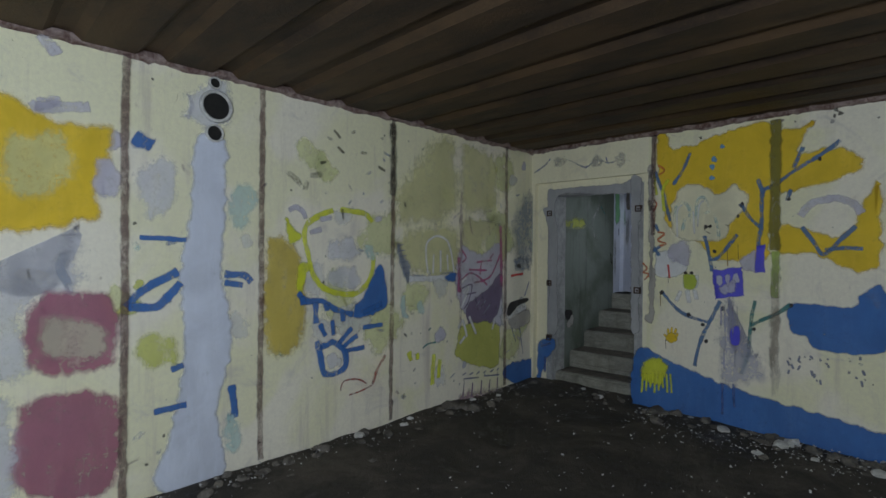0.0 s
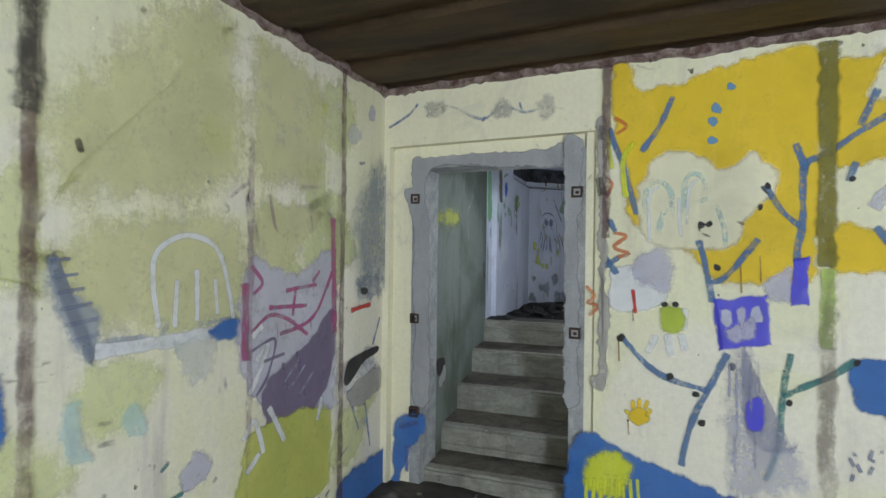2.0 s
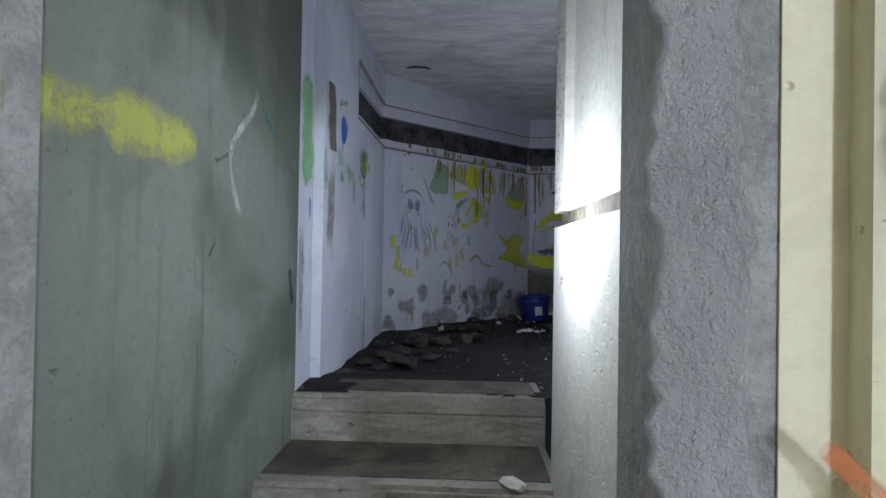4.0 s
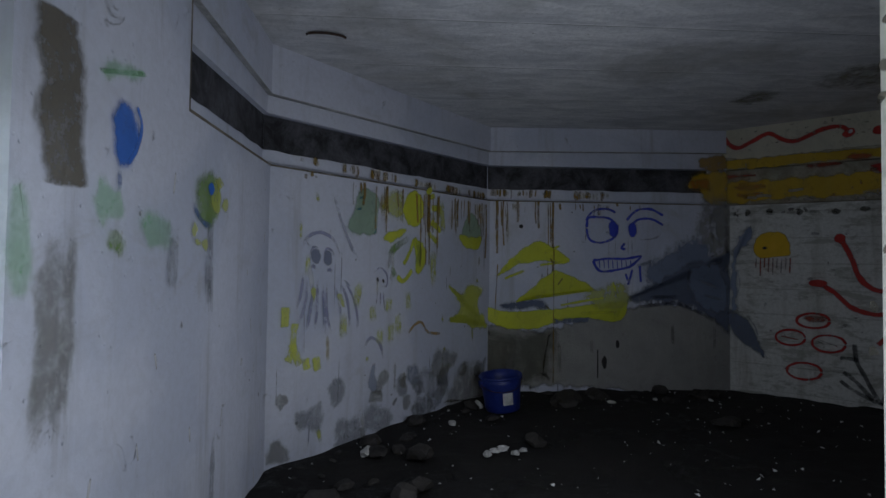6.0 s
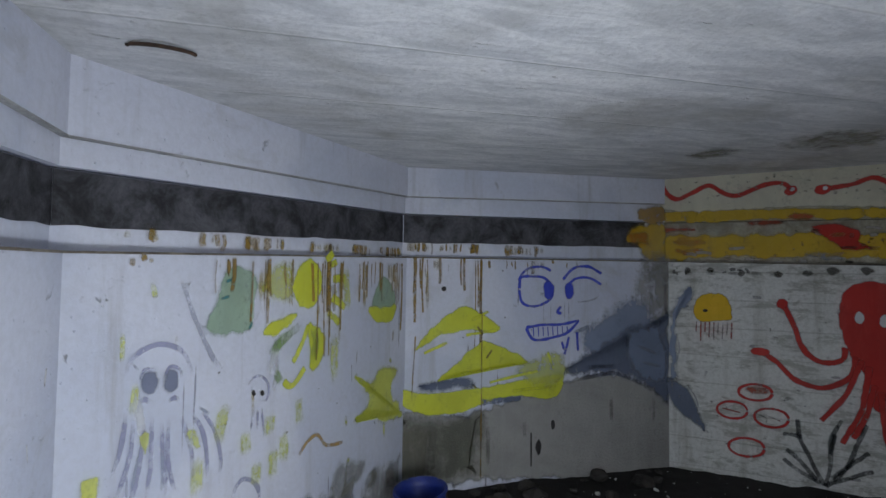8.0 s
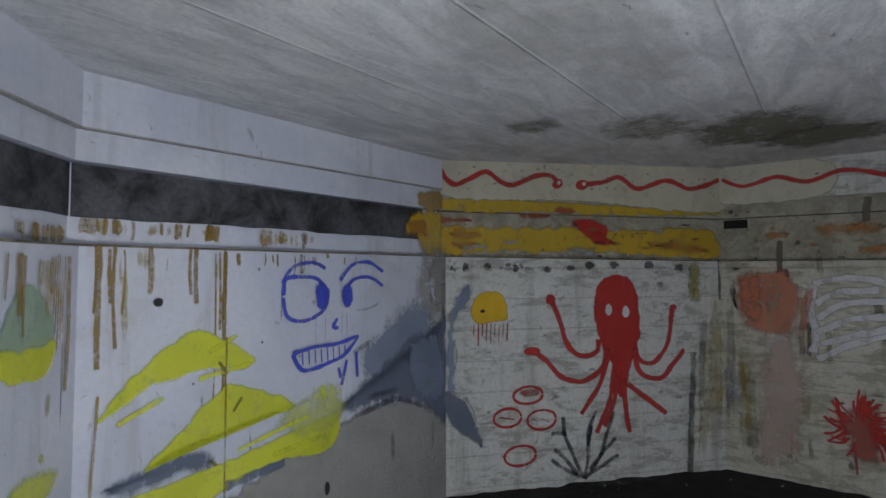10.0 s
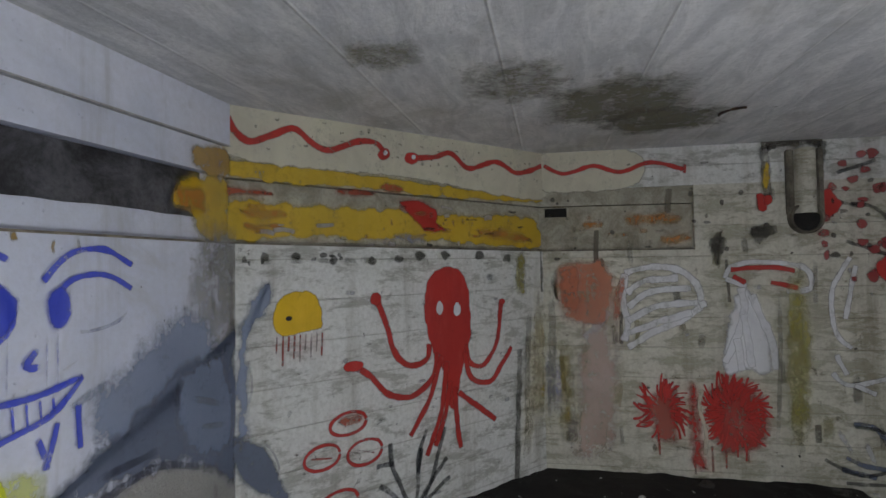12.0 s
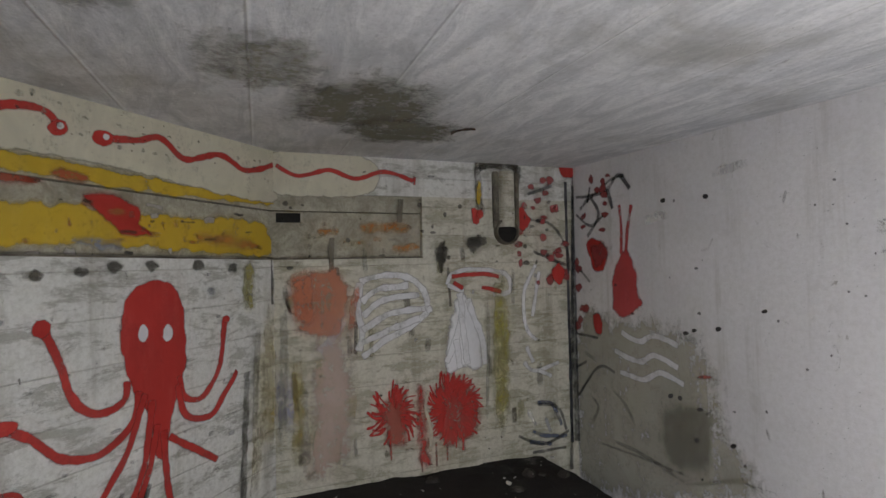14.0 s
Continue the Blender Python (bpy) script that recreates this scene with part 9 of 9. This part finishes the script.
m.patch("hole", "MOULD", 0.01, (1.74, 2.301, 1.732, 2.275, 1.695, 2.273, 1.66, 2.284, 1.67, 2.311, 1.695, 2.33, 1.74, 2.329))
m.patch("pock", "MOULD", 0.006, (0.493, 2.319, 0.485, 2.315, 0.471, 2.309, 0.46, 2.315, 0.463, 2.322, 0.471, 2.325, 0.484, 2.324))
m.patch("pock", "MOULD", 0.006, (0.54, 2.304, 0.535, 2.298, 0.526, 2.295, 0.517, 2.3, 0.52, 2.309, 0.526, 2.311, 0.538, 2.314))
m.patch("pock", "MOULD", 0.006, (0.395, 2.3, 0.39, 2.294, 0.379, 2.291, 0.368, 2.296, 0.37, 2.305, 0.377, 2.309, 0.393, 2.311))
m.patch("pock", "MOULD", 0.006, (0.14, 2.29, 0.135, 2.281, 0.13, 2.279, 0.127, 2.286, 0.126, 2.294, 0.13, 2.303, 0.136, 2.301))
m.patch("pock", "MOULD", 0.006, (0.08, 2.285, 0.079, 2.274, 0.072, 2.27, 0.067, 2.278, 0.066, 2.289, 0.072, 2.296, 0.079, 2.293))
m.patch("pock", "MOULD", 0.006, (0.455, 2.319, 0.443, 2.307, 0.426, 2.305, 0.416, 2.312, 0.413, 2.324, 0.427, 2.337, 0.446, 2.333))
m.patch("pock", "MOULD", 0.006, (0.312, 2.305, 0.306, 2.298, 0.298, 2.297, 0.294, 2.302, 0.289, 2.309, 0.298, 2.313, 0.308, 2.313))
m.patch("pock", "MOULD", 0.006, (0.532, 2.32, 0.532, 2.311, 0.518, 2.311, 0.509, 2.316, 0.508, 2.326, 0.517, 2.334, 0.529, 2.327))
m.stroke("run", "OCHREF", 0.09, (1.93, 1.985, 1.905, 1.408, 1.821, 0.792))
m.stroke("run", "MOULD", 0.05, (1.807, 1.709, 1.755, 0.813))
m.stroke("run", "OLIVEF", 0.06, (1.822, 2.315, 1.801, 2.065))
m.stroke("smear", "MOULDF", 0.03, (0.11, 2.298, 0.197, 2.291))
m.stroke("smear", "MOULDF", 0.03, (0.242, 2.298, 0.336, 2.29))
m.stroke("smear", "MOULDF", 0.03, (0.386, 2.298, 0.489, 2.29))
m.stroke("smear", "MOULDF", 0.03, (0.515, 2.298, 0.628, 2.289))
m.stroke("smear", "MOULDF", 0.03, (0.628, 2.297, 0.747, 2.289))
m = Motif(LEFT, "dirty_joints", "dark dirty joints between the painted wall panels", 0)
m.stroke("joint", "JOINTP", 0.045, (3.512, 0.02, 3.512, 0.44, 3.514, 0.86, 3.514, 1.28, 3.51, 1.7, 3.509, 2.12, 3.516, 2.54))
m.stroke("joint", "JOINTP", 0.045, (4.324, 0.02, 4.316, 0.44, 4.317, 0.86, 4.319, 1.28, 4.317, 1.7, 4.319, 2.12, 4.317, 2.54))
m.stroke("joint", "JOINTP", 0.045, (5.462, 0.02, 5.461, 0.44, 5.465, 0.86, 5.467, 1.28, 5.469, 1.7, 5.466, 2.12, 5.466, 2.54))
m.stroke("joint", "MOULD", 0.08, (5.465, 1.9, 5.468, 2.0, 5.468, 2.1, 5.467, 2.2, 5.466, 2.3, 5.465, 2.4, 5.463, 2.5))
m.stroke("joint", "MAUVE", 0.04, (6.314, 0.02, 6.315, 0.44, 6.319, 0.86, 6.315, 1.28, 6.318, 1.7, 6.317, 2.12, 6.317, 2.54))
m.stroke("joint", "JOINTP", 0.05, (7.02, 0.02, 7.019, 0.44, 7.017, 0.86, 7.017, 1.28, 7.018, 1.7, 7.019, 2.12, 7.018, 2.54))
m = Motif(DOOR, "wall_joints", "dark dirty joints between the painted wall panels", 0)
m.stroke("joint", "JOINTG", 0.07, (2.366, 0.02, 2.373, 0.308, 2.37, 0.597, 2.368, 0.885, 2.368, 1.173, 2.372, 1.462, 2.372, 1.75))
m.stroke("joint", "JOINTG", 0.07, (3.321, 0.02, 3.317, 0.437, 3.323, 0.853, 3.323, 1.27, 3.318, 1.687, 3.322, 2.103, 3.322, 2.52))
m.stroke("joint", "JOINTP", 0.045, (1.388, 1.6, 1.391, 1.757, 1.391, 1.913, 1.391, 2.07, 1.388, 2.227, 1.39, 2.383, 1.391, 2.54))
scatter(DW, "band_marks", "red, orange and grey smears on the yellow slit", (("REDF", 9, 0.03, 0.12, 0.01), ("ORANGEF", 14, 0.03, 0.14, 0.01), ("CONCF", 12, 0.025, 0.12, 0.01), ("MOULD", 14, 0.012, 0.1, 0.008)), 0.08, 1.95, 2.37, 2.62, -0.045)
scatter(EW, "band_marks", "orange and brown smears on the grey slit", (("ORANGEF", 9, 0.03, 0.1, 0.01), ("MOULDF", 8, 0.03, 0.12, 0.01), ("OCHREF", 5, 0.03, 0.1, 0.01)), 0.1, 0.9, 2.37, 2.6, -0.045)
scatter(DW, "mould_flecks", "black mould flecks on the pale strip", (("MOULD", 40, 0.009, 0.03, 0.004), ("MOULDF", 20, 0.02, 0.06, 0.008)), 0.05, 2.0, 2.82, 2.99)
m = Motif(DW, "corner_stain", "ochre and black seepage down the wall corner", 0)
m.stroke("run", "OCHREF", 0.12, (2.024, 2.313, 1.996, 1.866, 1.978, 1.394, 1.96, 0.963))
m.stroke("run", "MOULDF", 0.06, (1.911, 2.147, 1.875, 1.686, 1.847, 1.043))
m.patch("blot", "OLIVEF", 0.03, (1.784, 2.316, 1.862, 2.315, 1.862, 2.067, 1.789, 2.074))
m = Motif(EW, "corner_stain", "brown and black seepage down the wall corner", 0)
m.stroke("run", "MOULDF", 0.06, (0.053, 2.277, 0.053, 1.713, 0.038, 0.985))
m.stroke("run", "OCHREF", 0.08, (0.116, 1.849, 0.138, 1.423, 0.105, 0.973))
m.stroke("run", "LILACWASH", 0.05, (0.087, 1.71, 0.09, 1.15))
